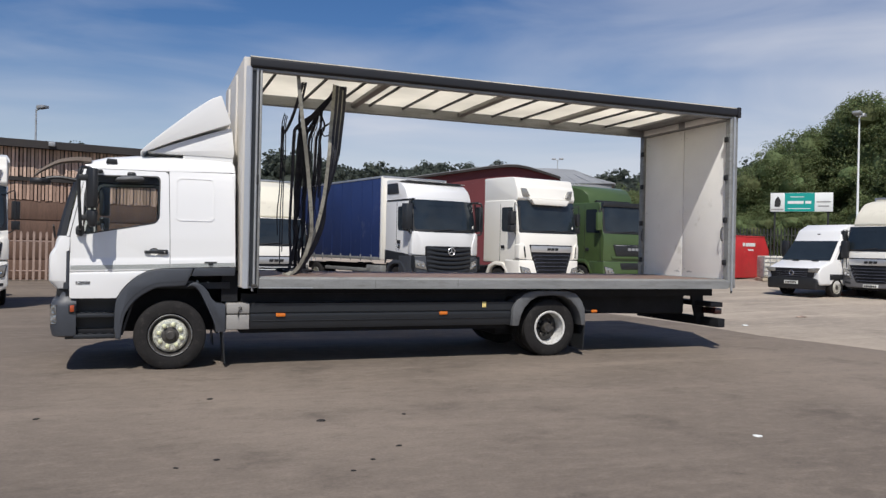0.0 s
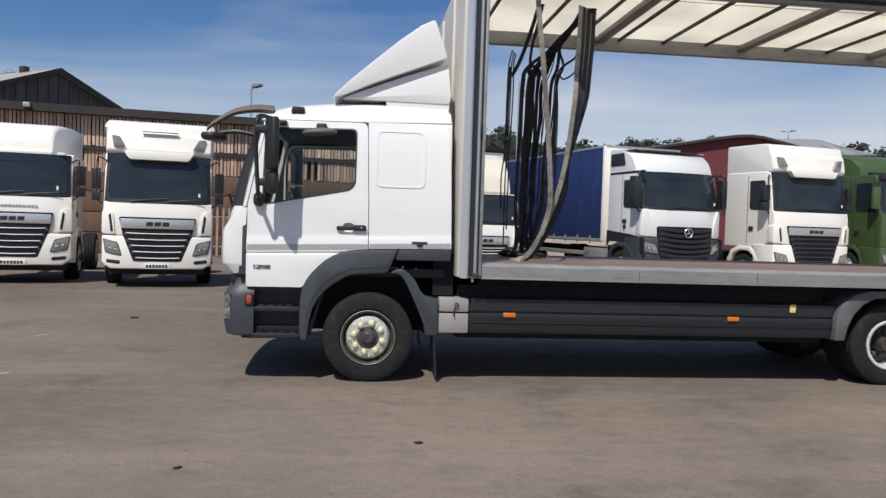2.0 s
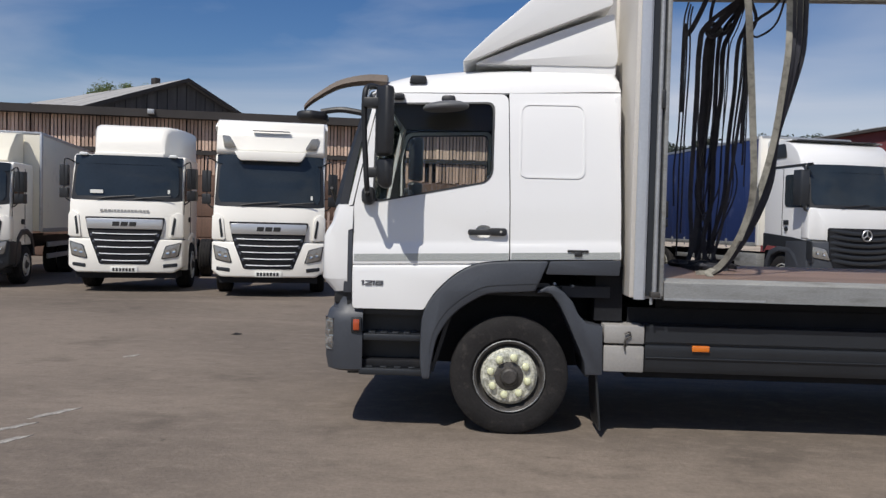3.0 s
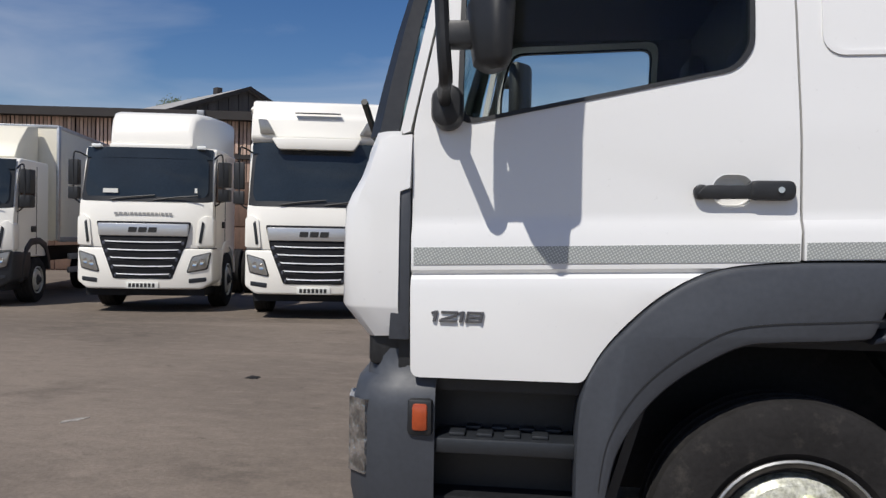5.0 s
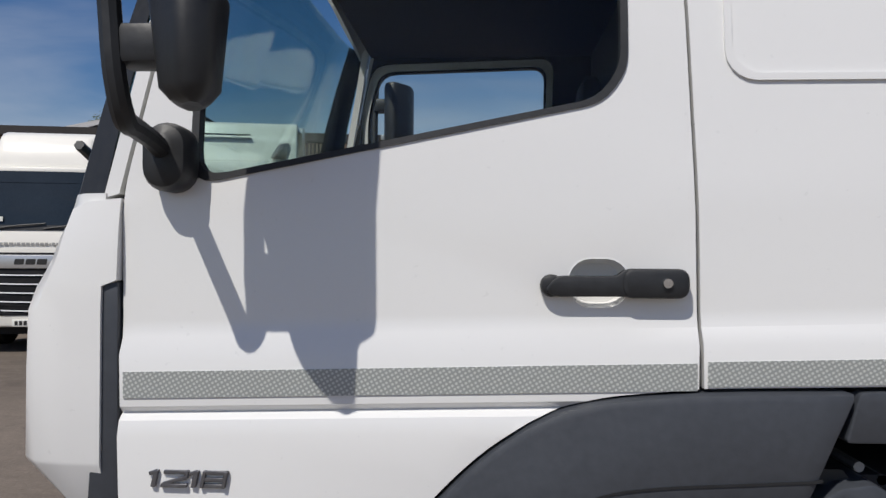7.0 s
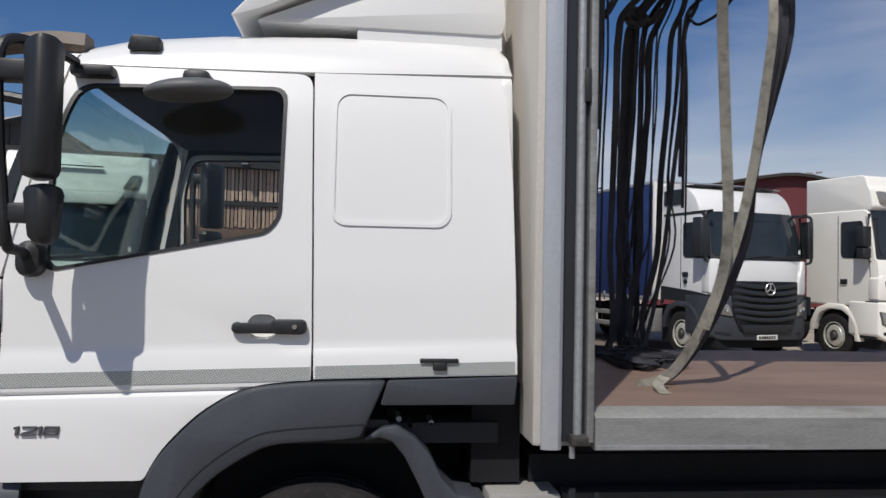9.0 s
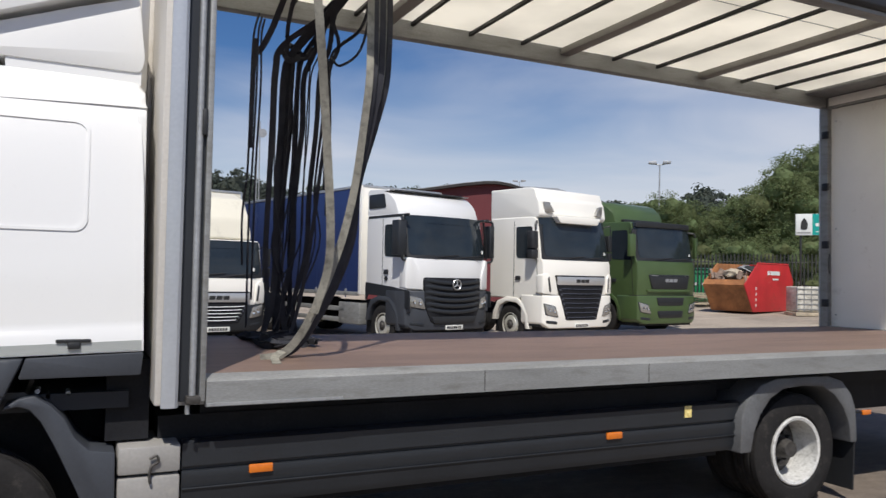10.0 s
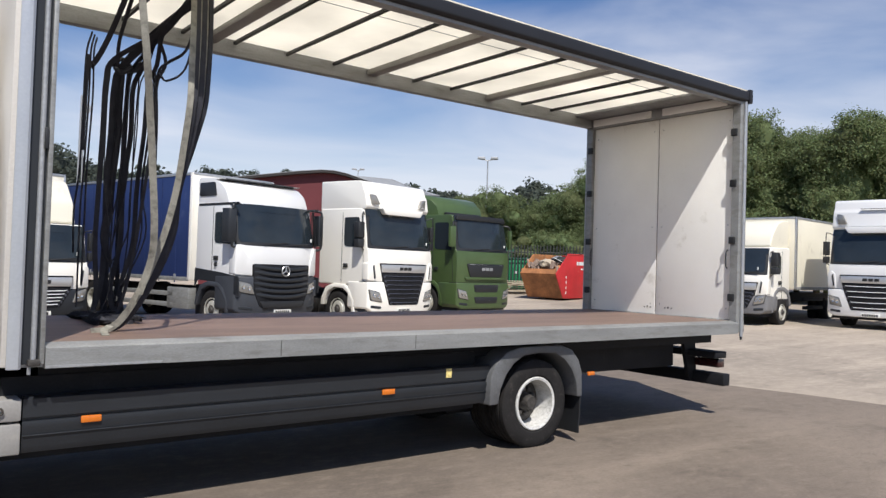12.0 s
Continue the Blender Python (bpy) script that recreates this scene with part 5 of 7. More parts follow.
# a row of straps tied up together near the far side, from the looped cords to the short loops
ROW = [(1.80, 2.02), (1.83, 2.04), (1.90, 2.14), (1.93, 2.18), (1.96, 2.16), (1.99, 2.20), (2.03, 2.18), (2.07, 2.17), (2.11, 2.10), (2.15, 1.98), (2.19, 1.86)]
WIDE = (0.045, 0.012, 0.05, 0.045, 0.05, 0.012, 0.04, 0.045, 0.012, 0.04, 0.03)
for k, ((x, y), w) in enumerate(zip(ROW, WIDE)):
    top = 3.36 + rnd.uniform(-0.05, 0.05)
    bx, by = x + (1.86 - x) * 0.55 + rnd.uniform(-0.06, 0.06), y + (2.02 - y) * 0.4 + rnd.uniform(-0.06, 0.06)
    up = [(2.32 + rnd.uniform(-0.08, 0.08), 1.08 + rnd.uniform(-0.05, 0.08), 3.95), (2.16 + rnd.uniform(-0.04, 0.04), 1.58, 3.74 + rnd.uniform(-0.03, 0.03)), (x + 0.04, y - 0.10, top + 0.12)]
    hang = [(x, y, top - 0.06), (x - 0.01 + rnd.uniform(-0.01, 0.01), y, 2.85), (x - 0.02 + 0.25 * (bx - x), y + 0.2 * (by - y), 2.35), (x + 0.6 * (bx - x) + rnd.uniform(-0.03, 0.03), y + 0.6 * (by - y), 1.85), (bx, by, 1.45), (bx + rnd.uniform(-0.08, 0.06), by, 1.20)]
    strap(up + hang, w, M["strap"], "black webbing load strap hanging from the roof", (1, rnd.uniform(-0.35, 0.35), 0), rnd.uniform(-0.9, 0.9))
for k in range(9):
    x, y = ROW[rnd.randrange(2, 10)]
    x, y, low = x + rnd.uniform(-0.02, 0.02), y - 0.06, rnd.uniform(1.25, 1.7)
    solo("cord", tube(curve([(x + 0.03, y, 3.40), (x + 0.01, y, 2.95), (x - 0.02 + rnd.uniform(-0.03, 0.03), y, 2.35), (x - 0.06 + rnd.uniform(-0.06, 0.06), y, 1.9), (1.90 + rnd.uniform(-0.12, 0.12), y, low)], 5), 0.007, 5), M["strap"], "thin black cord hanging among the load straps", "cord", "", "hanging load straps")
# looped cords with a thick sleeve, apart from the rest
for k, (dx, low) in enumerate(((-0.02, 1.75), (0.02, 1.30), (0.05, 1.5))):
    solo("cord", tube(curve([(1.60 + 0.02 * k, 1.70, 3.60 - 0.02 * k), (1.575 + dx * 0.8, 1.68, 3.42), (1.57 + dx, 1.68, 3.05), (1.56 + dx * 0.8, 1.69, 2.45), (1.54 + dx * 1.2, 1.70, 2.1), (1.55 + dx, 1.72, low)], 5), 0.008, 6), M["strap"], "looped black cord hanging apart from the straps", "cord", "", "hanging load straps")
solo("load_strap", ribbon(curve([(1.575, 1.67, 3.40), (1.565, 1.67, 3.22), (1.56, 1.67, 3.0), (1.555, 1.68, 2.6)], 5), 0.03, 0.012, (1, 0, 0)), M["strap"], "black webbing sleeve round the looped cords", "strap", "", "hanging load straps")
strap([(1.74, 1.0, 3.95), (1.72, 1.30, 3.72), (1.68, 1.55, 3.50), (1.63, 1.66, 3.36), (1.59, 1.69, 3.30)], 0.045, M["strap"], "black webbing load strap tied to the roof", (1, 0.3, 0), 0.4)
strap([(1.78, 1.0, 3.95), (1.80, 1.4, 3.75), (1.84, 1.8, 3.58), (1.90, 2.05, 3.44)], 0.035, M["strap"], "black webbing load strap tied to the roof", (1, 0.3, 0), -0.4)
# short loops that link the row to the bundle
for k, (z, sag) in enumerate(((3.62, 0.10), (3.52, 0.16), (3.56, 0.05))):
    solo("cord", tube(curve([(2.30 - 0.02 * k, 1.15, z + 0.14), (2.29, 1.42, z - sag), (2.23, 1.72, z - sag - 0.06), (2.19, 1.85, 3.36), (2.18 + 0.015 * k, 1.86, 2.9), (2.17 + 0.02 * k, 1.87, 2.35 - 0.2 * k)], 5), 0.013 - 0.003 * k, 6), M["strap"], "short black cord looped between the straps", "cord", "", "hanging load straps")
solo("webbing_knot", tube(curve([(1.86, 2.06, 3.44), (1.94, 2.12, 3.52), (2.02, 2.10, 3.45), (1.92, 2.05, 3.38), (1.90, 2.12, 3.46), (2.04, 2.08, 3.42), (2.10, 2.02, 3.50)], 5), 0.024, 8), M["strap"], "knot of black webbing holding the straps together", "knot", "", "hanging load straps")
# the bundle that sweeps down and trails over the floor: spread at the roof, drawn together half way
LINE = [(2.20, 1.00, 3.96), (2.13, 0.78, 3.55), (2.06, 0.58, 3.20), (2.03, 0.50, 2.90), (2.01, 0.53, 2.60), (1.98, 0.57, 2.26), (1.92, 0.59, 1.95), (1.84, 0.60, 1.70), (1.74, 0.62, 1.45), (1.65, 0.66, 1.28), (1.56, 0.67, 1.205), (1.44, 0.64, 1.19)]
OPEN = (1.0, 0.97, 0.92, 0.82, 0.55, 0.25, 0.50, 0.55, 0.45, 0.4, 0.5, 0.8)
for k, (w, m, dx) in enumerate(((0.05, "webbing", 0.0), (0.045, "strap", 0.05), (0.045, "strap", 0.12), (0.05, "webbing", 0.075), (0.04, "strap", 0.20), (0.045, "webbing", 0.15), (0.05, "strap", 0.175))):
    strap([(x + dx * o, y + 0.5 * dx * o + 0.012 * k, z) for (x, y, z), o in zip(LINE, OPEN)], w, M[m], "faded grey webbing strap trailing onto the load floor" if m == "webbing" else "black webbing strap trailing onto the load floor", (1, 0.3, 0), 0.5 - 0.2 * k)
strap([(1.51, 0.12, 3.86), (1.55, 0.13, 3.50), (1.61, 0.17, 3.11), (1.68, 0.29, 2.76), (1.74, 0.38, 2.38), (1.79, 0.45, 1.97), (1.80, 0.52, 1.72), (1.74, 0.58, 1.46)], 0.05, M["webbing"], "faded grey ratchet strap with dark stains", (1, 0.1, 0), 0.3)
solo("webbing_end", ribbon(curve([(1.56, 0.60, 1.235), (1.50, 0.53, 1.21), (1.49, 0.46, 1.19), (1.48, 0.40, 1.187)], 4), 0.05, 0.004, (1, 0, 0)), M["webbing"], "loose end of grey webbing on the load floor", "strap")
for i in range(10):
    pts = [(1.60 + 0.42 * rnd.random(), 1.2 + 1.0 * rnd.random(), 1.19 + 0.05 * rnd.random()) for _ in range(6)]
    strap(pts, 0.04, M["strap"], "black webbing lying in a heap on the load floor", (0, 0.3, 1), 1.5)


# ---- lorries standing in the yard ----
YARD = 11.0


FRONT = {"bow": 0.11}


def bent(b, h):
    """Bends a front part back towards the cab's corners."""
    for v in b.verts:
        v.co.y += FRONT["bow"] * abs(v.co.x / h) ** 3.5
    return b


def front_slab(pts, y0, y1, h, r=0.0, cuts=10):
    """A plate in the cab's front plane with upright cuts, so that it follows the bent front."""
    b = slab(pts, y0, y1, "y", r)
    lo, hi = min(p[0] for p in pts), max(p[0] for p in pts)
    for i in range(1, cuts):
        x = lo + (hi - lo) * i / cuts
        bmesh.ops.bisect_plane(b, geom=b.verts[:] + b.edges[:] + b.faces[:], plane_co=(x, 0, 0), plane_no=(1, 0, 0))
    return bent(b, h)


def cab(t, W=2.42, nose=0.42, top=3.0, rise=0.6, roof="space", paint="white2", bumper="white2", grille="bars", screen0=1.98, number=True, depth=2.1, fairing=True, low=1.16, g0=0.66, g1=1.58, first=1.42, mirrors=True, gw=0.85, lift=0.0, paper=False, line=True, slats="slat", slat_count=5):
    """A forward-control cab facing -y at y = 0, of width W; t is the thing it belongs to."""
    h = W / 2
    P, B = M[paint], M[bumper]
    bow = lambda x: FRONT["bow"] * abs(x) ** 3.5
    e = FRONT["bow"] - 0.11
    across = np.linspace(-1, 1, 21)
    rows = []
    for z, dy in ((low - 0.02, 0.02), (low + 0.10, 0.0), (screen0 - 0.40, -0.01), (screen0 - 0.15, 0.005), (screen0 - 0.02, 0.04)):
        rows.append([(x * h, dy + bow(x), z) for x in across])
    part("front_panel", plate(rows, 0.06), P, t, "", 60)
    sides = [(0.12 + e, low - 0.1), (0.12 + e, screen0 - 0.05), (0.17 + e, screen0), (0.36 + e, top - 0.05), (0.46 + e, top), (depth, top + 0.02), (depth + 0.03, top - 0.1), (depth + 0.03, low - 0.1)]
    part("cab_shell", slab(rounded(sides, 0.04), -h, h, "x", 0.06, seg=3), P, t, "", 45)
    # black surround, and the screen with rounded corners just proud of it
    back, pane = [], []
    for i in range(9):
        q = i / 8
        z = screen0 - 0.03 + (top - 0.04 - screen0) * q
        hw = h - 0.012 - 0.04 * q
        dy = 0.045 + 0.19 * q - 0.02 * math.sin(math.pi * q)
        back.append([(x * hw, dy + bow(x), z) for x in across])
        zz = screen0 + 0.045 + (top - 0.22 - screen0) * q
        ww = h - 0.075 - 0.03 * q - 0.06 * max(0.0, abs(2 * q - 1) - 0.62) ** 2 / 0.1444
        qq = (zz - screen0 + 0.03) / (top - 0.04 - screen0)
        pane.append([(x * ww, 0.036 + 0.19 * qq - 0.02 * math.sin(math.pi * qq) + bow(x * ww / h), zz) for x in across])
    part("screen_surround", plate(back, 0.02), M["black"], t, "black rubber screen surround", 60)
    sc = part("windscreen", plate(pane, 0.006), M["screen"], t, "dark windscreen reflecting the sky", 60)
    brow = []
    for i in range(4):
        z = top - 0.21 + 0.06 * i
        q = (z - screen0 + 0.03) / (top - 0.04 - screen0)
        brow.append([(x * (h - 0.04), 0.028 + 0.19 * q - 0.02 * math.sin(math.pi * q) + bow(x), z) for x in across])
    part("visor_band", plate(brow, 0.02), M["screen"], t, "black band over the windscreen", 60)
    part("sill_band", plate([[(x * (h - 0.03), 0.024 + 0.008 * i + bow(x), screen0 - 0.035 + 0.04 * i) for x in across] for i in range(3)], 0.015), M["black"], t, "black band under the windscreen", 60)
    if paper:
        part("paper", box(-h * 0.62, -h * 0.40, 0.033, 0.037, screen0 + 0.10, screen0 + 0.17), M["plate_w"], sc, "white paper on the dashboard")
    part("tax_disc", box(h * 0.74, h * 0.78, 0.060, 0.064, screen0 + 0.12, screen0 + 0.20), M["plate_w"], sc)
    for s in (-0.55, 0.15):
        part("wiper", tube([(s, 0.02, screen0 - 0.01), (s + 0.35, 0.012, screen0 + 0.04), (s + 0.72, 0.022, screen0 + 0.07)], 0.011, 5), M["black"], t)
    if grille == "bars":
        gb = gw * 0.62
        gr = part("grille", front_slab(rounded([(-gb, g0), (gb, g0), (gw * 0.90, g1 - 0.36), (gw, g1), (-gw, g1), (-gw * 0.90, g1 - 0.36)], 0.04), -0.045, 0.06, h, 0.012), M["chassis"], t, "black grille with bright slats")
        part("badge_bar", front_slab(rounded([(-gw * 0.94, g1 - 0.24), (gw * 0.94, g1 - 0.24), (gw * 0.965, g1 - 0.035), (-gw * 0.965, g1 - 0.035)], 0.03), -0.068, -0.03, h, 0.012), M["badge_bar"], gr, "brushed silver badge bar")
        for i in range(3):
            part("badge_mark", slab(rounded([(-0.235 + 0.16 * i, g1 - 0.18), (-0.10 + 0.16 * i, g1 - 0.18), (-0.085 + 0.16 * i, g1 - 0.095), (-0.22 + 0.16 * i, g1 - 0.095)], 0.015), -0.074, -0.066, "y"), M["ink"], gr)
        n = slat_count
        for i in range(n):
            z = g1 - 0.345 - i * (g1 - g0 - 0.40) / (n - 0.9)
            w = gw * (0.88 - 0.34 * i / n)
            pts = [(-w, 0.0, z + 0.065), (-w * 0.96, -0.03, z + 0.03), (-w * 0.88, -0.06, z + 0.006), (-w * 0.5, -0.066, z), (0, -0.068, z - 0.004), (w * 0.5, -0.066, z), (w * 0.88, -0.06, z + 0.006), (w * 0.96, -0.03, z + 0.03), (w, 0.0, z + 0.065)]
            part("slat", bent(plate([[(x, y, zz) for x, y, zz in pts], [(x, y + 0.004, zz + 0.016) for x, y, zz in pts]], 0.010), h), M[slats], gr, "thin curved slat with raised ends")
            part("slat_shelf", bent(box(-w * 0.86, w * 0.86, -0.054, 0.0, z - 0.062, z - 0.012, 0.008), h), M["chassis"], gr)
            for k in (-1, 1):
                part("slat_end", bent(box(*sorted((k * w * 0.90, k * w * 1.0)), -0.05, 0.0, z - 0.05, z + 0.02, 0.02), h), M["dark_slat"], gr)
    # bumper, lamps, number plate
    bump = front_slab(rounded([(-h - 0.02, nose + 0.12), (-h * 0.86, nose), (h * 0.86, nose), (h + 0.02, nose + 0.12), (h + 0.02, low), (-h - 0.02, low)], 0.04), -0.035, 0.75, h, 0.045, 12)
    bp = part("bumper", bump, B, t, "", 50)
    part("bumper_seam", front_slab([(-h - 0.012, low - 0.012), (h + 0.012, low - 0.012), (h + 0.012, low + 0.010), (-h - 0.012, low + 0.010)], -0.012, 0.3, h), M["ink"], bp)
    for s in (-1, 1):
        lo, hi = sorted((s * (h - 0.002), s * (h + 0.008)))
        surround = front_slab(rounded([(s * h * 0.64, nose + lift + 0.27), (s * h * 0.95, nose + lift + 0.33), (s * h * 1.0, nose + lift + 0.63), (s * h * 0.72, nose + lift + 0.55)], 0.04), -0.042, 0.02, h, 0.008, 6)
        part("lamp_surround", surround, M["black"] if bumper != "plastic" else M["plastic"], bp)
        lamp = front_slab(rounded([(s * h * 0.66, nose + lift + 0.285), (s * h * 0.935, nose + lift + 0.345), (s * h * 0.985, nose + lift + 0.615), (s * h * 0.735, nose + lift + 0.535)], 0.04), -0.062, 0.02, h, 0.014, 6)
        hl = part("headlamp", lamp, M["lens"], bp, "clear headlamp")
        for k in (0.76, 0.86):
            part("reflector", lathe([(-0.066 + bow(k), 0.02), (-0.070 + bow(k), 0.045), (-0.058 + bow(k), 0.05)], 14, None, "y", (s * h * k, 0, nose + lift + 0.36 + 0.45 * (k - 0.68) * 0.6 + 0.05), closed=False), M["chrome"], hl, "bright round reflector")
        part("fog_lamp", front_slab(rounded([(s * h * 0.68, nose + 0.10), (s * h * 0.93, nose + 0.13), (s * h * 0.93, nose + 0.20), (s * h * 0.68, nose + 0.175)], 0.02), -0.042, 0.05, h, 0.006, 4), M["plastic"], bp)
        if fairing:
            fl = front_slab(rounded([(s * (h - 0.24), low + 0.03), (s * (h + 0.025), low + 0.04), (s * (h + 0.025), low + 0.50), (s * (h - 0.08), low + 0.56), (s * (h - 0.20), low + 0.48)], 0.04), -0.04, 0.20, h, 0.025, 5)
            part("corner_fairing", fl, P, t)
            part("corner_vent", front_slab(rounded([(s * (h - 0.20), low + 0.10), (s * (h - 0.155), low + 0.08), (s * (h - 0.11), low + 0.42), (s * (h - 0.15), low + 0.46)], 0.015), -0.052, 0.05, h, 0.004, 3), M["plastic"], t)
        part("side_window", slab(rounded([(0.36, screen0 - 0.02), (1.05, screen0 + 0.01), (1.10, screen0 + 0.1), (1.10, top - 0.24), (0.52, top - 0.24)], 0.06), lo, hi, "x"), M["screen"], t, "dark door glass")
        for a, b, tt in ((1.17, 1.17, top - 0.10), (0.26, 0.42, top - 0.15)):
            part("door_seam", slab([(a, low - 0.05), (a + 0.012, low - 0.05), (b + 0.012, tt), (b, tt)], lo, hi, "x"), M["ink"], t)
        part("door_handle", box(*sorted((s * h, s * (h + 0.03))), 0.92, 1.10, low + 0.36, low + 0.47, 0.01), M["black"], t, "black door handle")
        for z in (0.50, 0.78):
            part("door_step", box(*sorted((s * (h - 0.25), s * (h - 0.01))), 0.20, 0.68, z, z + 0.06, 0.01), M["plastic"], t)
        k = first - 1.42
        part("arch", band([(0.70 + k, 0.42), (0.73 + k, 0.75), (0.88 + k, 1.04), (1.12 + k, 1.19), (1.55 + k, 1.21), (1.88 + k, 1.10), (2.05 + k, 0.82), (2.09 + k, 0.6)], [(0.81 + k, 0.42), (0.84 + k, 0.72), (0.97 + k, 0.95), (1.17 + k, 1.07), (1.53 + k, 1.09), (1.79 + k, 0.99), (1.93 + k, 0.77), (1.97 + k, 0.6)], *sorted((s * (h + 0.025), s * (h - 0.35))), "x", 0.015), B, t)
        part("lower_door", box(*sorted((s * (h - 0.16), s * (h - 0.004))), 0.14, 0.78 + k, 0.86, low - 0.08, 0.02), B, t)
        if mirrors:
            mir = part("mirror", slab(rounded([(s * (h + 0.06), 0.22), (s * (h + 0.24), 0.26), (s * (h + 0.26), 0.44), (s * (h + 0.09), 0.44)], 0.03), screen0 + 0.24, screen0 + 0.66, "z", 0.03), M["black"], t, "tall black door mirror")
            part("wide_mirror", slab(rounded([(s * (h + 0.06), 0.22), (s * (h + 0.24), 0.26), (s * (h + 0.26), 0.44), (s * (h + 0.09), 0.44)], 0.03), screen0 + 0.0, screen0 + 0.20, "z", 0.03), M["black"], mir)
            part("mirror_arm", tube(curve([(s * (h - 0.05), 0.40, top - 0.20), (s * (h + 0.08), 0.26, top - 0.13), (s * (h + 0.14), 0.24, top - 0.20), (s * (h + 0.14), 0.25, screen0 + 0.1), (s * (h + 0.08), 0.28, screen0 - 0.04), (s * (h - 0.02), 0.32, screen0 - 0.09)]), 0.014, 6), M["black"], mir)
    if number:
        pl = part("number_plate", box(-0.26, 0.26, -0.060, -0.040, nose + 0.01, nose + 0.115, 0.004), M["plate_w"], bp, "white number plate")
        bars([0.045] * 7, pl, (-0.22, -0.0605, nose + 0.03), 0.065, 0.018, M["ink"])
    part("under_front", box(-h + 0.12, h - 0.12, 0.15, 2.0, 0.28, 1.1), M["chassis"], t)
    if roof == "space":  # raised moulded roof with lamps in its front corners
        rs = slab(rounded([(0.26, top - 0.03), (0.20, top + 0.06), (0.27, top + rise * 0.55), (0.33, top + rise * 0.66), (0.40, top + rise * 0.93), (0.52, top + rise * 0.985), (0.9, top + rise), (depth + 0.05, top + rise + 0.02), (depth + 0.05, top - 0.02), (0.4, top - 0.04)], 0.04), -h + 0.02, h - 0.02, "x", 0.09, seg=4)
        for v in rs.verts:
            if v.co.y < 0.7:
                v.co.y += 0.6 * bow(v.co.x / h)
        part("high_roof", rs, P, t, "tall moulded sleeper roof", 50)
        lip = front_slab(rounded([(-h * 0.66, top + 0.03), (h * 0.66, top + 0.03), (h * 0.55, top - 0.15), (-h * 0.55, top - 0.15)], 0.05), 0.055, 0.26, h, 0.025)
        part("roof_lip", lip, P, t, "projecting roof lip")
        if line:
            part("roof_line", box(-h * 0.34, h * 0.34, 0.27, 0.36, top + rise * 0.65, top + rise * 0.65 + 0.012, 0.003), M["plastic"], t)
        for s in (-1, 1):
            rl = front_slab(rounded([(s * h * 0.62, top + rise * 0.16), (s * h * 0.84, top + rise * 0.14), (s * h * 0.88, top + rise * 0.50), (s * h * 0.74, top + rise * 0.48)], 0.03), 0.185, 0.32, h, 0.015, 4)
            part("roof_lamp", rl, M["lens"], t, "clear roof lamp")
    elif roof == "deflector":  # swept fairing on a low roof, widening towards the back
        b = bmesh.new()
        rings = []
        for y, z0, z1, w in ((0.40, top - 0.02, top + 0.10, h * 0.62), (0.44, top - 0.02, top + rise * 0.45, h * 0.63), (0.56, top - 0.02, top + rise * 0.82, h * 0.65), (0.78, top - 0.02, top + rise * 0.97, h * 0.70), (1.2, top - 0.02, top + rise, h * 0.82), (1.7, top - 0.02, top + rise, h * 0.93), (2.12, top - 0.02, top + rise * 0.99, h * 0.97)):
            r = min(0.10, (z1 - z0) * 0.4)
            pts = [(-w, z0), (-w, z1 - r), (-w + 0.3 * r, z1 - 0.3 * r), (-w + r, z1), (w - r, z1), (w - 0.3 * r, z1 - 0.3 * r), (w, z1 - r), (w, z0)]
            rings.append([b.verts.new((x, y, z)) for x, z in pts])
        for p, q in zip(rings, rings[1:]):
            for i in range(8):
                b.faces.new((p[i], p[(i + 1) % 8], q[(i + 1) % 8], q[i]))
        b.faces.new(rings[0])
        b.faces.new(rings[-1])
        part("roof_deflector", b, P, t, "swept roof air deflector", 40)
        part("deflector_lip", box(-h * 0.62, h * 0.62, 0.30, 0.44, top - 0.06, top + 0.04, 0.025), P, t)
        for k in (-1, 1):
            part("marker_lamp", box(*sorted((k * (h - 0.30), k * (h - 0.14))), 0.24, 0.34, top - 0.04, top + 0.02, 0.015), M["sign_white"], t, "white corner marker lamp")
    elif roof == "dome":  # smooth dome
        rs = slab(rounded([(0.20, top - 0.06), (0.22, top + 0.06), (0.34, top + rise * 0.50), (0.62, top + rise * 0.84), (1.0, top + rise * 0.97), (1.4, top + rise), (depth + 0.03, top + rise + 0.03), (depth + 0.03, top - 0.05), (0.5, top - 0.08)], 0.12), -h + 0.01, h - 0.01, "x", 0.2, seg=5)
        for v in rs.verts:
            if v.co.y < 0.9:
                v.co.y += bow(v.co.x / h) * 1.6
        part("domed_roof", rs, P, t, "smooth domed roof", 70)


def chassis(t, length, first=1.42, rear=(), W=2.4, r=0.5, rim="silver"):
    h = W / 2
    for x in (-0.42, 0.34):
        part("chassis_rail", box(x, x + 0.08, 0.3, length, 0.70, 0.98), M["chassis"], t)
    for s in (-1, 1):
        wheel(t, pose(s * (h - 0.14), first, r, 0, 0, 90 * s), r=r, w=0.30, style="front", rim=rim)
        for y in rear:
            wheel(t, pose(s * (h - 0.14), y, r, 0, 0, 90 * s), r=r, w=0.30, style="rear", rim=rim)
            wheel(t, pose(s * (h - 0.48), y, r, 0, 0, 90 * s), r=r, w=0.30, style="rear", rim=rim)
    part("axle_beam", box(-h + 0.25, h - 0.25, first - 0.08, first + 0.08, 0.4, 0.55), M["chassis"], t)


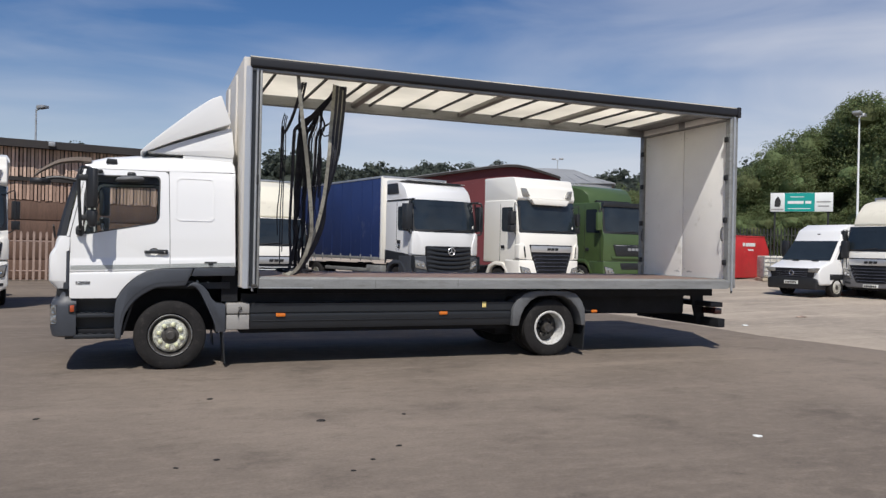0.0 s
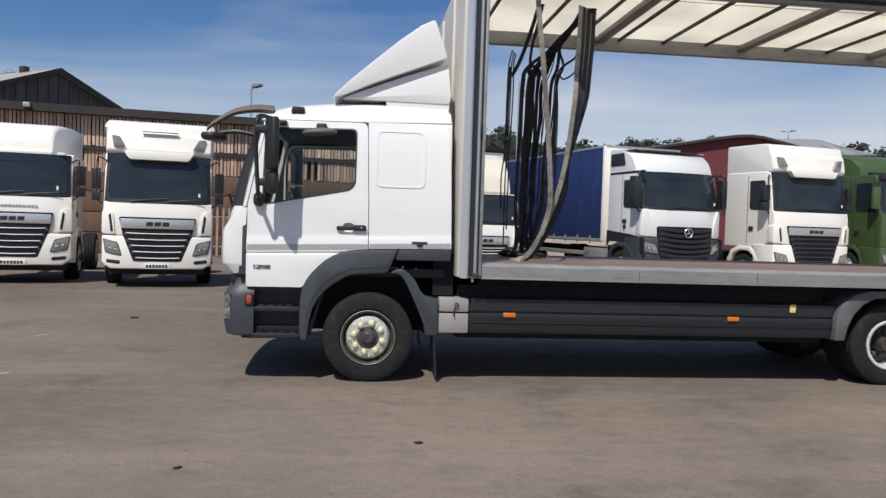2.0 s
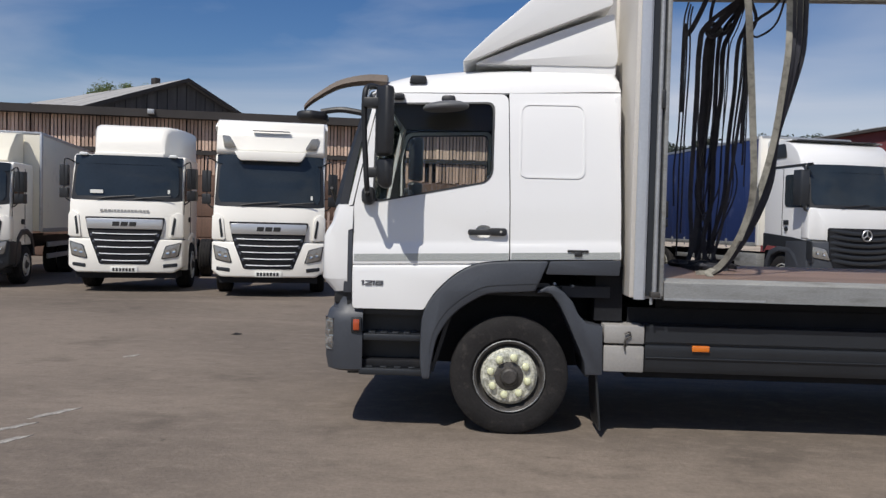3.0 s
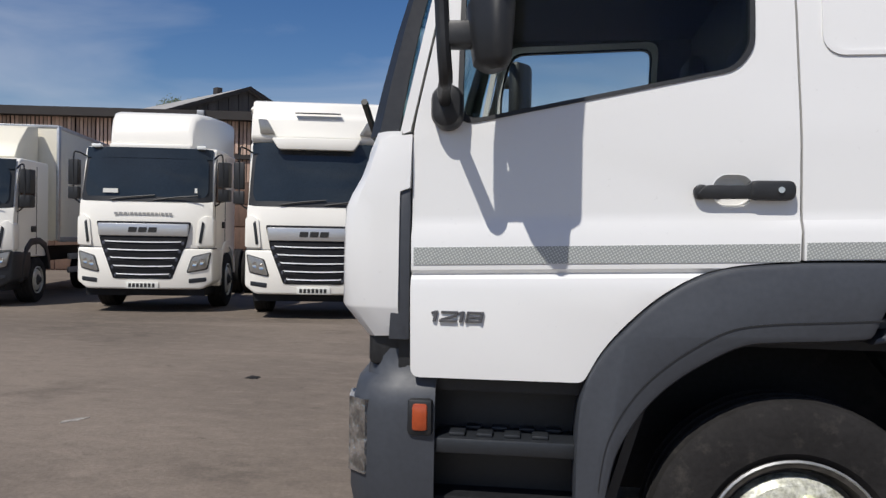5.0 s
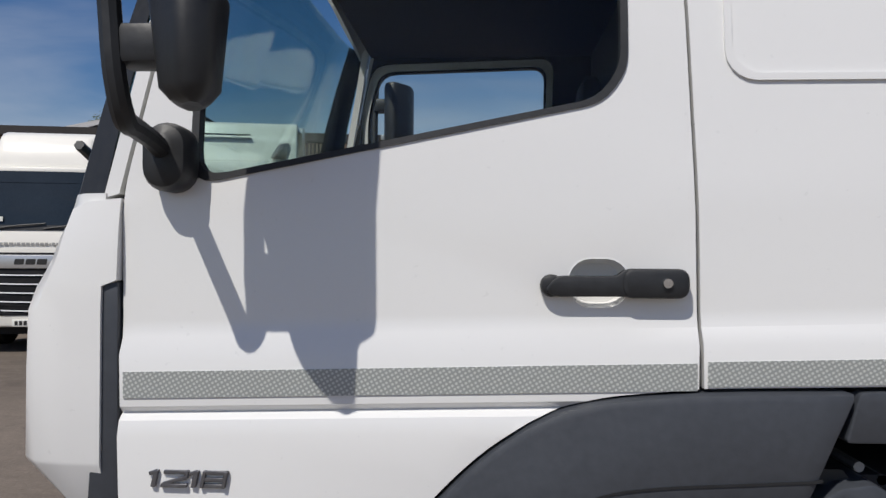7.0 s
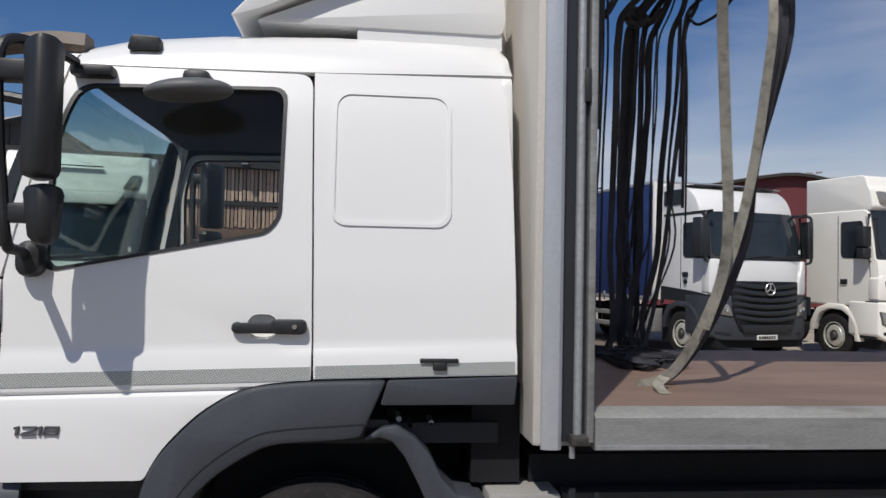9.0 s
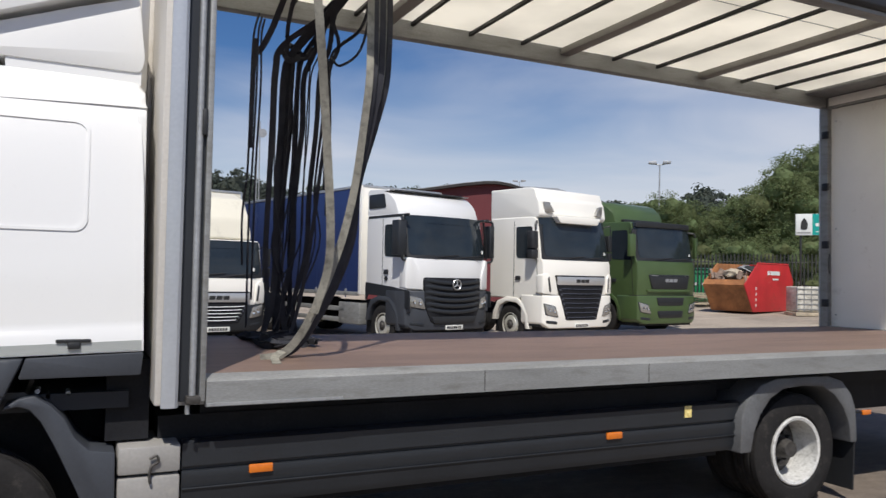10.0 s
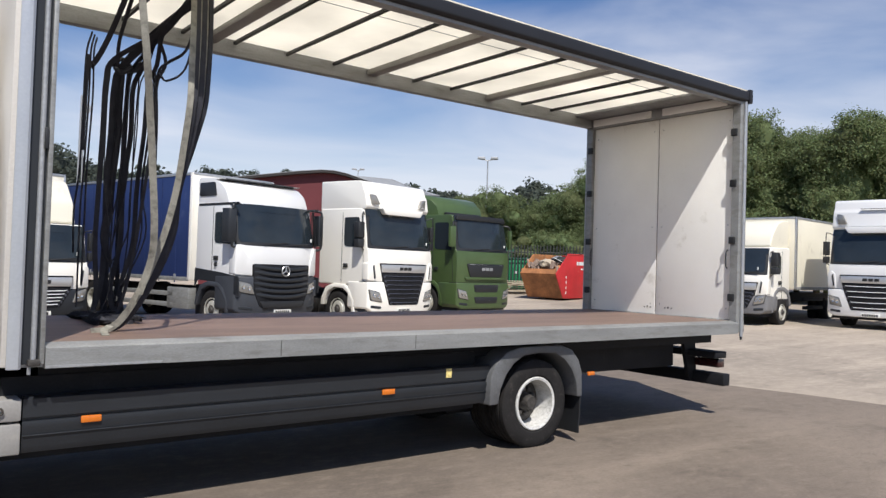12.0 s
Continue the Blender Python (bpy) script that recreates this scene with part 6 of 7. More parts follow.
def box_body(t, y0, y1, z0=1.15, z1=3.75, W=2.5, paint="cream", label="plain cream box body", front="cream", guard="alu_dull"):
    h = W / 2
    b = part("box_body", box(-h, h, y0 + 0.03, y1, z0, z1, 0.015), M[paint], t, label)
    part("front_bulkhead", box(-h, h, y0 - 0.03, y0 + 0.028, z0, z1, 0.01), M[front], b)
    for s in (-1, 1):
        part("corner_trim", box(*sorted((s * (h - 0.04), s * (h + 0.012))), y0 - 0.04, y0 + 0.08, z0, z1, 0.012), M["alu"] if paint == "cream" else M[front], b)
        part("top_trim", box(*sorted((s * (h - 0.04), s * (h + 0.012))), y0 + 0.08, y1, z1 - 0.06, z1 + 0.01, 0.008), M["alu"], b)
        part("bottom_trim", box(*sorted((s * (h - 0.04), s * (h + 0.012))), y0 + 0.08, y1, z0 - 0.03, z0 + 0.07, 0.008), M["alu_dull"], b)
        for z in (0.48, 0.76):
            part("side_guard", box(*sorted((s * (h - 0.10), s * (h - 0.05))), y0 + 0.8, y1 - 3.2, z, z + 0.12, 0.01), M[guard], t)
    part("roof_front_rail", box(-h, h, y0 - 0.04, y0 + 0.05, z1 - 0.05, z1 + 0.012, 0.008), M["alu"], b)
    return b


def stand(x, y, turn):
    return pose(x, y, land(x, y) if x > 12 else 0.006, 0, 0, turn)


G = "parked lorries"
lorry_a = thing("tractor_unit", "cream tractor unit with a swept roof deflector and black grille", "lorry", stand(-7.31, 9.76, YARD + 1), G)
FRONT["bow"] = 0.15
cab(lorry_a, W=2.17, nose=0.40, top=2.80, rise=0.66, roof="deflector", screen0=1.89, low=1.08, g0=0.57, g1=1.52, gw=0.765, paper=True)
bars([0.06] * 3 + [0.015] + [0.05] * 7 + [0.015] + [0.05] * 3, lorry_a, (-0.475, -0.013, 1.625), 0.045, 0.016, M["grey_ink"])
chassis(lorry_a, 5.9, rear=(4.9,), W=2.2)
lorry_b = thing("tractor_unit", "cream tractor unit with a tall moulded roof and silver badge bar", "lorry", stand(-4.31, 9.50, YARD + 1), G)
cab(lorry_b, W=2.15, nose=0.40, top=2.84, rise=0.70, roof="space", screen0=1.82, low=1.09, g0=0.56, g1=1.485, gw=0.765)
chassis(lorry_b, 5.9, rear=(4.9,), W=2.2)
part("roof_collar", slab(rounded([(0.62, 3.40), (0.95, 3.52), (1.85, 3.68), (2.16, 3.69), (2.16, 2.80), (1.6, 2.80)], 0.05), -1.12, 1.12, "x", 0.08, seg=3), M["white2"], lorry_b, "raised collar behind the moulded roof", 50)
lorry_c = thing("box_lorry", "small cream box lorry with a dark bumper among other lorries", "lorry", stand(-10.86, 9.6, YARD + 4), G)
cab(lorry_c, W=2.15, nose=0.36, top=2.62, roof="none", screen0=1.75, bumper="plastic", depth=1.75, low=0.95, g0=0.60, g1=1.36, gw=0.72, first=1.2)
chassis(lorry_c, 8.0, first=1.2, rear=(5.2,), W=2.2, r=0.42)
box_body(lorry_c, 1.95, 8.0, z1=3.40, W=2.4)
part("roof_deflector", slab(rounded([(0.75, 2.64), (0.95, 2.95), (1.35, 3.30), (1.85, 3.36), (1.85, 2.64)], 0.08), -0.85, 0.85, "x", 0.12, seg=3), M["cream"], lorry_c, "cream roof air deflector", 50)

FRONT["bow"] = 0.25
truck_d = thing("curtain_lorry", "white and grey lorry with a blue curtain-sided body", "lorry", stand(8.50, 12.22, YARD + 2), G)
cab(truck_d, W=2.46, nose=0.44, top=3.13, rise=0.62, roof="dome", screen0=2.13, paint="white", bumper="moulding", grille="none", depth=1.85, fairing=False, low=1.36, first=1.17, mirrors=False, lift=0.20)
chassis(truck_d, 9.6, first=1.17, rear=(7.2,))
gr = part("grille", front_slab(rounded([(-0.66, 0.62), (0.66, 0.62), (0.82, 0.98), (0.86, 1.66), (-0.86, 1.66), (-0.82, 0.98)], 0.06), -0.055, 0.06, 1.23, 0.015), M["chassis"], truck_d, "dark grey ribbed grille with a round silver emblem")
for i in range(6):
    z = 1.60 - 0.135 * i
    w = 0.83 - 0.03 * max(0, i - 3)
    top_line = [(x * w, -0.115 + 0.05 * x * x, z - 0.07 * (1 - x * x)) for x in np.linspace(-1, 1, 13)]
    part("slat", bent(plate([[(x, y + 0.02, zz + 0.05) for x, y, zz in top_line], top_line, [(x, y + 0.015, zz - 0.035) for x, y, zz in top_line]], 0.02), 1.23), M["plastic"], gr, "dark grey slat", 60)
em = part("emblem", lathe([(-0.135, 0.105), (-0.150, 0.118), (-0.135, 0.132), (-0.115, 0.118)], 28, None, "y", (0, 0, 1.50)), M["badge_bar"], gr, "round silver emblem")
for a in (90, 210, 330):
    part("spoke", rod((0, -0.135, 1.50), (0.115 * math.cos(radians(a)), -0.135, 1.50 + 0.115 * math.sin(radians(a))), 0.014, 6), M["badge_bar"], em)
part("lower_intake", front_slab(rounded([(-0.60, 0.60), (0.60, 0.60), (0.68, 0.76), (-0.68, 0.76)], 0.03), -0.085, 0.0, 1.23, 0.01), M["black"], gr)
for s in (-1, 1):
    lo, hi = sorted((s * 1.225, s * 1.245))
    part("lower_side", slab(rounded([(0.06, 0.95), (0.52, 0.95), (0.66, 1.18), (1.75, 1.22), (1.88, 1.05), (1.88, 1.52), (0.75, 1.43), (0.06, 1.34)], 0.03), lo, hi, "x"), M["plastic"], truck_d, "dark grey lower cab side")
    part("roof_window", slab(rounded([(1.08, 3.30), (1.80, 3.30), (1.80, 3.64), (1.16, 3.64)], 0.05), *sorted((s * 1.215, s * 1.238)), "x", 0.006), M["plastic"], truck_d, "dark roof side panel")
    part("roof_gap", box(*sorted((s * 1.20, s * 1.236)), 0.16, 1.80, 3.06, 3.12), M["black"], truck_d)
    part("side_pillar", slab([(0.20, 2.12), (0.27, 2.12), (0.40, 3.05), (0.33, 3.05)], *sorted((s * 1.226, s * 1.236)), "x"), M["black"], truck_d)
    part("corner_panel", front_slab(rounded([(s * 0.88, 1.38), (s * 1.245, 1.40), (s * 1.245, 2.08), (s * 1.12, 2.10), (s * 0.93, 1.72)], 0.04), -0.045, 0.2, 1.23, 0.025, 5), M["white"], truck_d, "white corner deflector")
    mir = part("mirror", slab(rounded([(s * 1.27, 0.14), (s * 1.47, 0.20), (s * 1.50, 0.46), (s * 1.30, 0.46)], 0.05), 2.16, 2.96, "z", 0.04), M["plastic"], truck_d, "tall dark grey mirror housing")
    part("mirror_arm", tube(curve([(s * 1.20, 0.30, 3.08), (s * 1.35, 0.20, 3.06), (s * 1.38, 0.18, 2.95)]), 0.03, 8), M["plastic"], mir)
    part("mirror_foot", tube(curve([(s * 1.38, 0.18, 2.2), (s * 1.36, 0.2, 2.08), (s * 1.22, 0.28, 2.04)]), 0.03, 8), M["plastic"], mir)
    part("fuel_cap", lathe([(-0.02, 0.055), (0.02, 0.055)], 14, None, "x", (s * 1.24, 1.0, 1.62), closed=False), M["black"], truck_d)
    part("air_tank_box", box(*sorted((s * 0.85, s * 1.2)), 2.2, 3.2, 0.45, 1.0, 0.03), M["alu_dull"], truck_d, "grey side locker")
part("roof_spoiler", box(-1.05, 1.05, 0.95, 1.02, 3.70, 3.735, 0.01), M["black"], truck_d)
box_body(truck_d, 2.12, 9.6, z0=1.2, z1=3.92, paint="blue", label="blue curtain-sided body", front="white2")
for s in (-1, 1):
    for i in range(9):
        part("curtain_strap", box(*sorted((s * 1.25, s * 1.258)), 2.75 + 0.75 * i, 2.79 + 0.75 * i, 1.12, 3.86), M["blue"], truck_d)
        part("curtain_buckle", box(*sorted((s * 1.25, s * 1.27)), 2.73 + 0.75 * i, 2.81 + 0.75 * i, 1.22, 1.34, 0.005), M["steel"], truck_d)
FRONT["bow"] = 0.13
truck_e = thing("tractor_unit", "cream tractor unit with a very tall roof and black grille", "lorry", stand(12.06, 12.1, YARD), G)
cab(truck_e, W=2.46, nose=0.46, top=3.24, rise=0.76, roof="space", screen0=2.20, low=1.28, g0=0.66, g1=1.78, gw=0.90, first=1.32, line=False, slats="dark_slat", slat_count=7)
chassis(truck_e, 5.9, first=1.32, rear=(5.1,))
truck_f = thing("tractor_unit", "olive green tractor unit with a tall roof deflector", "lorry", stand(15.90, 13.1, YARD - 3), G)
cab(truck_f, W=2.44, nose=0.34, top=3.24, roof="none", screen0=2.16, paint="green", bumper="green", grille="none", number=False, fairing=False, low=1.14, mirrors=False)
chassis(truck_f, 5.9, rear=(5.1,))
fg = part("badge_grille", front_slab(rounded([(-0.74, 1.33), (0.74, 1.33), (0.88, 1.74), (-0.88, 1.74)], 0.06), -0.045, 0.05, 1.22, 0.012), M["black"], truck_f, "black grille panel with a pale badge")
for i in range(3):
    part("badge_mark", box(-0.24 + 0.18 * i, -0.10 + 0.18 * i, -0.056, -0.045, 1.53, 1.62), M["alu"], fg)
part("chrome_line", front_slab([(-0.80, 1.705), (0.80, 1.705), (0.80, 1.722), (-0.80, 1.722)], -0.052, -0.03, 1.22), M["chrome"], fg)
part("grille_frame", front_slab(rounded([(-0.92, 1.24), (0.92, 1.24), (0.94, 1.32), (-0.94, 1.32)], 0.03), -0.04, 0.02, 1.22, 0.01), M["green"], truck_f)
for z0, z1, w in ((0.86, 1.09, 0.53), (0.51, 0.71, 0.50)):
    lg = part("lower_grille", front_slab(rounded([(-w, z0), (w, z0), (w * 1.12, z1), (-w * 1.12, z1)], 0.05), -0.05, 0.0, 1.22, 0.01), M["black"], truck_f, "black lower grille slot")
    part("slot_rib", box(-w, w, -0.056, -0.045, (z0 + z1) / 2 - 0.012, (z0 + z1) / 2 + 0.012), M["plastic"], lg)
part("visor", front_slab(rounded([(-1.17, 3.08), (1.17, 3.08), (1.12, 3.24), (-1.12, 3.24)], 0.05), 0.15, 0.30, 1.22, 0.03), M["black"], truck_f, "dark sun visor")
spoiler = bmesh.new()
rings = []
for y, z1, w in ((1.15, 3.30, 1.02), (1.25, 3.62, 1.05), (1.5, 3.82, 1.10), (1.9, 3.92, 1.16), (2.14, 3.93, 1.18)):
    rings.append([spoiler.verts.new(p) for p in ((-w, y, 3.22), (-w, y, z1 - 0.08), (-w + 0.1, y, z1), (w - 0.1, y, z1), (w, y, z1 - 0.08), (w, y, 3.22))])
for p, q in zip(rings, rings[1:]):
    for i in range(6):
        spoiler.faces.new((p[i], p[(i + 1) % 6], q[(i + 1) % 6], q[i]))
spoiler.faces.new(rings[0])
spoiler.faces.new(rings[-1])
part("roof_deflector", spoiler, M["green"], truck_f, "swept green roof air deflector", 40)
part("deflector_gap", box(-0.8, 0.8, 1.02, 1.16, 3.26, 3.36, 0.02), M["black"], truck_f)
for s in (-1, 1):
    mir = part("mirror", slab(rounded([(s * 1.28, 0.12), (s * 1.46, 0.18), (s * 1.48, 0.28), (s * 1.30, 0.26)], 0.03), 2.24, 2.86, "z", 0.03), M["green"], truck_f, "tall green mirror housing")
    part("mirror_arm", tube(curve([(s * 1.18, 0.36, 3.02), (s * 1.32, 0.22, 2.98), (s * 1.38, 0.20, 2.85)]), 0.025, 8), M["black"], mir)
truck_g = thing("box_lorry", "cream box lorry with a black bumper beside a blue curtain lorry", "lorry", stand(3.35, 13.6, YARD), G)
cab(truck_g, W=2.20, nose=0.36, top=2.44, bumper="plastic", roof="none", screen0=1.60, depth=1.75, low=0.95, g0=0.55, g1=1.26, gw=0.74, first=1.2)
chassis(truck_g, 8.6, first=1.2, rear=(6.0,), W=2.2, r=0.42)
box_body(truck_g, 1.95, 8.6, z1=3.72)
part("roof_deflector", slab(rounded([(0.60, 2.46), (0.75, 2.95), (1.15, 3.45), (1.85, 3.66), (1.85, 2.46)], 0.08), -0.98, 0.98, "x", 0.12, seg=3), M["cream"], truck_g, "cream roof air deflector", 50)
# the row along the east side
EAST = -84.0
lorry_h = thing("box_lorry", "small white box lorry with a grey bumper facing the yard", "lorry", stand(21.81, 8.25, EAST), G)
cab(lorry_h, W=2.15, nose=0.36, top=2.42, roof="none", screen0=1.60, depth=1.75, bumper="bumper_grey", paint="white2", low=0.92, g0=0.52, g1=1.34, gw=0.84, first=1.2, slats="dark_slat")
chassis(lorry_h, 7.6, first=1.2, rear=(5.2,), W=2.2, r=0.42)
box_body(lorry_h, 1.95, 7.6, z1=3.45, W=2.4, guard="chassis")
part("roof_deflector", slab(rounded([(0.45, 2.42), (0.62, 2.80), (1.0, 3.18), (1.4, 3.30), (1.85, 3.32), (1.85, 2.42)], 0.12), -1.0, 1.0, "x", 0.16, seg=4), M["cream"], lorry_h, "cream roof air deflector", 50)
lorry_i = thing("tractor_unit", "bright white new lorry with a high roof and wide grille", "lorry", stand(23.77, 4.93, EAST), G)
cab(lorry_i, W=2.46, nose=0.36, top=3.0, rise=0.9, roof="space", screen0=1.95, paint="white", bumper="white", g0=0.55, g1=1.60, gw=0.88)
chassis(lorry_i, 5.9, rear=(5.1,))
# ---- van ----
van = thing("panel_van", "white high-roof panel van with a black bumper", "van", stand(20.36, 10.14, EAST + 3))


def leaning(b):
    """Draws the van's sides in towards its roof."""
    for v in b.verts:
        v.co.x *= 1 - 0.15 * max(0.0, v.co.z - 1.15) / 1.3
    return b


prof = rounded([(0.02, 0.55), (0.0, 0.86), (0.10, 1.02), (0.74, 1.25), (1.34, 1.96), (1.52, 2.32), (1.95, 2.53), (5.6, 2.58), (5.75, 2.38), (5.75, 0.45), (0.1, 0.42)], 0.08)
van_shell = slab(prof, -0.99, 0.99, "x", 0.12, seg=3)
for z in (1.15, 1.5, 1.9, 2.2):
    bmesh.ops.bisect_plane(van_shell, geom=van_shell.verts[:] + van_shell.edges[:] + van_shell.faces[:], plane_co=(0, 0, z), plane_no=(0, 0, 1))
part("van_body", leaning(van_shell), M["white"], van, "", 45)
part("windscreen", plate([[(x * (0.915 - 0.085 * q), 0.715 + 0.565 * q, 1.27 + 0.665 * q) for x in np.linspace(-1, 1, 11)] for q in (0, 0.25, 0.5, 0.75, 1.0)], 0.012), M["screen"], van, "dark sloping windscreen", 60)
part("roof_badge", box(-0.05, 0.05, 1.44, 1.50, 2.12, 2.20, 0.01), M["black"], van)
part("bumper", slab(rounded([(-0.93, 0.28), (0.93, 0.28), (0.95, 0.62), (0.72, 0.70), (-0.72, 0.70), (-0.95, 0.62)], 0.05), -0.05, 0.5, "y", 0.05, seg=3), M["black"], van, "black plastic bumper")
vg = part("grille", slab(rounded([(-0.78, 0.62), (0.78, 0.62), (0.86, 0.99), (-0.86, 0.99)], 0.05), -0.04, 0.2, "y", 0.01), M["chassis"], van, "black grille with a round emblem")
for i in range(3):
    part("slat", box(-0.58, 0.58, -0.052, -0.03, 0.71 + 0.075 * i, 0.73 + 0.075 * i, 0.004), M["dark_slat"], vg)
part("emblem", lathe([(-0.05, 0.07), (-0.06, 0.08), (-0.05, 0.09), (-0.03, 0.08)], 20, None, "y", (0, 0, 0.83)), M["chrome"], vg, "round silver emblem")
for s in (-1, 1):
    part("headlamp", slab(rounded([(s * 0.62, 0.86), (s * 0.94, 0.86), (s * 0.97, 1.01), (s * 0.64, 0.99)], 0.03), -0.055, 0.2, "y", 0.02), M["lens"], van, "clear headlamp")
    part("side_window", leaning(slab(rounded([(1.0, 1.30), (2.0, 1.32), (2.0, 1.92), (1.45, 1.92)], 0.05), *sorted((s * 0.985, s * 1.0)), "x")), M["screen"], van)
    part("mirror", box(*sorted((s * 1.0, s * 1.25)), 1.12, 1.30, 1.35, 1.95, 0.04), M["black"], van, "black door mirror")
    part("rubbing_strip", box(*sorted((s * 0.985, s * 1.01)), 0.6, 5.6, 0.62, 0.80, 0.01), M["black"], van)
    for y in (1.0, 4.7):
        wheel(van, pose(s * 0.88, y, 0.35, 0, 0, 90 * s), r=0.35, w=0.22, style="front")
pl = part("number_plate", box(-0.26, 0.26, -0.07, -0.05, 0.45, 0.56), M["plate_w"], van, "white number plate")
bars([0.045] * 7, pl, (-0.22, -0.0705, 0.472), 0.065, 0.018, M["ink"])
for s in (-0.35, 0.40):
    part("bonnet_vent", box(s - 0.12, s + 0.12, 0.64, 0.72, 1.235, 1.262, 0.005), M["black"], van)

# ---- buildings ----
shed = thing("shed", "long shed of weathered upright boards with a black fascia", "shed", pose(0.35, 25.6, 0, 0, 0, YARD))
def boarding(x0, x1, z0, z1, pitch, width, seed):
    """Upright boards with gaps between them, in one bay."""
    r = random.Random(seed)
    k = bmesh.new()
    for i in range(int(round((x1 - x0) / pitch))):
        x = x0 + (i + 0.5) * pitch + r.uniform(-0.012, 0.012)
        y, w = r.uniform(-0.02, 0.02), width * r.uniform(0.85, 1.1)
        lo, hi = z0 + r.uniform(-0.05, 0.05), z1 + r.uniform(-0.04, 0.02)
        if r.random() < 0.012:
            continue
        p = [k.verts.new((u, v, z)) for z in (lo, hi) for u, v in ((x - w / 2, y), (x + w / 2, y), (x + w / 2, y + 0.03), (x - w / 2, y + 0.03))]
        for f in ((0, 1, 5, 4), (1, 2, 6, 5), (2, 3, 7, 6), (3, 0, 4, 7), (4, 5, 6, 7), (3, 2, 1, 0)):
            k.faces.new([p[j] for j in f])
    return k


tagged(part("upper_boarding", boarding(-48, 0, 4.12, 5.35, 0.135, 0.098, 4), M["boards"], shed, "weathered pale upright boards"), kind="stuff")
tagged(part("lower_boarding", boarding(-48, 0, 3.18, 3.97, 0.135, 0.100, 9), M["boards_mid"], shed, "weathered brown upright boards"), kind="stuff")
for x0 in range(-48, 0, 6):
    for i in range(4):
        part("low_board", box(x0, x0 + 5.98, 0.02, 0.06, 0.05 + 0.79 * i, 0.80 + 0.79 * i, 0.01), M["boards_low"], shed, "dark brown weathered boarding")
    part("post", box(x0 - 0.1, x0 + 0.1, 0.05, 0.2, 0, 5.4), M["rust_low"], shed)
    part("sheeting_rail", box(x0, x0 + 6.0, 0.04, 0.12, 4.6, 4.7), M["rust_low"], shed)
part("lower_wall", box(-48, 0, 0.07, 0.2, 0, 3.22), M["rust_low"], shed, "dark brown weathered lower boarding")
part("back_wall", box(-48, 0, 0.25, 0.4, 0, 5.45), M["tar"], shed)
part("roof", slab([(-0.45, 5.56), (0.0, 5.62), (22, 5.80), (22, 5.6), (-0.45, 5.27)], -48, 0.3, "x"), M["tar"], shed, "black fascia and roof")
part("rail", box(-48, 0, -0.08, 0.05, 3.96, 4.12), M["tar"], shed)
part("side_wall", box(-0.25, 0, 0.4, 22, 0, 5.5), M["rust_low"], shed)
for x in (-4.5, -13.0, -22.0):
    part("flood_lamp", box(x - 0.12, x + 0.12, -0.62, -0.45, 5.36, 5.54, 0.02), M["steel"], shed, "small flood lamp on the fascia")
barn = thing("barn", "gabled shed with dark boarding and a grey sheet roof", "shed", pose(-19.4, 44.3, -1.49, 0, 0, YARD + 45))
part("gable_wall", slab([(-8.7, 0), (8.7, 0), (8.7, 8.55), (0, 11.96), (-8.7, 8.55)], 0, 0.3, "y"), M["gable"], barn, "dark weathered gable boarding")
for i in range(24):
    x = -8.5 + 0.72 * i
    part("cover_strip", box(x, x + 0.05, -0.025, 0.0, 6.0, 11.9 - 0.392 * abs(x) - 0.1), M["tar"], barn)
for s in (-1, 1):
    part("roof_slope", slab([(0, 11.96), (0, 12.14), (s * 9.4, 8.48), (s * 9.4, 8.30)], -0.4, 44, "y"), M["roof_pale"], barn, "grey sheet roof")
    part("barge_board", slab([(0, 11.93), (0, 12.17), (s * 9.4, 8.51), (s * 9.4, 8.25)], -0.46, -0.402, "y"), M["tar"], barn)
part("ridge_vent", box(-0.2, 0.2, 3.0, 3.5, 11.96, 12.5, 0.02), M["tar"], barn)
for k in range(7):
    part("roof_batten", box(*sorted((-9.2, -0.3)), 2.0 + 5.5 * k, 2.06 + 5.5 * k, 0, 0.01), M["steel"], barn).matrix_basis = pose(0, 0, 12.16, 0, -21.3, 0)
part("roof_rail", tube([(-9.1, 1.5, 9.4), (-9.1, 9, 9.4)], 0.04, 6), M["steel"], barn)
unit = thing("warehouse", "dark red clad warehouse with a low curved grey roof", "warehouse", pose(18.7, 28.7, 0.36, 0, 0, -27.8))
CROWN = [(-6.0, 5.10), (-3.3, 5.50), (-1.4, 5.78), (-0.3, 5.90), (0.3, 5.90), (0.9, 5.80), (2.0, 5.48), (2.7, 5.25)]
part("wall", slab([(-6, -0.45), (2.7, -0.45)] + CROWN[::-1], 0, 0.3, "y"), M["red_wall"], unit, "dark red cladding")
part("roof", slab([(x, z - 0.02) for x, z in CROWN] + [(x + 0.02, z + 0.09) for x, z in CROWN[::-1]], -0.35, 9, "y"), M["tar"], unit, "dark sheet roof with a thin pale verge")
part("verge", slab([(x, z + 0.095) for x, z in CROWN] + [(x, z + 0.125) for x, z in CROWN[::-1]], -0.37, 0.1, "y"), M["roof_grey"], unit, "thin grey verge")
for i in range(9):
    part("cladding_seam", box(-5.8 + 0.9 * i, -5.76 + 0.9 * i, -0.03, 0.0, 0, 5.1), M["red_wall"], unit)
store = thing("warehouse", "grey clad warehouse with a shallow hipped sheet roof", "warehouse", pose(18.7, 28.7, 0.36, 0, 0, -27.8))
part("wall", box(2.75, 5.55, 0.15, 7.0, -0.45, 4.98), M["roof_grey"], store, "grey cladding")
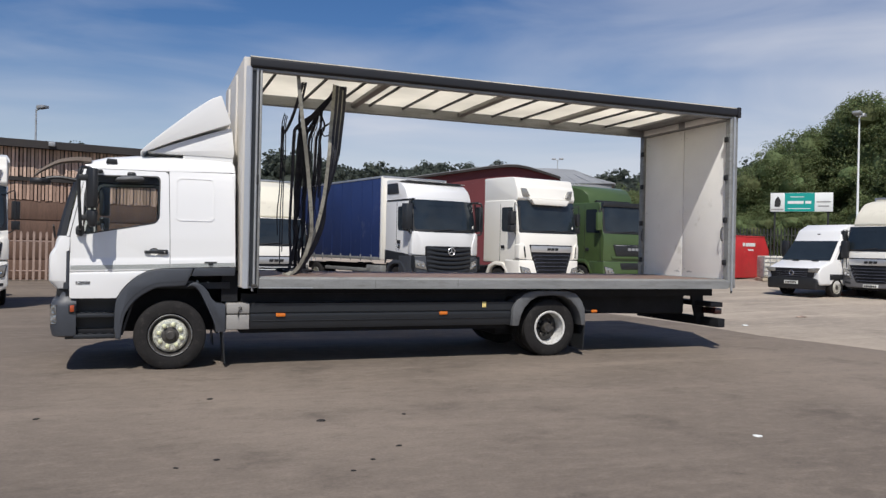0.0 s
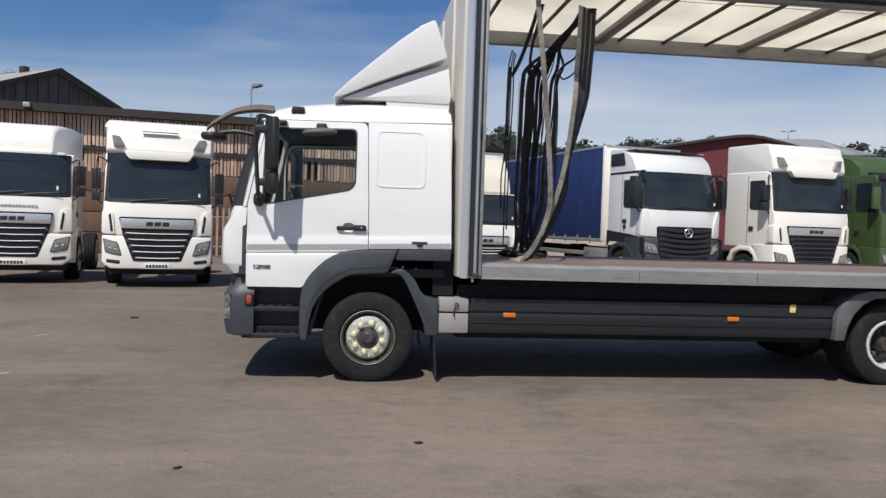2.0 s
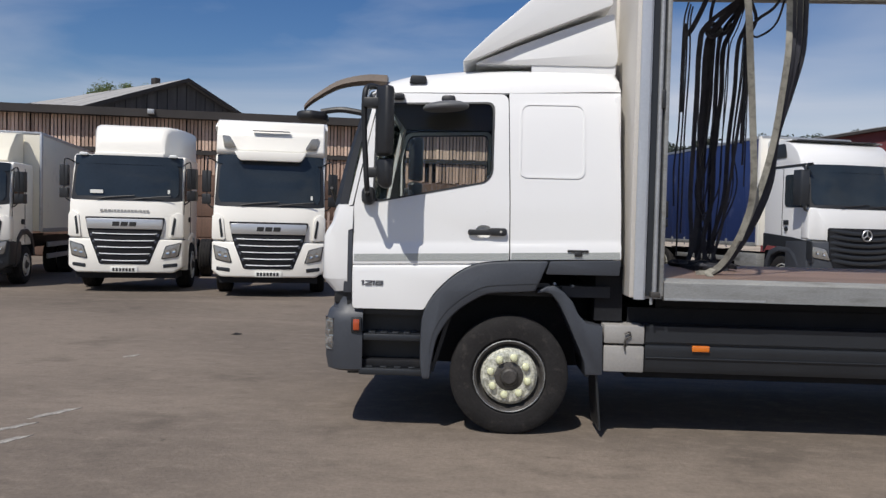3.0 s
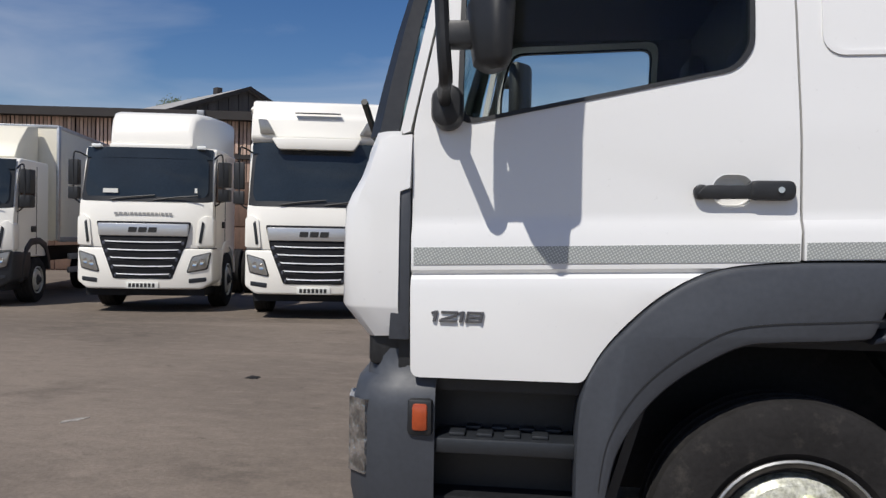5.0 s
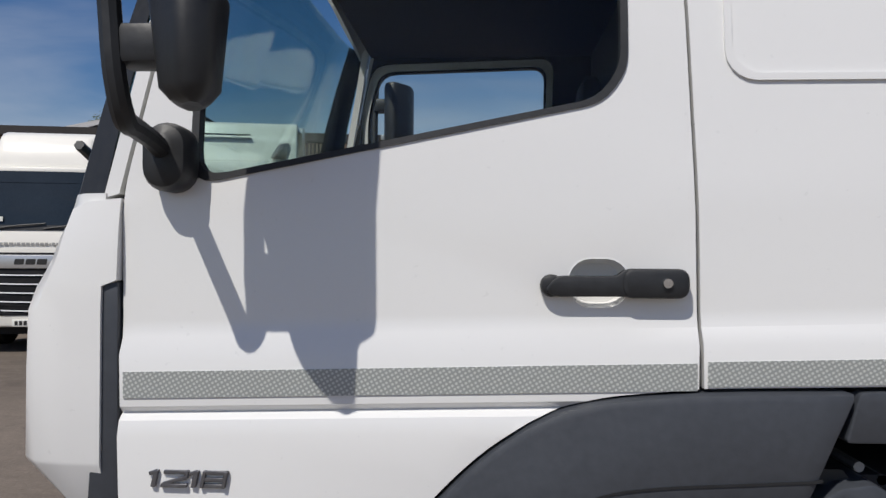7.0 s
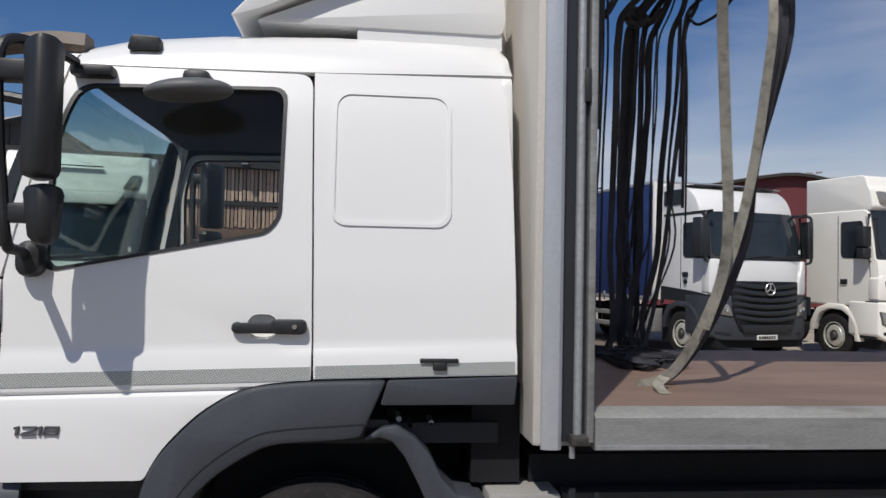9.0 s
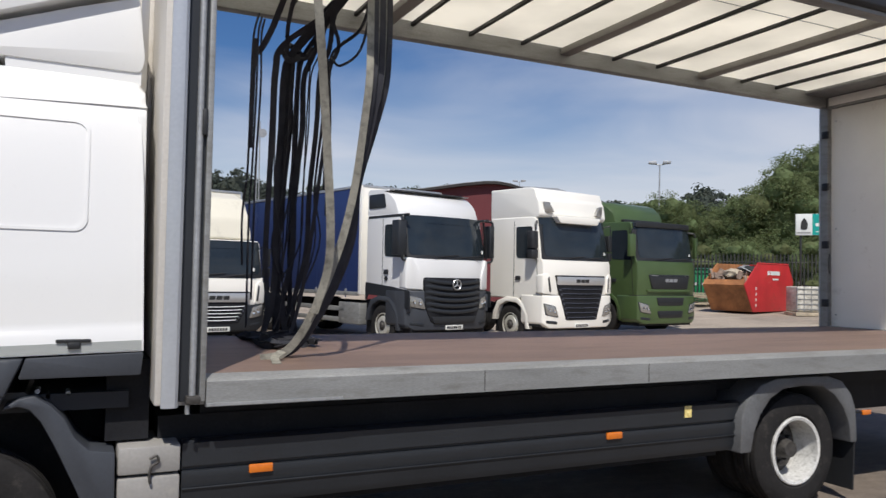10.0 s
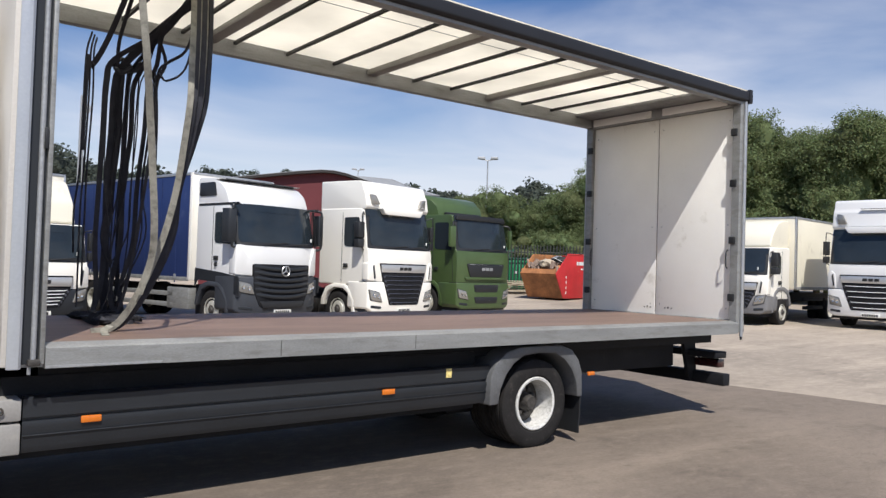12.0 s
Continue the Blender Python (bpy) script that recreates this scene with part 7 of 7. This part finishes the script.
part("roof", plate([[(0.9, 0.6, 5.05), (3.3, 0.3, 5.02), (5.75, 0.0, 5.0)], [(0.9, 1.8, 5.62), (2.8, 1.7, 5.55), (4.7, 1.6, 5.45)], [(0.9, 3.2, 6.16), (2.3, 3.1, 6.12), (3.6, 3.0, 6.04)]], 0.06), M["roof_grey"], store, "grey sheet roof")
part("roof", plate([[(5.75, 0.0, 5.0), (6.0, 3.5, 5.0), (6.0, 7.0, 5.0)], [(3.6, 3.0, 6.04), (3.6, 4.0, 6.04), (3.6, 5.0, 6.04)]], 0.06), M["roof_grey"], store, "grey sheet roof")
for i in range(6):
    part("roof_seam", tube([(1.3 + 0.8 * i, 0.55 - 0.1 * i, 5.07), (1.1 + 0.48 * i, 3.1, 6.17 - 0.02 * i)], 0.015, 4), M["steel"], store)


# ---- fences, lamps, sign, skip ----
def palisade(name, label, p, q, height, pitch, material, width=0.065):
    f = thing(name, label, "fence")
    p, q = Vector(p), Vector(q)
    n = int((q - p).length / pitch)
    d = (q - p).normalized()
    turn = math.atan2(d.y, d.x)
    pale = slab([(-width / 2, 0.05), (width / 2, 0.05), (width / 2, height - 0.12), (width * 0.2, height), (0, height - 0.07), (-width * 0.2, height), (-width / 2, height - 0.12)], -0.008, 0.008, "y")
    me = finish("pale", pale, material)
    for i in range(n):
        o = new("pale", me)
        s = p + d * pitch * (i + 0.5)
        o.parent, o.matrix_basis = f, pose(s.x, s.y, land(s.x, s.y), 0, 0, math.degrees(turn))
    for z in (0.4, height - 0.4):
        part("fence_rail", rod(p + Vector((0, 0.05, z + land(p.x, p.y))), q + Vector((0, 0.05, z + land(q.x, q.y))), 0.03, 6), material, f)
    return f


palisade("palisade_fence", "rusty brown palisade fence in front of the shed", (-8.2, 22.6, 0), (0.4, 24.3, 0), 1.95, 0.22, M["rust"], 0.085)
palisade("palisade_fence", "grey steel palisade fence under the trees", (22.5, 26.5, 0), (31.0, 18.2, 0), 2.4, 0.16, M["fence_dark"])


def lamp_post(x, y, height, double=True, turn=-40, metal="steel", label="pale steel lamp post with flat lamp heads"):
    t = thing("street_lamp", label, "street lamp", pose(x, y, land(x, y), 0, 0, turn), "street lamps")
    part("pole", lathe([(0, 0.085), (1.2, 0.085), (1.25, 0.055), (height, 0.035)], 14, None, "z", (0, 0, 0), closed=False), M[metal], t)
    for s in ((-1, 1) if double else (1,)):
        part("arm", rod((0, 0, height - 0.05), (s * 0.32, 0, height + 0.05), 0.03, 8), M["steel"], t)
        part("lamp_head", slab(rounded([(s * 0.14, height + 0.0), (s * 0.60, height + 0.04), (s * 0.60, height + 0.16), (s * 0.18, height + 0.17)], 0.03), -0.16, 0.16, "y", 0.02), M["steel"], t, "flat grey lamp head")
    return t


lamp_post(29.3, 28.7, 7.3)
lamp_post(28.8, 14.8, 7.3, turn=28, metal="sign_white")
lamp_post(38.6, 58.7, 9.75)
lamp_post(-5.2, 29.5, 7.6, False)

sign = thing("site_sign", "teal and white company sign on posts", "sign", pose(27.8, 16.95, land(27.8, 16.95) - 0.05, 0, 0, -46) @ Matrix.Diagonal((0.93, 1, 1, 1)))
part("board", box(-1.41, 1.41, -0.02, 0.02, 3.18, 4.05, 0.004), M["sign_white"], sign, "white sign board")
part("teal_field", box(-0.75, 0.60, -0.026, -0.021, 3.19, 4.04), M["teal"], sign, "teal field")
bars([0.72, 0.26], sign, (-0.62, -0.027, 3.54), 0.13, 0.08, M["sign_white"])
bars([1.0], sign, (-0.60, -0.027, 3.30), 0.035, 0.1, M["sign_white"])
bars([0.6], sign, (-0.50, -0.027, 3.84), 0.035, 0.1, M["sign_white"])
bars([0.6], sign, (0.70, -0.024, 3.60), 0.06, 0.1, M["grey_ink"])
bars([0.5], sign, (0.74, -0.024, 3.40), 0.06, 0.1, M["grey_ink"])
bars([0.55], sign, (-1.36, -0.024, 3.25), 0.06, 0.1, M["grey_ink"])
part("emblem", slab(rounded([(-1.22, 3.40), (-0.96, 3.40), (-0.92, 3.66), (-1.06, 3.90), (-1.20, 3.72)], 0.06), -0.027, -0.021, "y"), M["ink"], sign)
for x in (-1.2, 1.2):
    part("post", rod((x, 0.06, 0), (x, 0.06, 4.0), 0.05, 10), M["fence_dark"], sign)

skip = thing("skip", "red and rust-orange waste skip full of rubbish", "skip", stand(25.27, 18.8, 13.5))
wall_pts = rounded([(-1.95, 1.10), (-1.30, 0.05), (1.30, 0.05), (1.95, 1.22), (1.50, 1.95), (-0.95, 1.95)], 0.04)
for y, m in ((-0.9, "skip_red"), (0.86, "ochre")):
    part("side_plate", slab(wall_pts, y, y + 0.04, "y", 0.01), M[m], skip, "red side plate with pale lettering" if m == "skip_red" else "rusted inner side plate")
part("floor_plate", box(-1.30, 1.30, -0.86, 0.86, 0.05, 0.10), M["skip_rust"], skip)
for s, m in ((-1, "ochre"), (1, "skip_red")):
    top = 1.30 if s < 0 else 1.95
    part("end_plate", plate([[(s * 1.30, y, 0.06) for y in (-0.86, 0, 0.86)], [(s * 1.95, y, 1.10 if s < 0 else 1.22) for y in (-0.86, 0, 0.86)], [(s * (1.86 if s < 0 else 1.50), y, top) for y in (-0.86, 0, 0.86)]], 0.03), M[m], skip, "rusty orange end plate" if s < 0 else "")
bars([0.16, 0.75], skip, (-0.2, -0.903, 1.50), 0.16, 0.06, M["sign_white"])
bars([0.45], skip, (0.2, -0.903, 1.30), 0.07, 0.06, M["sign_white"])
part("rim", tube([(-0.95, -0.88, 1.95), (1.50, -0.88, 1.95)], 0.04, 6), M["skip_red"], skip)
for i in range(4):
    part("stripe", box(-1.12, -1.06, -0.908, -0.902, 0.25 + 0.22 * i, 0.36 + 0.22 * i), M["sign_white"], skip)
heap = bmesh.new()
for i in range(220):
    a = Vector((rnd.uniform(-1.75, 1.2), rnd.uniform(-0.75, 0.75), rnd.uniform(1.05, 1.58)))
    s = rnd.uniform(0.06, 0.24)
    b = box(-s, s, -s * rnd.uniform(0.1, 0.8), s * 0.3, -s * 0.15, s * 0.2)
    bmesh.ops.transform(b, matrix=Matrix.Translation(a) @ Euler([rnd.uniform(0, 3) for _ in range(3)]).to_matrix().to_4x4(), verts=b.verts)
    joined(heap, b)
tagged(part("waste", heap, M["rubble"], skip, "heap of mixed waste"), kind="stuff")
for x, y, z, r, m, what in ((-0.55, -0.35, 1.58, 0.42, "fence_dark", "dark rubbish sack"), (-1.35, -0.1, 1.50, 0.36, "pale_wood", "pale torn sack"), (0.05, 0.15, 1.68, 0.34, "steel", "grey rubbish sack"), (-1.05, -0.45, 1.30, 0.26, "skip_rust", "brown rubbish sack")):
    sack = bmesh.new()
    bmesh.ops.create_icosphere(sack, subdivisions=3, radius=r)
    for v in sack.verts:
        k = 1 + 0.13 * math.sin(9 * v.co.x / r + 4 * v.co.z / r) + 0.09 * math.sin(11 * v.co.y / r + 5 * v.co.x / r)
        v.co = Vector((x + v.co.x * k * 1.15, y + v.co.y * k, z + v.co.z * k * 0.62))
    part("sack", sack, M[m], skip, what, 60)
part("sheet", plate([[(-1.40, -0.60, 1.72), (-1.05, -0.62, 1.62), (-0.70, -0.65, 1.55)], [(-1.35, -0.40, 1.80), (-1.0, -0.42, 1.72), (-0.65, -0.45, 1.64)]], 0.02), M["sign_white"], skip, "white torn sheet")
crate = thing("bulk_container", "white caged bulk liquid container on a pallet", "container", stand(25.75, 16.5, -25))
part("pallet", box(-0.6, 0.6, -0.5, 0.5, 0.0, 0.14, 0.01), M["pale_wood"], crate)
part("tank", box(-0.56, 0.56, -0.46, 0.46, 0.16, 1.12, 0.06, seg=3), M["tank_white"], crate, "stained white plastic tank")
for i in range(5):
    part("cage_bar", box(-0.58, 0.58, -0.485, -0.465, 0.25 + 0.19 * i, 0.275 + 0.19 * i), M["steel"], crate)
    part("cage_bar", box(-0.56 + 0.27 * i, -0.535 + 0.27 * i, -0.49, -0.466, 0.16, 1.12), M["steel"], crate)
part("cap", lathe([(1.12, 0.10), (1.17, 0.10)], 14, None, "z", (0, 0, 0), closed=False), M["black"], crate)
for i in range(14):
    solo("timber_plank", box(-1.1, 1.1, -0.07, 0.07, 0.0, 0.04, 0.004), M["pale_wood"], "weathered loose plank lying on the concrete", "plank", "", "loose planks", stand(25.75 + rnd.uniform(-0.5, 0.5), 21.9 + rnd.uniform(-0.6, 0.6), rnd.uniform(-60, 10)) @ pose(0, 0, 0.043 * i))
bin_ = thing("green_container", "dark green steel container with a pale mark", "container", stand(26.95, 23.3, -45))
part("tub", slab(rounded([(-0.55, 0.1), (0.55, 0.1), (0.62, 1.62), (-0.62, 1.62)], 0.05), -0.4, 0.4, "y", 0.03), M["bin_green"], bin_, "bright green steel tub")
part("lid", box(-0.65, 0.65, -0.45, 0.45, 1.62, 1.70, 0.03), M["fence_green"], bin_)
bars([0.18, 0.12], bin_, (-0.2, -0.406, 0.9), 0.12, 0.1, M["sign_white"])
palisade("mesh_fence", "green steel mesh fence beside the skip", (26.4, 26.2, 0), (29.2, 23.5, 0), 2.25, 0.07, M["fence_green"], 0.05)
mast = thing("radio_mast", "slender lattice mast on a far roof", "mast", pose(13.5, 58, 9.0))
for i in range(3):
    a = 2.09 * i
    part("leg", rod((0.25 * math.cos(a), 0.25 * math.sin(a), -9), (0.12 * math.cos(a), 0.12 * math.sin(a), 5), 0.05, 6), M["steel"], mast)
part("dish", lathe([(0, 0.35), (0.1, 0.35)], 14, None, "y", (0.3, -0.2, 4.0), closed=False), M["steel"], mast)


# ---- trees ----
def crown_mesh(name, lobes, clumps, per, size, leaf, material, seed, core=0.0, solid=()):
    """Leaves gathered in clumps over lobes (x, y, z, rx, rz), with gaps between; core fills the lobes' middles."""
    r = np.random.RandomState(seed)
    weight = np.array([l[3] * l[4] for l in lobes], float)
    which = r.choice(len(lobes), clumps, p=weight / weight.sum())
    d = r.normal(size=(clumps, 3))
    d /= np.linalg.norm(d, axis=1)[:, None]
    L = np.array(lobes)[which]
    mid = L[:, :3] + d * np.stack([L[:, 3], L[:, 3], L[:, 4]], 1) * (1 - 0.5 * r.rand(clumps) ** 2)[:, None]
    big = size * (0.6 + 0.8 * r.rand(clumps))
    own = np.repeat(np.arange(clumps), per)
    count = len(own)
    e = r.normal(size=(count, 3))
    e /= np.linalg.norm(e, axis=1)[:, None]
    centre = mid[own] + e * (big[own] * r.rand(count) ** 0.45)[:, None] * np.array([1, 1, 0.62])
    n1 = e + np.array([0, 0, 0.6]) + r.normal(size=(count, 3)) * 0.6
    n1 /= np.linalg.norm(n1, axis=1)[:, None]
    u = np.cross(n1, r.normal(size=(count, 3)))
    u /= np.linalg.norm(u, axis=1)[:, None]
    w = np.cross(n1, u)
    s = leaf * (0.6 + 0.8 * r.rand(count))[:, None]
    verts = np.stack([centre - u * s, centre + w * s * 0.6 + n1 * s * 0.15, centre + u * s, centre - w * s * 0.6 + n1 * s * 0.15], 1).reshape(-1, 3).tolist()
    faces = np.arange(4 * count).reshape(-1, 4).tolist()
    if core:
        b = bmesh.new()
        bmesh.ops.create_icosphere(b, subdivisions=2, radius=1.0)
        ball = [tuple(v.co) for v in b.verts]
        tri = [[v.index for v in p.verts] for p in b.faces]
        b.free()
        for x, y, z, rx, rz in [*lobes, *solid]:
            base = len(verts)
            verts += [(x + p[0] * rx * core * r.uniform(0.85, 1.1), y + p[1] * rx * core, z + p[2] * rz * core * r.uniform(0.9, 1.08)) for p in ball]
            faces += [[base + i for i in t] for t in tri]
    me = bpy.data.meshes.new(name)
    me.from_pydata(verts, [], faces)
    me.materials.append(material)
    return me


def tree_kind(seed, height, spread, clumps=900, per=60):
    r = random.Random(seed)
    lobes = [(0, 0, height * 0.58, spread * 0.60, height * 0.30)]
    for i in range(15):
        a, k = r.uniform(0, 6.28), r.random()
        q = spread * 0.70 * (1 - 0.55 * k)
        lobes.append((q * math.cos(a), q * math.sin(a), height * (0.20 + 0.66 * k), spread * r.uniform(0.22, 0.42), height * r.uniform(0.08, 0.15)))
    crown = crown_mesh("crown", lobes, clumps, per, height * 0.05, 0.055 * height / 9, M["leaf"], seed, 0.62)
    b = lathe([(0, 0.22), (0.5, 0.17), (height * 0.4, 0.13), (height * 0.75, 0.04)], 10, None, "z", (0, 0, 0), closed=False)
    for lo in lobes[1:9]:
        tube([(0, 0, height * 0.25), (lo[0] * 0.5, lo[1] * 0.5, lo[2] * 0.75), (lo[0], lo[1], lo[2])], 0.06, 6, b)
    return crown, finish("trunk", b, M["bark"])


KINDS = [tree_kind(3, 10.0, 3.6), tree_kind(5, 9.5, 3.2), tree_kind(8, 7.0, 3.4), tree_kind(13, 7.0, 3.6, 420, 50)]


def tree(x, y, k, scale, turn):
    t = thing("tree", "leafy green broad-leaved tree in full summer leaf", "tree", pose(x, y, land(x, y) - 0.05, 0, 0, turn) @ Matrix.Scale(scale, 4), "trees")
    for nm, me in zip(("crown", "trunk"), KINDS[k]):
        o = new(nm, me)
        o.parent = t


rt = random.Random(21)
# low belt north-east, tall group east-north-east, belt along the east side
for bearing, dist, tall in [(33, 62, 6.6), (36, 58, 6.0), (38.5, 50, 5.4), (40.5, 47, 5.2), (42.5, 46, 5.0), (44.0, 45, 4.9), (45.5, 44, 5.0), (47.0, 44, 6.3), (48.8, 46, 7.6), (50.8, 46, 8.4), (53.0, 45, 9.1), (55.0, 44, 9.4), (57.0, 43, 8.8), (59.0, 42, 8.5), (61.0, 42, 8.4), (63.0, 42, 8.5), (65.0, 42, 8.4), (67.0, 42, 8.6), (69.0, 42, 8.4), (71.5, 42, 8.6), (75, 43, 9), (79, 44, 9)]:
    k = rt.choice((0, 1)) if tall > 7 else 2
    a, d = radians(bearing + rt.uniform(-0.6, 0.6)), dist + rt.uniform(-1.5, 1.5)
    tree(d * math.sin(a), -7 + d * math.cos(a), k, tall / (10.0, 9.5, 7.0)[k] * rt.uniform(0.98, 1.14), rt.uniform(0, 360))
    a, d = radians(bearing + 1.0 + rt.uniform(-0.6, 0.6)), dist + 5
    tree(d * math.sin(a), -7 + d * math.cos(a), k, tall * 0.95 / (10.0, 9.5, 7.0)[k], rt.uniform(0, 360))
    # undergrowth before them
    a, d = radians(bearing + 0.4), dist - 3.2
    tree(d * math.sin(a), -7 + d * math.cos(a), 3, 0.50 * rt.uniform(0.8, 1.15), rt.uniform(0, 360))
tree(-40.3, 80, 0, 1.72, 40)
tree(2.5, 33, 1, 0.55, 10)
tree(-0.2, 40, 2, 0.9, 100)
# wooded hill far to the north, its haze held in the leaf colour
lobes, solid = [], []
for i in range(230):
    a = radians(-34 + 82 * (i + rt.random()) / 230)
    d = rt.uniform(118, 150)
    top = 13.8 + (d - 118) * 0.11 + 1.0 * math.sin(a * 9 + 1.0) + 0.5 * math.sin(a * 41) + rt.choice((0, 0, 0.5, 1.4, 3.0)) * rt.random()
    top += 0.9 if radians(9) < a < radians(28) else -1.8 if a > 0 else 0.0
    r = rt.uniform(2.4, 4.2)
    lobes.append((d * math.sin(a), d * math.cos(a), top - r * 0.9, r, r * 0.9))
    solid.append((d * math.sin(a), d * math.cos(a), top * 0.40, r * 2.0, top * 0.62))
woods = new("far_woods", crown_mesh("far_woods", lobes, 13000, 17, 1.0, 0.34, M["leaf_hazed"], 11, 0.62, solid))
tagged(woods, "distant wooded hillside, its dark green greyed for haze", "woods", "", "stuff")

# ---- small things on the ground ----
for x, y, turn, L, W in ((-4.01, 2.80, 60, 0.20, 0.06), (-3.48, 0.32, 62, 0.38, 0.07), (-3.55, -0.10, 58, 0.30, 0.06), (-3.41, -0.45, 60, 0.35, 0.07)):
    k = [(L * 0.5 * math.cos(a) * (1 + 0.25 * math.sin(5 * a + x)), W * 0.5 * math.sin(a) * (1 + 0.3 * math.sin(7 * a))) for a in np.linspace(0, 6.28, 25)[:-1]]
    solo("paint_mark", slab(k, 0.006, 0.0095, "z"), mat("worn_white_paint", (0.30, 0.28, 0.25), 0.9, vary=0.3, scale=12), "worn white paint scuff on the tarmac", "paint mark", "structure", "", pose(x, y, 0, 0, 0, turn))
for x, y, s, m in ((4.73, -4.76, 0.05, "sign_white"), (1.2, -3.14, 0.05, "rubber"), (0.32, -1.88, 0.04, "rubber"), (0.2, -4.19, 0.03, "rubber"), (-0.09, -4.32, 0.025, "rubber"), (1.61, -4.18, 0.03, "rubber"), (2.01, -3.08, 0.028, "rubber"), (1.3, -4.5, 0.025, "rubber"), (1.09, -4.74, 0.025, "rubber"), (-1.2, -2.4, 0.035, "rubber"), (12.3, 3.6, 0.09, "sign_white"), (15.0, 4.6, 0.16, "rubble"), (-3.4, 4.6, 0.08, "rubber")):
    b = bmesh.new()
    bmesh.ops.create_icosphere(b, subdivisions=2, radius=s)
    for v in b.verts:
        v.co = v.co * (0.8 + 0.4 * noise.noise(v.co * 30 + Vector((x, y, 0))))
        v.co.z = max(-0.002, v.co.z * 0.25)
    solo("litter_scrap", b, M[m], "crumpled pale scrap of litter on the ground" if m == "sign_white" else "small dark clod lying on the tarmac", "litter", "", "", pose(x, y, land(x, y) + 0.007, 0, 0, 60 * s * 100))
